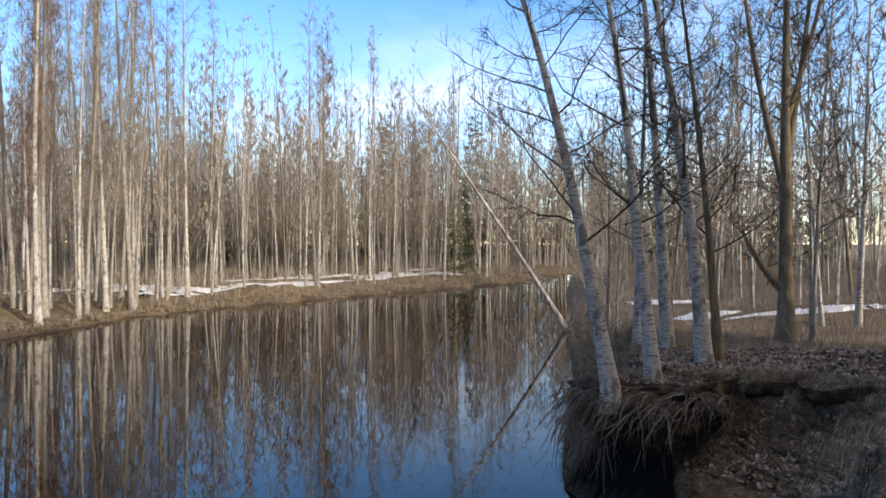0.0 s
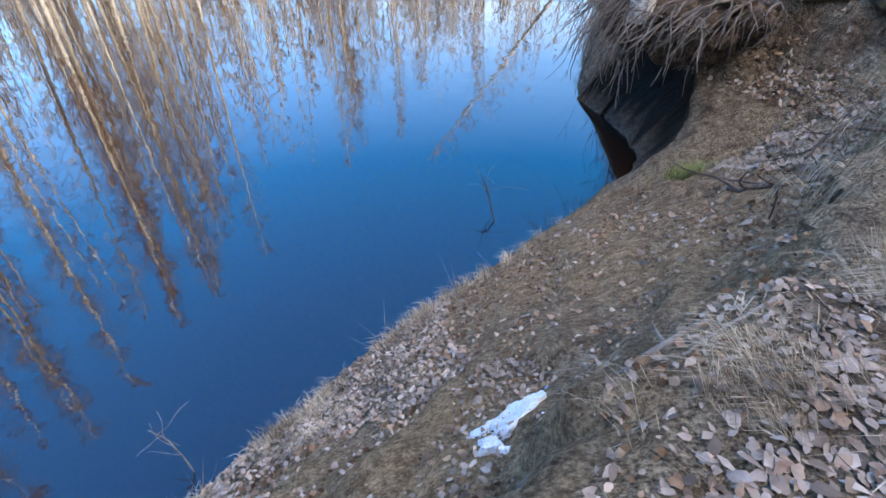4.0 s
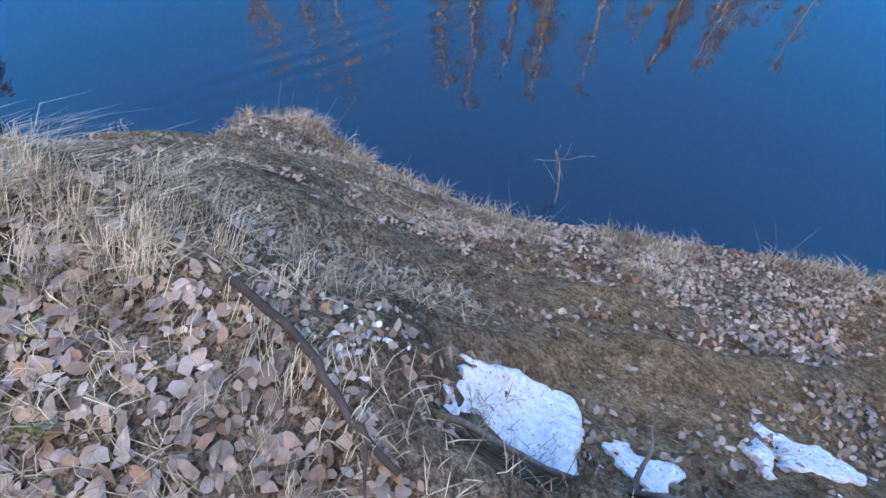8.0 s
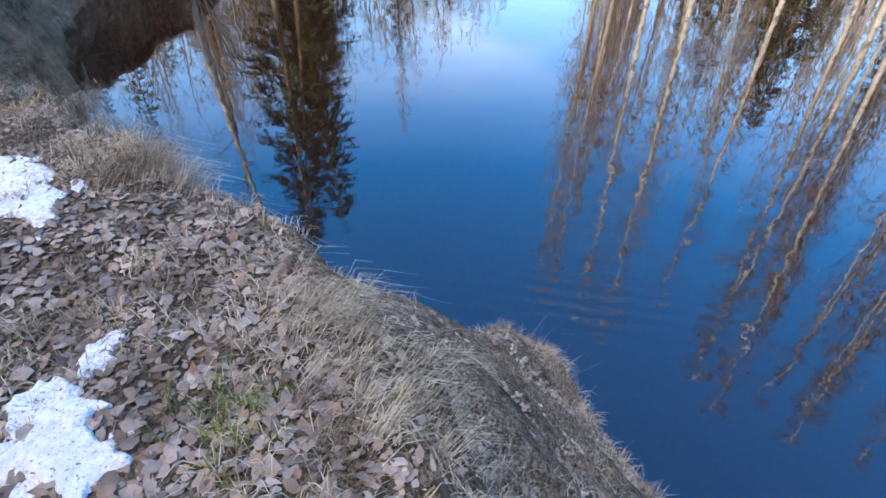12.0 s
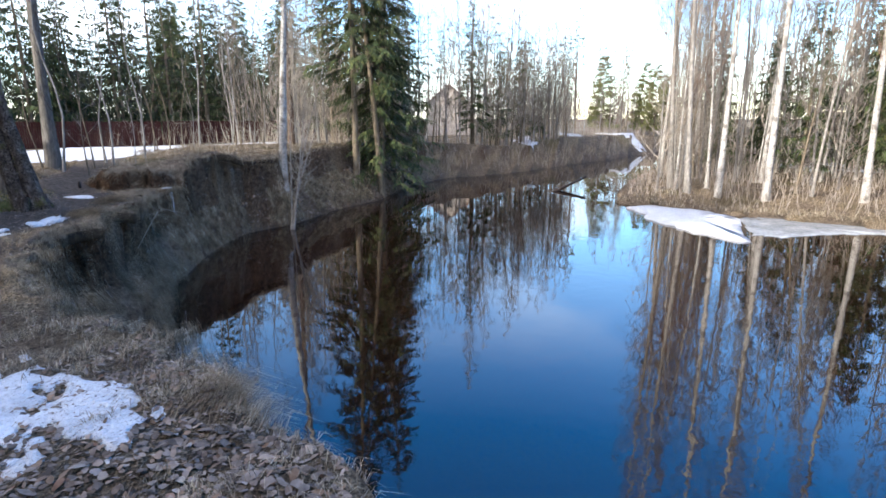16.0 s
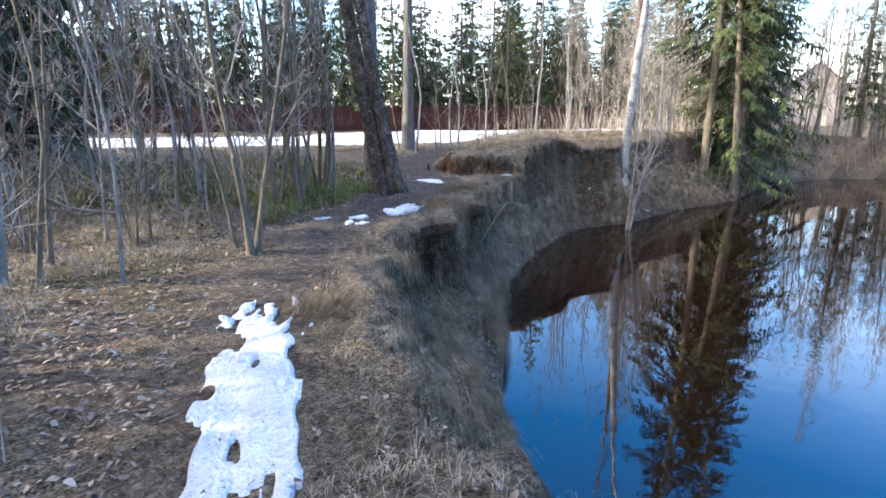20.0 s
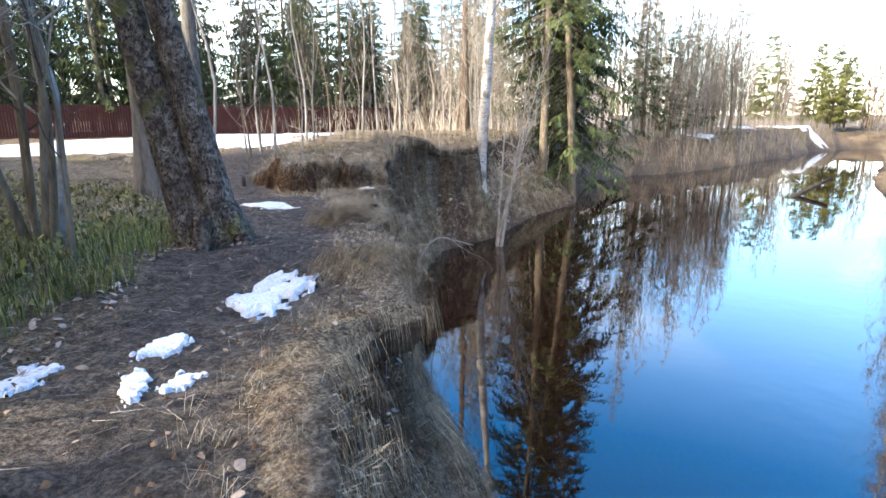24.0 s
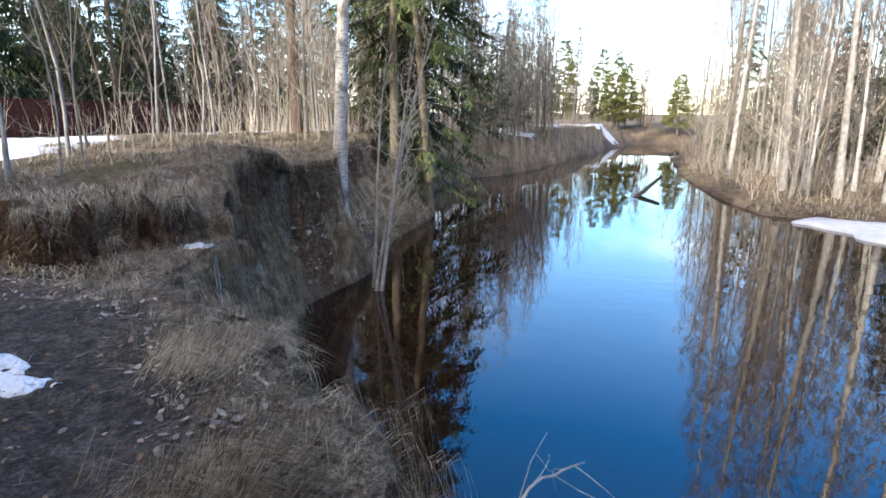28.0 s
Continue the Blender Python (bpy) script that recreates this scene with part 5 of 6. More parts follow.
def fence_run(a, c):
    a, c = Vector((*a, 0)), Vector((*c, 0))
    length = (c - a).length
    yaw = math.degrees(math.atan2(c.y - a.y, c.x - a.x))
    f = thing("board_fence", "red-brown wooden board fence behind the snow field", "fence", (a.x, a.y, -0.45), "", yaw)
    hp = Heap()
    k = int(length / 0.125)
    rg = np.random.default_rng(int(length * 10))
    for n in range(k):
        x, h, y = n * 0.125, 1.78 + rg.normal() * 0.012, rg.normal() * 0.004
        hp.add([(x, y, -0.3), (x + 0.113, y, -0.3), (x + 0.113, y + 0.022, -0.3), (x, y + 0.022, -0.3), (x, y, h), (x + 0.113, y, h), (x + 0.113, y + 0.022, h), (x, y + 0.022, h)],
            [[0, 1, 5, 4], [1, 2, 6, 5], [2, 3, 7, 6], [3, 0, 4, 7], [4, 5, 6, 7]])
    part("boarding", hp.mesh("boarding", FENCE), f, kind="stuff")
    for z in (0.35, 1.45):
        rail = Heap()
        rail.tube([(0, 0.07, z), (length, 0.07, z)], [0.04, 0.04], 4)
        part("rail", rail.mesh("rail", FENCE), f)


for a, c in zip(FENCE_LINE[:-1], FENCE_LINE[1:]):
    fence_run(a, c)


def box_mesh(name, x0, x1, y0, y1, z0, z1, mat):
    bm = bmesh.new()
    bmesh.ops.create_cube(bm, size=1, matrix=Matrix.LocRotScale(((x0 + x1) / 2, (y0 + y1) / 2, (z0 + z1) / 2), None, (x1 - x0, y1 - y0, z1 - z0)))
    bmesh.ops.bevel(bm, geom=bm.edges[:], offset=0.02, segments=1)
    me = bpy.data.meshes.new(name)
    bm.to_mesh(me)
    bm.free()
    me.materials.append(mat)
    return me


def house(at, yaw, w, d, h, wall, roof, label, windows=3):
    t = thing("house", label, "house", at, "", yaw)
    part("wall", box_mesh("wall", -w / 2, w / 2, -d / 2, d / 2, -0.5, h, wall), t)
    rise = d * 0.42
    gable = mesh_of("gable", [(-w / 2, -d / 2, h), (-w / 2, d / 2, h), (-w / 2, 0, h + rise), (w / 2, -d / 2, h), (w / 2, d / 2, h), (w / 2, 0, h + rise)], [[0, 2, 1], [3, 4, 5], [0, 3, 5, 2], [1, 2, 5, 4]], wall)
    part("gable", gable, t)
    o = 0.5
    for s in (-1, 1):
        v = [(-w / 2 - o, s * (d / 2 + o), h - o * 0.84), (w / 2 + o, s * (d / 2 + o), h - o * 0.84), (w / 2 + o, 0, h + rise + 0.02), (-w / 2 - o, 0, h + rise + 0.02)]
        v += [(x, y, z + 0.16) for x, y, z in v]
        part("roof", mesh_of("roof", v, [[0, 1, 2, 3], [4, 5, 6, 7], [0, 1, 5, 4], [1, 2, 6, 5], [2, 3, 7, 6], [3, 0, 4, 7]], roof), t)
    for k in range(windows):
        x = -w / 2 + w * (k + 0.5) / windows
        for s in (-1, 1):
            y = s * d / 2
            win = part("window", box_mesh("window", x - 0.6, x + 0.6, min(y - 0.04, y + 0.04), max(y - 0.04, y + 0.04), h * 0.4, h * 0.4 + 1.2, HOUSEWALL), t)
            part("pane", box_mesh("pane", x - 0.5, x + 0.5, y - 0.055, y + 0.055, h * 0.4 + 0.1, h * 0.4 + 1.1, PANE), win)
    win = part("window", box_mesh("window", w / 2 - 0.04, w / 2 + 0.04, -0.6, 0.6, h * 0.95, h * 0.95 + 1.2, HOUSEWALL), t)
    part("pane", box_mesh("pane", w / 2 - 0.055, w / 2 + 0.055, -0.5, 0.5, h * 0.95 + 0.1, h * 0.95 + 1.1, PANE), win)
    return t


house((-78, -25, -1.2), 20, 7, 6, 4.6, HOUSEWALL, ROOF, "pale two-storey house with a red roof among trees")
house((-9, -52, -0.4), 15, 12, 7, 3.0, SHEDWALL, ROOF, "long brown shed behind the trees", 4)
house((-62, -38, -0.4), 10, 5, 4, 2.2, HOUSEWALL, GREENROOF, "small outbuilding with a green roof", 2)

# ---- snow ----
def snow_patch(label, at, length, width, yaw, seed, thick=0.05, rough=0.35, group="snow patches on the path"):
    """A melting patch with a ragged edge and holes, draped on the ground."""
    k = 110 if 1.5 < length < 4 else 68 if length < 4 else 72 if length > 13 else 30
    a = np.linspace(-1.35, 1.35, k)
    U, V = (g.ravel() for g in np.meshgrid(a, a, indexing="ij"))
    at_n = np.c_[U, V * (0.45 + 0.55 * width / length)] + seed * 7.31
    field = 1 - np.hypot(U, V) + (0.25 + rough) * (0.85 * wobble(at_n, 0.55, 0) + 0.6 * wobble(at_n, 0.26, 1) + 0.4 * wobble(at_n, 0.12, 2)) + 0.12 * wobble(at_n, 0.06, 3)
    p0 = np.c_[U * length, V * width] / 2 + seed
    if length > 0.8:
        field = np.minimum(field, 0.7 + 0.8 * wobble(at_n, 0.2, 3) + 0.5 * wobble(at_n, 0.1, 1) + 0.3 * wobble(p0, 0.07, 2))
    grid = np.pad(field.reshape(k, k), 1, mode="edge")
    field = sum(grid[1 + u:k + 1 + u, 1 + v:k + 1 + v] for u in (-1, 0, 1) for v in (-1, 0, 1)).ravel() / 9
    c, s = math.cos(radians(yaw)), math.sin(radians(yaw))
    p = np.c_[at[0] + (c * U * length - s * V * width) / 2, at[1] + (s * U * length + c * V * width) / 2]
    keep = (field > 0).reshape(k, k)
    keep = keep[:-1, :-1] | keep[1:, :-1] | keep[:-1, 1:] | keep[1:, 1:]
    i, j = np.nonzero(keep)
    lift = 0.75 * thick * np.clip(field * 4.5, 0, 1) ** 0.7 * (1 + 0.35 * wobble(p, 0.14, 1)) - 0.025 * (field <= 0)
    v = np.c_[p, ground_z(p)[0] + lift]
    q = np.stack([i * k + j, (i + 1) * k + j, (i + 1) * k + j + 1, i * k + j + 1], -1)
    used, q = np.unique(q, return_inverse=True)
    tagged(new("snow_patch", mesh_of("snow_patch", v[used], q.reshape(-1, 4), SNOW, True)), label, "snow", group)


lab = "thin melting patch of white snow on the trodden path"
snow_patch("melting white snow patch on bare brown soil", (-0.18, 1.25), 0.66, 0.46, 46, 28, 0.05, 0.16)
snow_patch("small melting snow patch beside a dead branch", (0.2, 1.6), 0.3, 0.18, 55, 2, 0.045)
snow_patch("small ragged snow patch on the slope", (0.43, 2.32), 0.46, 0.28, 48, 3, 0.05)
snow_patch("broad icy snow patch trodden on the path", (-1.7, -2.5), 2.4, 1.15, 66, 4, 0.03, 0.34)
snow_patch("long icy snow strip along the path", (-2.72, -5.0), 3.3, 0.56, 60, 5, 0.03, 0.3)
snow_patch("small remains of snow on the leaf litter", (-0.6, -0.62), 0.5, 0.3, 50, 16, 0.04)
snow_patch("small remains of snow on the leaf litter", (-0.95, -0.72), 0.22, 0.12, 10, 17, 0.03)
snow_patch("small remains of snow on the leaf litter", (-0.3, -0.2), 0.2, 0.1, 30, 18, 0.03)
snow_patch(lab, (-7.3, -9.7), 1.0, 0.36, 25, 6)
snow_patch(lab, (-6.4, -9.55), 0.34, 0.18, 30, 7, 0.03)
snow_patch(lab, (-6.04, -9.3), 0.34, 0.14, 60, 8, 0.03)
snow_patch(lab, (-6.15, -9.12), 0.2, 0.12, 20, 19, 0.03)
snow_patch(lab, (-5.83, -9.74), 0.34, 0.2, 50, 20, 0.03)
snow_patch(lab, (-10.85, -13.25), 1.0, 0.5, 80, 9, 0.035, 0.3)
snow_patch("snow remaining in a hollow of the eroded bank", (-14.75, -14.15), 0.34, 0.2, 70, 10, 0.07)
snow_patch("wide bright snow field before the fence", (-21, -27.6), 30, 11.5, -22, 12, 0.1, 0.1, "snow fields")
snow_patch("wide bright snow field before the fence", (-9, -31), 14, 9, -20, 13, 0.12, 0.15, "snow fields")
for x, y, ln, wd, yaw, k in [(-64, -11.6, 12, 2.4, 20, 14), (-76, -7.6, 10, 2.4, 18, 15), (-86, -1.5, 9, 3, 40, 24)]:
    snow_patch("snow drift on the bank of the river bend", (x, y), ln, wd, yaw, k, 0.25, 0.3, "snow fields")
inland = along(FAR_SHORE[4:11], 30, np.random.default_rng(78), 0.8) + (-5.5, 4.2)
for k, (x, y) in enumerate(inland):
    g = R.uniform(0, 9)
    snow_patch("strip of old snow in the birch woods", (x - 0.8 * g, y + 0.6 * g), R.uniform(3.5, 8), R.uniform(1.5, 3.2), R.uniform(35, 65), 30 + k, 0.15, 0.25, "snow in the woods")
for k in range(8):
    snow_patch("old snow among the near trees", (R.uniform(9, 26), R.uniform(17, 34)), R.uniform(3, 6), R.uniform(1, 2.5), R.uniform(-20, 40), 60 + k, 0.12, 0.3, "snow in the woods")
for k in range(6):
    snow_patch("old snow on the low far bank", (R.uniform(-58, -38), R.uniform(12, 24)), R.uniform(4, 8), R.uniform(1.5, 3), R.uniform(-20, 40), 80 + k, 0.12, 0.3, "snow in the woods")

# ---- shelf of ice on the far shore ----
def ice_sheet(name, label, outline, mat, rise, seed):
    outline = np.array(outline)
    rg = np.random.default_rng(seed)
    pts = []
    for a, c in zip(outline, np.roll(outline, -1, axis=0)):
        for u in np.linspace(0, 1, 6, endpoint=False):
            pts.append(a + u * (c - a) + rg.normal(size=2) * 0.12)
    pts = np.array(pts)
    mid = pts.mean(0)
    k = len(pts)
    v = np.vstack([np.c_[pts, np.full(k, WATER_Z - 0.02)], np.c_[mid + (pts - mid) * 0.97, np.full(k, WATER_Z + 0.7 * rise)], np.c_[mid + (pts - mid) * 0.6, WATER_Z + rise * rg.uniform(0.8, 1.3, k)], [(*mid, WATER_Z + rise)]])
    f = []
    for r in range(2):
        f += [[r * k + n, r * k + (n + 1) % k, (r + 1) * k + (n + 1) % k, (r + 1) * k + n] for n in range(k)]
    f += [[2 * k + n, 2 * k + (n + 1) % k, 3 * k] for n in range(k)]
    tagged(new(name, mesh_of(name, v, f, mat, True)), label, "ice")


ICE = speckled("wet_grey_ice", [(0.3, (0.2, 0.215, 0.23)), (0.7, (0.38, 0.4, 0.42))], 1.2, rough=0.25, relief=0.2, spec=0.4)
ice_sheet("ice_shelf", "white snow-covered ice shelf at the far shore", [(-32.2, 0.7), (-28.7, 1.5), (-26.4, 3.0), (-24.0, 5.2), (-26.4, 5.2), (-28.7, 5.6), (-30.4, 5.6), (-32, 4.2), (-33.0, 1.6)], SNOW, 0.15, 3)
ice_sheet("thin_ice", "thin wet grey ice beside the snow-covered shelf", [(-28.9, 5.7), (-25.9, 5.5), (-25.8, 6.8), (-27.3, 9.0), (-27.8, 11.2), (-30.2, 12), (-31.2, 8), (-30.6, 5.9)], ICE, 0.04, 4)
hp = Heap()
hp.tube([(-37.4, -4.9, WATER_Z - 0.3), (-38.6, -4.0, WATER_Z + 0.12), (-41.0, -2.5, WATER_Z + 0.75)], [0.13, 0.12, 0.09], 8, True, 0.08, np.random.default_rng(2))
tagged(new("drift_log", hp.mesh("drift_log", DARKTWIG, True)), "dark drift log slanting out of the river", "log")


# ---- ground cover ----
def leaf_litter(name, label, pts, rng, size=0.07, mat=LEAF, lift=0.012, tilt=0.35):
    """Curled fallen leaves: each a pointed oval of two bent halves."""
    k = len(pts)
    yaw, roll = rng.uniform(0, 6.3, k), rng.normal(size=(k, 2)) * tilt
    sz = size * rng.uniform(0.5, 1.45, k)
    curl = rng.uniform(-0.12, 0.28, k)
    shape = np.array([(-0.5, 0, 0), (-0.42, 0.24, 0.5), (-0.12, 0.44, 1), (0.22, 0.38, 0.9), (0.6, 0, 0.2), (0.22, -0.38, 0.9), (-0.12, -0.44, 1), (-0.42, -0.24, 0.5), (0, 0, -0.1)])
    x = shape[None, :, 0] * sz[:, None]
    y = shape[None, :, 1] * sz[:, None] * rng.uniform(0.5, 1.0, k)[:, None]
    x, y = x * rng.uniform(0.7, 1.25, (k, 9)), y * rng.uniform(0.6, 1.25, (k, 9))
    z = shape[None, :, 2] * (curl * sz)[:, None] * 0.6 + x * roll[:, :1] + y * roll[:, 1:]
    c, s = np.cos(yaw)[:, None], np.sin(yaw)[:, None]
    v = np.stack([x * c - y * s + pts[:, :1], x * s + y * c + pts[:, 1:2], z + pts[:, 2:3] + lift + 0.25 * sz[:, None] * np.abs(roll).sum(1)[:, None]], -1)
    tri = np.array([(0, 1, 7), (1, 2, 6), (1, 6, 7), (2, 3, 5), (2, 5, 6), (3, 4, 5)])
    f = (tri[None] + 9 * np.arange(k)[:, None, None]).reshape(-1, 3)
    h = RawHeap()
    h.add_raw(v.reshape(-1, 3), f.ravel(), np.full(len(f), 3))
    return tagged(new(name, h.build(name, mat)), label, "leaves", kind="stuff")


def grass_cover(name, label, pts, rng, height, mat, spread=0.5, blades=7, width=0.004, flop=0.6, way=None):
    """Tufts of bent blades. way: (n, 2) directions in which the blades flop."""
    k = len(pts)
    root = np.repeat(pts, blades, axis=0)
    m = len(root)
    root = root + np.c_[rng.normal(size=(m, 2)) * 0.03 * (height / 0.2), np.zeros(m)]
    h = height * rng.uniform(0.5, 1.25, m)
    yaw = rng.uniform(0, 6.3, m)
    out = np.c_[np.cos(yaw), np.sin(yaw)] * spread * rng.uniform(0.4, 1.2, m)[:, None]
    if way is not None:
        out = out * 0.6 + np.repeat(way, blades, axis=0) * flop
    wide = np.c_[-np.sin(yaw), np.cos(yaw)] * width
    bendy = np.linalg.norm(out, axis=1)
    v = np.empty((m, 5, 3))
    for n, (a, up) in enumerate(((0, 0), (0.45, 0.72))):
        lift = up * h * np.clip(1.15 - bendy * (0.2 + 0.75 * a), -1.0, 1.15)
        centre = root[:, :2] + out * (a * h)[:, None]
        w = 1.0 - 0.3 * a
        v[:, 2 * n, :2], v[:, 2 * n + 1, :2] = centre - wide * w, centre + wide * w
        v[:, 2 * n, 2] = v[:, 2 * n + 1, 2] = root[:, 2] + lift
    v[:, 4, :2] = root[:, :2] + out * (1.2 * h)[:, None]
    v[:, 4, 2] = root[:, 2] + h * np.clip(1.0 - bendy, -1.3, 1.0)
    f = np.array([(0, 1, 3, 2)])
    q = (f[None] + 5 * np.arange(m)[:, None, None]).reshape(-1, 4)
    t = np.array([2, 3, 4])[None] + 5 * np.arange(m)[:, None]
    hh = RawHeap()
    hh.add_raw(v.reshape(-1, 3), np.r_[q.ravel(), t.ravel()], np.r_[np.full(len(q), 4), np.full(len(t), 3)])
    return tagged(new(name, hh.build(name, mat)), label, "grass", kind="stuff")


def spots_near(rng, count, box, keep):
    x0, x1, y0, y1 = box
    p = np.c_[rng.uniform(x0, x1, count), rng.uniform(y0, y1, count)]
    z, river, slope, far = ground_z(p)
    ok = keep(p, river, slope) & ~river & ~far
    return np.c_[p, z][ok]


LG = np.random.default_rng(900)
sand_d = lambda p: np.linalg.norm((p - (1.6, 4.6)) / (1.7, 2.1), axis=1)
soil_d = lambda p: np.linalg.norm((p - (-0.1, 2.1)) / (1.4, 0.8), axis=1)
pts = spots_near(LG, 52000, (-4.6, 3, -2.8, 6), lambda p, r, s: ((sand_d(p) > 1) | (LG.random(len(p)) < 0.07)) & ((soil_d(p) > 1) | (LG.random(len(p)) < 0.38)))
leaf_litter("leaf_litter", "dry grey-brown fallen leaves covering the bank", pts, LG, 0.034, tilt=0.28, lift=0.006)
pts = spots_near(LG, 5200, (-1.9, 1.6, -1.6, 2.2), lambda p, r, s: ~s & (polyline_distance(p, BANK_TOP) > 0.05))
leaf_litter("leaf_litter", "thick layer of pale aspen leaves on the top of the bank", pts, LG, 0.05, lift=0.006, tilt=0.2)
pts = spots_near(LG, 44000, (-14, 1, -15.5, -3.2), lambda p, r, s: (polyline_distance(p, PATH) > 0.65) | (LG.random(len(p)) < 0.08))
leaf_litter("leaf_litter", "dry brown fallen leaves beside the path", pts, LG, 0.036, tilt=0.3)
off_hollow = lambda p: np.linalg.norm((p - (1.95, 9.35)) / (2.3, 2.9), axis=1) > 1
pts = spots_near(LG, 26000, (0, 8, 3.5, 13), lambda p, r, s: (off_hollow(p) | (slope_share(p) > 0.6)) & ((sand_d(p) > 1) | (LG.random(len(p)) < 0.08)))
leaf_litter("leaf_litter", "dry brown leaves on the eroded bank", pts, LG, 0.055, tilt=0.5)

# short dry grass everywhere on the top, longer along the edge
pts = spots_near(LG, 15000, (-5, 4, -4, 7), lambda p, r, s: (sand_d(p) > 1.05) & (soil_d(p) > 1.0) & (wobble(p, 0.45, 1) > -0.05))
grass_cover("dry_grass", "short dry straw-coloured grass on the bank", pts, LG, 0.11, GRASS, 1.2, 8, 0.0016)
pts = spots_near(LG, 26000, (-16, 1, -18, -3), lambda p, r, s: (polyline_distance(p, PATH) > np.where(p[:, 1] < -9, 1.15, 0.65)) & (wobble(p, 0.8, 1) > -0.15))
grass_cover("dry_grass", "flattened dry grass beside the path", pts, LG, 0.14, GRASS, 1.15, 7, 0.0013)


# overhanging sods along the lip
def sod_overhang(first, last, seed, reach=0.2, label="overhanging sod of matted dry grass at the bank's edge"):
    rg = np.random.default_rng(seed)
    line = BANK_TOP[first:last + 1]
    seg = np.linalg.norm(np.diff(line, axis=0), axis=1)
    cum = np.r_[0, np.cumsum(seg)]
    d = np.arange(0, cum[-1], 0.09)
    p = np.c_[np.interp(d, cum, line[:, 0]), np.interp(d, cum, line[:, 1])]
    p -= 0.16 * np.c_[wobble(p, 0.55), wobble(p, 0.55, 1)]
    w = river_way(p)
    o = np.clip(reach * (0.75 + 1.1 * wobble(np.c_[d, 0 * d], 0.7) + 0.5 * wobble(np.c_[d, 0 * d], 0.23, 1)), 0.0, 2.2 * reach)
    ends = np.clip(np.minimum(d, d[-1] - d) / 0.5, 0, 1)
    o = o * ends
    z = ground_z(p - w * 0.25, False)[0] - 0.12 * (1 - ends)
    rows = []
    for share, back, drop in ((0, -0.35, -0.03), (0.1, -0.12, 0.035), (0.6, 0.0, 0.03), (1.0, 0.02, -0.05), (1.05, 0.0, -0.15), (0.85, 0.0, -0.26), (0.2, -0.1, -0.3), (0, -0.35, -0.3)):
        q = p + w * (o * share + back)[:, None] + rg.normal(size=p.shape) * 0.012
        rows.append(np.c_[q, z + drop + 0.03 * wobble(q, 0.3, 2) - 0.35 * o * share * (share > 0.5)])
    v = np.stack(rows, 1)
    n, m = v.shape[:2]
    i, j = np.meshgrid(np.arange(n - 1), np.arange(m - 1), indexing="ij")
    f = np.stack([i * m + j, (i + 1) * m + j, (i + 1) * m + j + 1, i * m + j + 1], -1).reshape(-1, 4)
    top = thing("sod_overhang", label, "sod")
    cut = (j.ravel() < 3)
    part("turf", mesh_of("turf", v.reshape(-1, 3), f[cut], GROUND, True), top)
    part("underside", mesh_of("underside", v.reshape(-1, 3), f[~cut], SOD, True), top, "dark torn earth")
    # hair roots hanging under the sod
    k = max(4, int(n * 1.6))
    at = rg.integers(0, n, k)
    start = v[at, 5] + rg.normal(size=(k, 3)) * 0.04
    end = start + np.c_[rg.normal(size=(k, 2)) * 0.06, -rg.uniform(0.12, 0.45, k)]
    h = Heap()
    spikes(h, start, end, rg.uniform(0.002, 0.006, k))
    part("root_fringe", h.mesh("root_fringe", ROOT), top, kind="stuff")


for k, (a, c, rch) in enumerate([(11, 14, 0.42), (14, 18, 0.2), (32, 36, 0.16), (36, 41, 0.22), (41, 47, 0.2), (47, 52, 0.16)]):
    sod_overhang(a, c, 40 + k, rch)

def grass_curtain(name, label, p, z, way, rng, blades, length, mat, width=0.0025, out=0.16):
    """Tufts of long blades that fold over an edge and hang down its face."""
    k = len(p)
    m = k * blades
    tuft = lambda v: np.repeat(v, blades, axis=0)
    side = np.c_[-way[:, 1], way[:, 0]]
    sway = tuft(rng.normal(size=k) * 0.25) + rng.normal(size=m) * 0.22
    reach = tuft(rng.uniform(0.4, 1.3, k)) * rng.uniform(0.5, 1.4, m) * out
    fall = tuft(rng.uniform(0.45, 1.25, k)) * rng.uniform(0.5, 1.25, m) * length
    root = np.c_[tuft(p), tuft(z)] + np.c_[rng.normal(size=(m, 2)) * 0.035, rng.normal(size=m) * 0.012]
    wd, sd = np.c_[tuft(way), np.zeros(m)], np.c_[tuft(side), np.zeros(m)]
    yaw = rng.uniform(0, 3.14, m)
    wide = np.c_[np.cos(yaw), np.sin(yaw), 0.3 * rng.normal(size=m)] * width * rng.uniform(0.5, 1.4, m)[:, None]
    rows = []
    for t, taper in ((0.0, 1.0), (0.2, 1.0), (0.5, 0.85), (0.8, 0.6), (1.0, 0.15)):
        q = root + wd * (reach * (1 - math.exp(-3.5 * t)))[:, None] + sd * (sway * fall * t ** 1.5)[:, None]
        q[:, 2] += 0.35 * reach * math.sin(3.14 * min(1, 2.2 * t)) - fall * t ** 1.6
        rows += [q - wide * taper, q + wide * taper]
    v = np.stack(rows, 1)
    f = np.array([(2 * n, 2 * n + 1, 2 * n + 3, 2 * n + 2) for n in range(4)])
    q = (f[None] + 10 * np.arange(m)[:, None, None]).reshape(-1, 4)
    h = RawHeap()
    h.add_raw(v.reshape(-1, 3), q.ravel(), np.full(len(q), 4))
    return tagged(new(name, h.build(name, mat)), label, "grass", kind="stuff")


lip_shift = lambda p: p - 0.16 * np.c_[wobble(p, 0.55), wobble(p, 0.55, 1)]
p = lip_shift(along(SCARP, 85, LG, 0.05))
inward = np.array((-16.5, -17.0)) - p
inward /= np.linalg.norm(inward, axis=1)[:, None]
z = ground_z(p + inward * 0.3)[0]
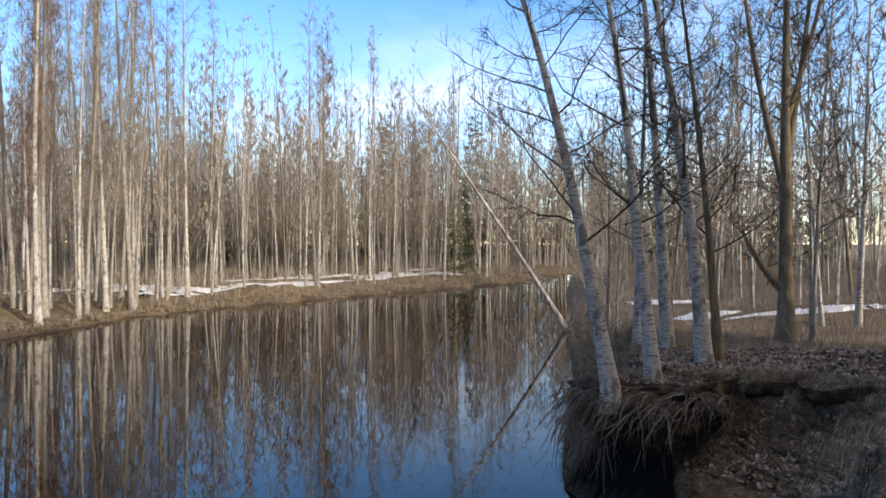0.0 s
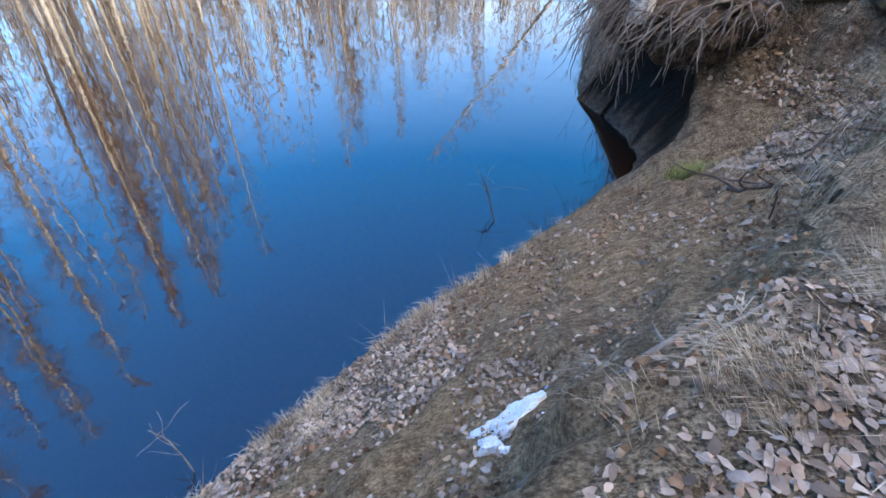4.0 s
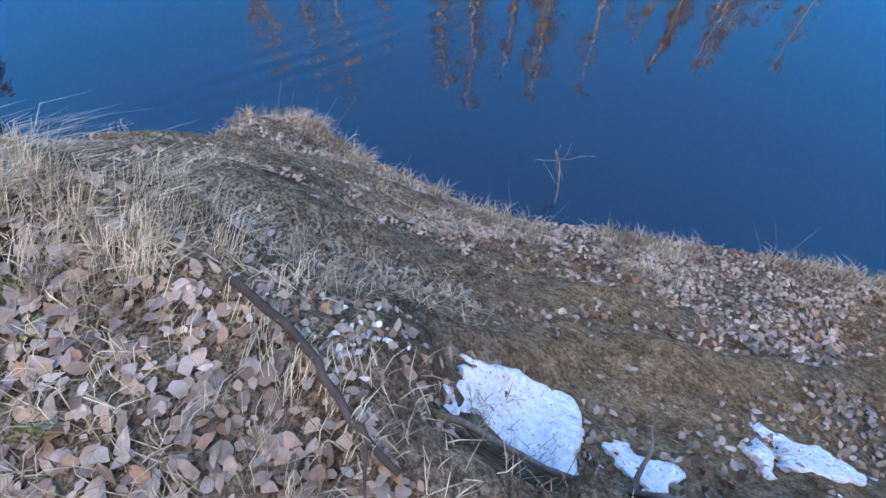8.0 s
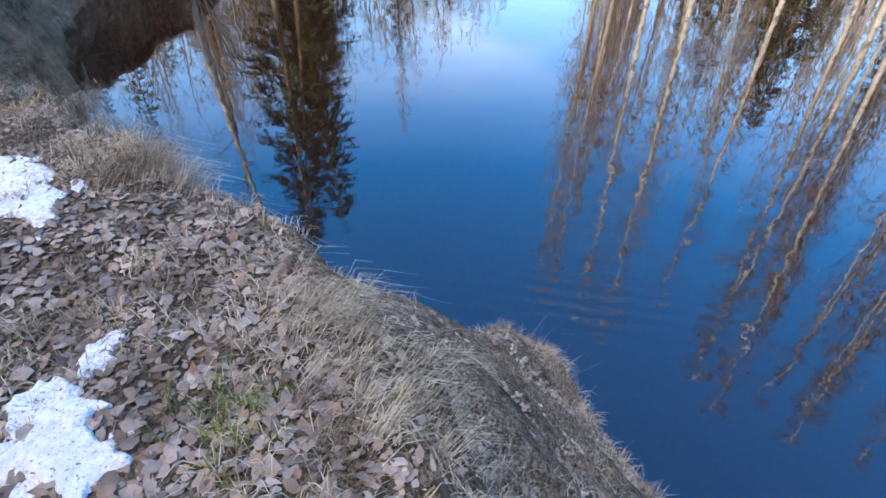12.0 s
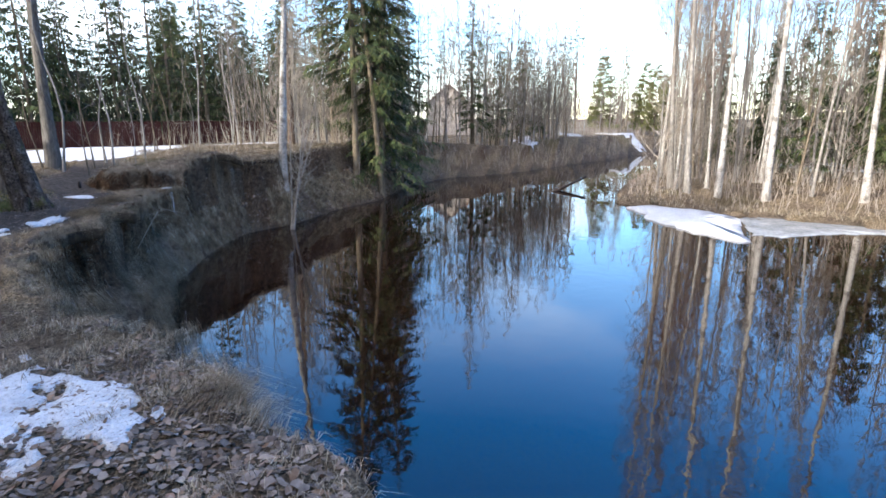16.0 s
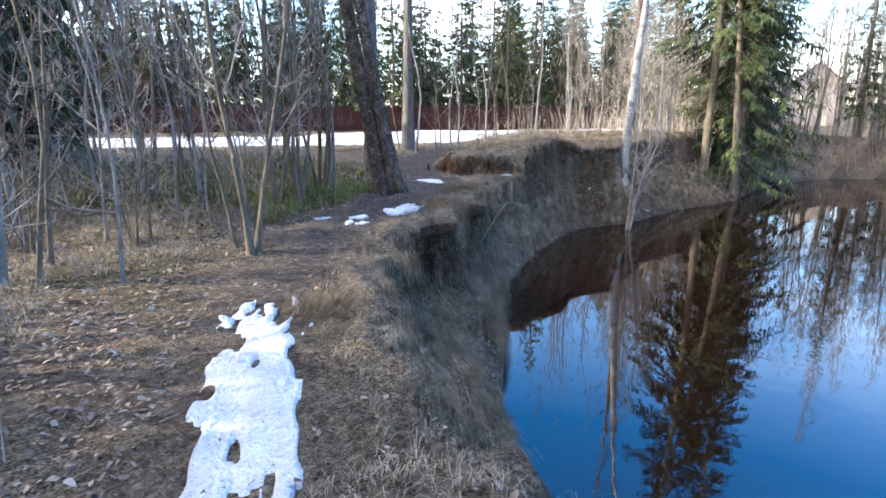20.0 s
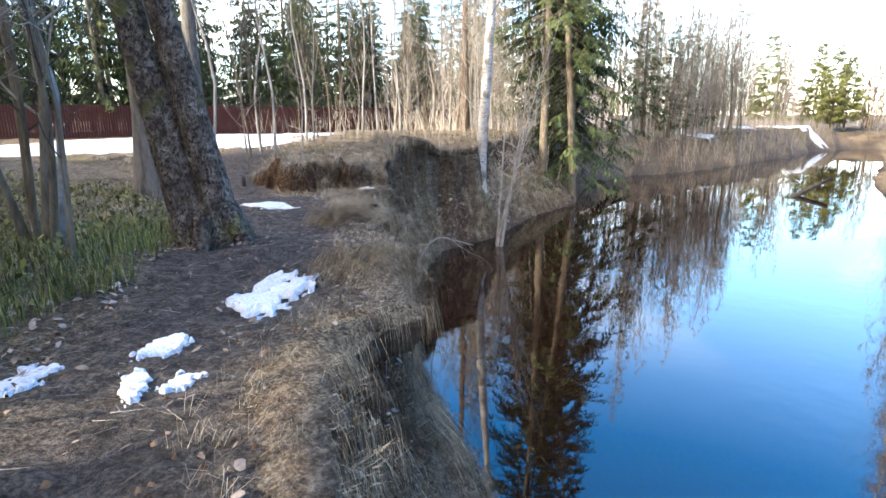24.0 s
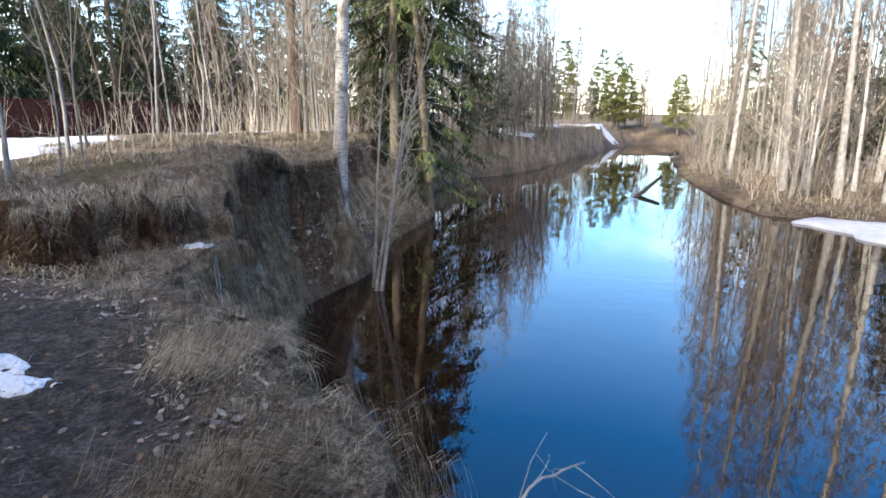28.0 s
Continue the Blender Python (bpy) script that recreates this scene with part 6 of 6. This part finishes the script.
grass_curtain("hanging_grass", "matted dry grass hanging over the red-brown scarp", p + inward * 0.08, z + 0.01, -inward, LG, 26, 0.26, GRASS, 0.0013, 0.1)

# grass hanging over the lip of the bank, and fringing the water
for count, mat, length, k in ((520, DULLGRASS, 0.42, 2), (380, GRASS, 0.34, 1), (120, PALEGRASS, 0.3, 0)):
    p = along(BANK_TOP[29:54], count, LG, 0.06)
    p = lip_shift(p[wobble(p, 0.5, k) > -0.25])
    w = river_way(p)
    z = ground_z(p - w * 0.3)[0]
    grass_curtain("hanging_grass", "long dry grass folded over the edge of the bank", p + w * LG.uniform(-0.05, 0.2, (len(p), 1)), z + 0.01, w, LG, 24, length, mat, 0.0009, 0.09)
    p = lip_shift(along(BANK_TOP[29:54], count, LG, 0.1))
    w = river_way(p)
    p = p - w * LG.uniform(0.0, 0.45, (len(p), 1))
    grass_cover("dry_grass", "short dry grass along the edge of the bank", np.c_[p, ground_z(p)[0]], LG, 0.13, mat, 1.1, 10, 0.0011, 0.4, w)
p = along(BANK_TOP[11:18], 700, LG, 0.13)
p = lip_shift(p)[::3]
z = ground_z(p - river_way(p) * 0.3)[0]
grass_curtain("hanging_grass", "dry grass along the rim of the slump", p + river_way(p) * 0.1, z + 0.01, river_way(p), LG, 22, 0.22, GRASS, 0.0013, 0.09)
shore = NEAR_SHORE[14:32]
p = along(shore, 900, LG, 0.1)
p = p[wobble(p, 0.45, 1) > -0.1]
p -= river_way(p) * 0.22
z = ground_z(p)[0]
ok = z > WATER_Z + 0.02
grass_cover("shore_grass", "dry grass fringe at the water's edge", np.c_[p, z][ok], LG, 0.16, GRASS, 1.0, 6, 0.0022, 0.45, river_way(p)[ok])
p = along(NEAR_SHORE[14:32], 110, LG, 0.08)
p = np.c_[p, np.maximum(ground_z(p)[0], WATER_Z - 0.05)]
tip = p + np.c_[0.6 * river_way(p[:, :2]) + LG.normal(size=(110, 2)) * 0.5, np.ones(110)] * LG.uniform(0.1, 0.42, (110, 1))
h = Heap()
spikes(h, p, tip, LG.uniform(0.0015, 0.004, 110))
tagged(new("dry_stalks", h.mesh("dry_stalks", DEBRIS)), "thin dry stalks and twigs at the water's edge", "stalks", kind="stuff")
for count, mat, label, box, wide in ((900, DULLGRASS, "matted grey-brown grass clumps on the steep river slope", (-12, -3, -13, -2.3), 0.0028), (600, GRASS, "straw-coloured grass clumps on the steep river slope", (-12, -3, -13, -2.3), 0.0026),
        (750, DULLGRASS, "matted brown grass clumps on the eroded bank", (-30, -12, -17.5, -10), 0.0045), (420, PALEGRASS, "pale grass clumps on the eroded bank", (-30, -12, -17.5, -10), 0.004)):
    hub = spots_near(LG, 22 * count, box, lambda p, r, s: s & (slope_share(p) < 0.86) & (slope_share(p) > 0.06) & (wobble(p, 0.8, 1) > -0.3))[:count, :2]
    pts = np.repeat(hub, 5, axis=0) + LG.normal(size=(5 * len(hub), 2)) * 0.06
    w = river_way(pts)
    lie = np.clip((ground_z(pts)[0] - ground_z(pts + 0.3 * w)[0]) / 0.3, 0.3, 2.5)
    for steep_only, out, fall in ((False, 0.26, 0.2), (True, 0.15, 0.36)):
        on = (lie > 1.1) == steep_only
        grass_curtain("slope_grass", label, pts[on], ground_z(pts[on])[0] + 0.03, w[on], LG, 9, fall, mat, 0.5 * wide, out)
for count, mat in ((700, GRASS), (500, DULLGRASS)):
    hub = spots_near(LG, 8 * count, (-32, -13.5, -22, -14.5), lambda p, r, s: ~s & (wobble(p, 0.9, 2) > -0.2) & (polyline_distance(p, PATH) > 0.9))[:count, :2]
    pts = np.repeat(hub, 4, axis=0) + LG.normal(size=(4 * len(hub), 2)) * 0.07
    grass_cover("dry_grass", "flattened dry grass on the mound", np.c_[pts, ground_z(pts)[0]], LG, 0.22, mat, 1.3, 8, 0.004)
pts = spots_near(LG, 9000, (1.2, 9, 9.8, 32), lambda p, r, s: s & off_hollow(p))
grass_cover("slope_grass", "matted brown grass on the downstream slope", pts, LG, 0.28, DULLGRASS, 0.8, 7, 0.004, 0.8, river_way(pts[:, :2]))
pts = spots_near(LG, 26000, (-26, -3, -17, -2.5), lambda p, r, s: s & (slope_share(p) < 0.72))
leaf_litter("leaf_litter", "grey-brown leaves caught on the steep river slope", pts, LG, 0.05)
pts = spots_near(LG, 4500, (-6.9, -4.9, -8.8, -6.3), lambda p, r, s: s & (slope_share(p) < 0.8) & (slope_share(p) > 0.35) & (wobble(p, 0.5, 2) > -0.3))
leaf_litter("frosted_litter", "frosted grey leaves and stalks on the shaded slope", pts, LG, 0.05, FROST, 0.012, 0.6)
pts = spots_near(LG, 26000, (-40, -16, -17.5, -12.5), lambda p, r, s: s & (wobble(p, 0.9, 2) > -0.3))
leaf_litter("leaf_litter", "pale and brown leaves on the slope below the birch", pts[:9000], LG, 0.085, tilt=0.6)
p = along(FAR_SHORE[4:18], 2200, LG, 0.9)
z, rv, sl, fr = ground_z(p)
grass_cover("far_grass", "pale dry grass on the low far bank", np.c_[p, z][~rv], LG, 0.4, GRASS, 0.9, 8, 0.012)
# large pale tufts
for x, y, k, h, mat in [(-1.25, 0.05, 24, 0.16, PALEGRASS), (-1.0, 0.35, 20, 0.16, PALEGRASS), (-0.85, 0.5, 10, 0.13, PALEGRASS), (-0.25, 0.62, 10, 0.12, PALEGRASS), (1.2, 1.9, 25, 0.18, GRASS), (-3.75, 1.0, 26, 0.1, GRASS), (2.0, 2.5, 30, 0.2, GRASS), (-2.2, -1.3, 60, 0.2, GRASS),
        (-3.7, -5.9, 70, 0.22, DULLGRASS), (-10.0, -11.3, 90, 0.26, DULLGRASS), (-8.0, -9.6, 70, 0.22, DULLGRASS), (-11.2, -12.0, 90, 0.26, GRASS)]:
    p = np.c_[x + LG.normal(size=2 * k) * 0.15, y + LG.normal(size=2 * k) * 0.15]
    lay = river_way(p) + LG.normal(size=p.shape) * 0.25
    grass_cover("grass_tuft", "large tuft of long bleached grass" if mat is PALEGRASS else "large tuft of dry grass at the edge of the bank", np.c_[p, ground_z(p)[0]], LG, 1.1 * h, mat, 0.7, 12, 0.0011, 0.95, lay)
# moss, shrubs and green grass round the old tree
hub = spots_near(LG, 1150, (-13.5, -1.5, -21, -9.5), lambda p, r, s: (np.linalg.norm((p - (-7.4, -14.6)) / (5.2, 5.2), axis=1) < 1 + 0.25 * wobble(p, 0.8)) & (polyline_distance(p, PATH) > 1.0) & (polyline_distance(p, BANK_TOP) > 2.3))
pts = np.repeat(hub[:, :2], 42, axis=0) + LG.normal(size=(42 * len(hub), 2)) * 0.19
pts = np.c_[pts, ground_z(pts)[0] + np.abs(LG.normal(size=len(pts))) * 0.09]
leaf_litter("berry_shrubs", "low green berry shrubs under the trees", pts, LG, 0.034, SHRUB, 0.01, 0.9)
grass_cover("berry_stems", "thin stems of the berry shrubs", pts[::24] - (0, 0, 0.05), LG, 0.18, SHRUB, 1.2, 5, 0.002)
pts = spots_near(LG, 1500, (-9, -5, -13, -9.8), lambda p, r, s: (polyline_distance(p, PATH) > 0.75) & (polyline_distance(p, BANK_TOP) > 1.7))
grass_cover("green_grass", "fresh green grass at the foot of the old tree", pts, LG, 0.24, GREEN, 0.6, 7, 0.0025)


# ---- roots, sticks ----
def wander(rng, start, way, length, k=7, swing=0.3, sag=0.0):
    p, w, out = np.array(start, float), unit(np.array(way, float)), []
    for n in range(k):
        out.append(p.copy())
        w = unit(w + rng.normal(size=3) * swing + np.array([0, 0, -sag]))
        p = p + w * length / (k - 1)
    return np.array(out)


rg = np.random.default_rng(31)
roots = thing("root_mass", "tangle of exposed grey roots hanging over the undercut bank", "roots", (2.75, 9.0, -0.98))
core = bmesh.new()
bmesh.ops.create_icosphere(core, subdivisions=5, radius=1.0)
for v in core.verts:
    q = v.co.copy()
    r = 1 + 0.3 * noise.noise(q * 1.7) + 0.2 * noise.noise(q * 4.5) + 0.1 * noise.noise(q * 11)
    v.co = Vector((q.x * 1.1 * r, q.y * 0.85 * r, (0.3 * min(q.z * 1.6, 1) if q.z > 0 else q.z * 0.62) * r))
core_me = bpy.data.meshes.new("sod_block")
core.to_mesh(core_me)
core.free()
core_me.materials.append(SOD)
core_me.polygons.foreach_set("use_smooth", [True] * len(core_me.polygons))
sod = part("sod_block", core_me, roots, "dark torn sod")
for n in range(300):
    u = rg.random()
    start = (-1.15 + 2.1 * u ** 1.3 + 0.1 * rg.normal(), -0.55 - 0.35 * math.sin(3.1 * u) + 0.12 * rg.normal(), 0.3 - 0.3 * abs(rg.normal()) * 0.6)
    way = (-0.85 + 0.3 * rg.normal() + 0.4 * u, -0.4 + 0.25 * rg.normal(), -0.1 + 0.25 * rg.normal())
    L = rg.uniform(0.35, 0.95) * (1.15 - 0.4 * u)
    if n % 3 == 0:
        start = (-0.95 + 0.2 * rg.normal(), rg.uniform(-0.75, 0.9), 0.1 + 0.14 * rg.normal())
        way = (-0.35 + 0.2 * rg.normal(), -0.3 + 0.25 * rg.normal(), -0.65 + 0.2 * rg.normal())
        L = rg.uniform(0.6, 1.3)
    h = Heap()
    r0 = rg.choice([0.005, 0.008, 0.013, 0.022], p=[0.42, 0.36, 0.16, 0.06])
    h.tube(wander(rg, start, way, L, 8, 0.16, 0.2), np.linspace(r0, r0 * 0.35, 8), 5)
    part("root", h.mesh("root", ROOT, True), roots)
pts = np.c_[rg.uniform(1.9, 4.0, 900), rg.uniform(8.3, 10.1, 900), np.full(900, -0.66)]
pts = pts[np.linalg.norm((pts[:, :2] - (2.85, 9.05)) / (0.75, 0.6), axis=1) < 1]
leaf_litter("leaf_litter", "brown leaves on the root-bound sod", pts, rg, 0.06)
grass_cover("dry_grass", "dry grass on the root-bound sod", pts[::3], rg, 0.14, GRASS, 0.9, 5, 0.0015)


def branch(name, label, path, r0, r1, seed, twigs=0, mat=STICK, category="branch", lift=0.02, reach=0.4):
    rg = np.random.default_rng(seed)
    path = np.asarray(path, float)
    t = np.linspace(0, 1, len(path))
    fine_t = np.linspace(0, 1, 4 * len(path))
    pts = np.stack([np.interp(fine_t, t, path[:, k]) for k in range(3)], 1)
    pts[1:-1] = (pts[:-2] + pts[1:-1] * 2 + pts[2:]) / 4
    pts += rg.normal(size=pts.shape) * r0 * 0.35
    top = thing(name, label, category, tuple(path[0]))
    h = Heap()
    h.tube(pts - path[0], np.linspace(r0, r1, len(pts)), 7, True, 0.06, rg)
    part("stem", h.mesh("stem", mat, True), top)
    for n in range(twigs):
        k = int(rg.integers(len(pts) // 4, len(pts) - 1))
        along_way = unit(pts[min(k + 1, len(pts) - 1)] - pts[k - 1])
        w = unit(along_way * 0.6 + rg.normal(size=3) * (0.8, 0.8, 0.35))
        h = Heap()
        h.tube(wander(rg, pts[k] - path[0], w, reach * rg.uniform(0.5, 1.2), 6, 0.2), np.linspace(r1 * 0.8, r1 * 0.25, 6), 5)
        part("twig", h.mesh("twig", mat, True), top)


def on_ground(x, y, up=0.03):
    return (x, y, floor_at(x, y) + up)


branch("dead_branch", "dark dead branch lying along the edge of the slope", [on_ground(-0.7, 0.55, 0.06), on_ground(-0.48, 0.68, 0.06), on_ground(-0.22, 0.74, 0.06), on_ground(-0.05, 0.8, 0.05)], 0.014, 0.01, 1, 1, DARKTWIG, reach=0.12)
branch("dead_branch", "grey dead branch lying across the slope", [on_ground(-0.2, 0.95), on_ground(0.1, 1.3), on_ground(0.4, 1.75), on_ground(0.75, 2.1), on_ground(1.15, 2.35)], 0.011, 0.016, 2, 3, ROOT)
branch("fallen_branch", "forked grey fallen branch hanging from the rim over the sand", [(3.2, 4.75, -0.45), (2.62, 3.95, -0.5), (2.08, 3.88, -0.58), (1.73, 3.86, -0.64)], 0.032, 0.014, 3, 10, DARKTWIG, reach=0.5)
branch("fallen_branch", "grey branch propped against the sandy slump", [(2.7, 4.0, -0.52), (2.26, 3.47, -0.6), (1.88, 3.15, -0.64)], 0.024, 0.012, 4, 6, DARKTWIG, reach=0.4)
branch("fallen_branch", "curved dead branch beside the sandy slump", [(3.04, 4.51, -0.5), (2.6, 4.55, -0.52), (2.32, 4.25, -0.6)], 0.018, 0.008, 9, 4, DARKTWIG, reach=0.35)
branch("dead_twig", "pale dead twig on the leaf-covered edge", [on_ground(1.35, 2.35), on_ground(1.15, 2.25, 0.05), on_ground(0.95, 2.05)], 0.009, 0.005, 10, 2, STICK, reach=0.15)
for x, y, k, hgt in [(2.5, 6.6, 60, 0.2), (0.2, 0.2, 25, 0.08), (-0.75, -0.1, 30, 0.08)]:
    p = np.c_[x + LG.normal(size=k) * 0.12, y + LG.normal(size=k) * 0.12]
    grass_cover("green_tuft", "small tuft of fresh green moss and grass", np.c_[p, ground_z(p)[0]], LG, hgt, GREEN, 0.7, 10, 0.0025)
branch("bare_twigs", "thin bare twigs sticking out over the water", [on_ground(-2.1, 3.0, 0), (-2.3, 3.1, WATER_Z + 0.35), (-2.45, 3.1, WATER_Z + 0.5)], 0.008, 0.004, 5, 6, STICK, reach=0.35)
branch("drowned_twigs", "dark twigs standing in the water below the bank", [(0.3, 6.9, WATER_Z - 0.05), (0.2, 7.1, WATER_Z + 0.3), (0.1, 7.3, WATER_Z + 0.5)], 0.012, 0.006, 6, 8, DARKTWIG, reach=0.5)
branch("bare_twigs", "bare twigs hanging over the bank", [on_ground(-10.1, -10.6, 0), (-10.5, -10.2, -0.6), (-11.0, -9.9, -0.8)], 0.01, 0.004, 7, 9, PALETWIG, reach=0.6)
stump = Heap()
stump.tube([(0, 0, -0.1), (0.02, 0, 0.12), (0.03, 0.01, 0.22)], [0.05, 0.042, 0.035], 8, True, 0.1, np.random.default_rng(4))
s = new("stump", stump.mesh("stump", DARKTWIG, True))
s.location = rooted(-13.6, -16.6)
tagged(s, "small dark stump beside the path", "stump")


# twigs, stalks and crumbs lying on the ground
def twig_litter(label, count, box, keep, length, r):
    p = spots_near(LG, count, box, keep)
    k = len(p)
    a, ln = LG.uniform(0, 6.3, k), length * LG.uniform(0.3, 1.3, k)
    e = p[:, :2] + np.c_[np.cos(a), np.sin(a)] * ln[:, None]
    end = np.c_[e, ground_z(e)[0] + 0.01 + 0.02 * LG.random(k)]
    h = Heap()
    spikes(h, p + (0, 0, 0.008), end, LG.uniform(0.4, 1.3, k) * r)
    tagged(new("twig_litter", h.mesh("twig_litter", DEBRIS)), label, "twigs", kind="stuff")


twig_litter("small dry twigs and stalks among the leaves", 14000, (-4.4, 3, -2.8, 6), lambda p, r, s: np.ones(len(p), bool), 0.09, 0.0018)
twig_litter("twigs and pine needles trodden into the path", 15000, (-13.5, 0.5, -15, -3), lambda p, r, s: ~s, 0.12, 0.0022)
twig_litter("broken stalks caught on the steep slope", 2600, (-24, -3, -17, -2.3), lambda p, r, s: s, 0.35, 0.005)


def crumbs(label, count, box, keep, size):
    p = spots_near(LG, count, box, keep)
    k = len(p)
    o = np.array([(1, 0, 0), (0, 1, 0), (-1, 0, 0), (0, -1, 0), (0, 0, 0.9)])
    sz = size * LG.uniform(0.3, 1.4, k) ** 1.5
    v = p[:, None] + o[None] * LG.uniform(0.6, 1.3, (k, 5, 3)) * sz[:, None, None] - (0, 0, 0.004)
    f = (np.array([(0, 1, 4), (1, 2, 4), (2, 3, 4), (3, 0, 4)])[None] + 5 * np.arange(k)[:, None, None]).reshape(-1, 3)
    h = RawHeap()
    h.add_raw(v.reshape(-1, 3), f.ravel(), np.full(len(f), 3))
    tagged(new("soil_crumbs", h.build("soil_crumbs", CRUMB)), label, "soil", kind="stuff")


CRUMB = islands("soil_crumb", [(0.0, (0.06, 0.036, 0.022)), (0.6, (0.16, 0.1, 0.06)), (1.0, (0.3, 0.22, 0.15))], 0.95, 0.1, 40.0)
crumbs("crumbs of brown earth on the bare slope", 16000, (-3, 3.6, 0.6, 7), lambda p, r, s: s & ((sand_d(p) < 1.2) | (soil_d(p) < 1.2)), 0.016)
crumbs("clods on the trodden path", 9000, (-13, 0, -15, -4), lambda p, r, s: ~s & (polyline_distance(p, PATH) < 1.0), 0.014)
# a clod of earth fallen into the water
clod = bmesh.new()
bmesh.ops.create_icosphere(clod, subdivisions=4, radius=0.16)
for v in clod.verts:
    v.co *= 1 + 0.35 * noise.noise(v.co * 9) + 0.15 * noise.noise(v.co * 24)
clod_me = bpy.data.meshes.new("clod")
clod.to_mesh(clod_me)
clod.free()
clod_me.materials.append(SOD)
c = new("clod", clod_me)
c.location = (-4.15, -0.15, WATER_Z + 0.02)
tagged(c, "dark clod of earth lying in the shallow water", "clod")
# hoar-frosted moss by the dead branch
for x, y, k in [(-0.64, 0.6, 22), (-0.44, 0.82, 45)]:
    p = np.c_[x + LG.normal(size=k) * 0.05, y + LG.normal(size=k) * 0.06]
    leaf_litter("frosted_moss", "pale frosted moss beside the dead branch", np.c_[p, ground_z(p)[0]], LG, 0.018, FROST, 0.008, 0.5)
pts_keep = lambda p, r, s: s & (slope_share(p) > 0.62)
crumbs("clods of earth on the torn bank face", 9000, (-24, -3, -17, -2.5), pts_keep, 0.035)
crumbs("clods of earth below the rim of the slump", 7000, (2, 6.5, 3, 10), pts_keep, 0.03)
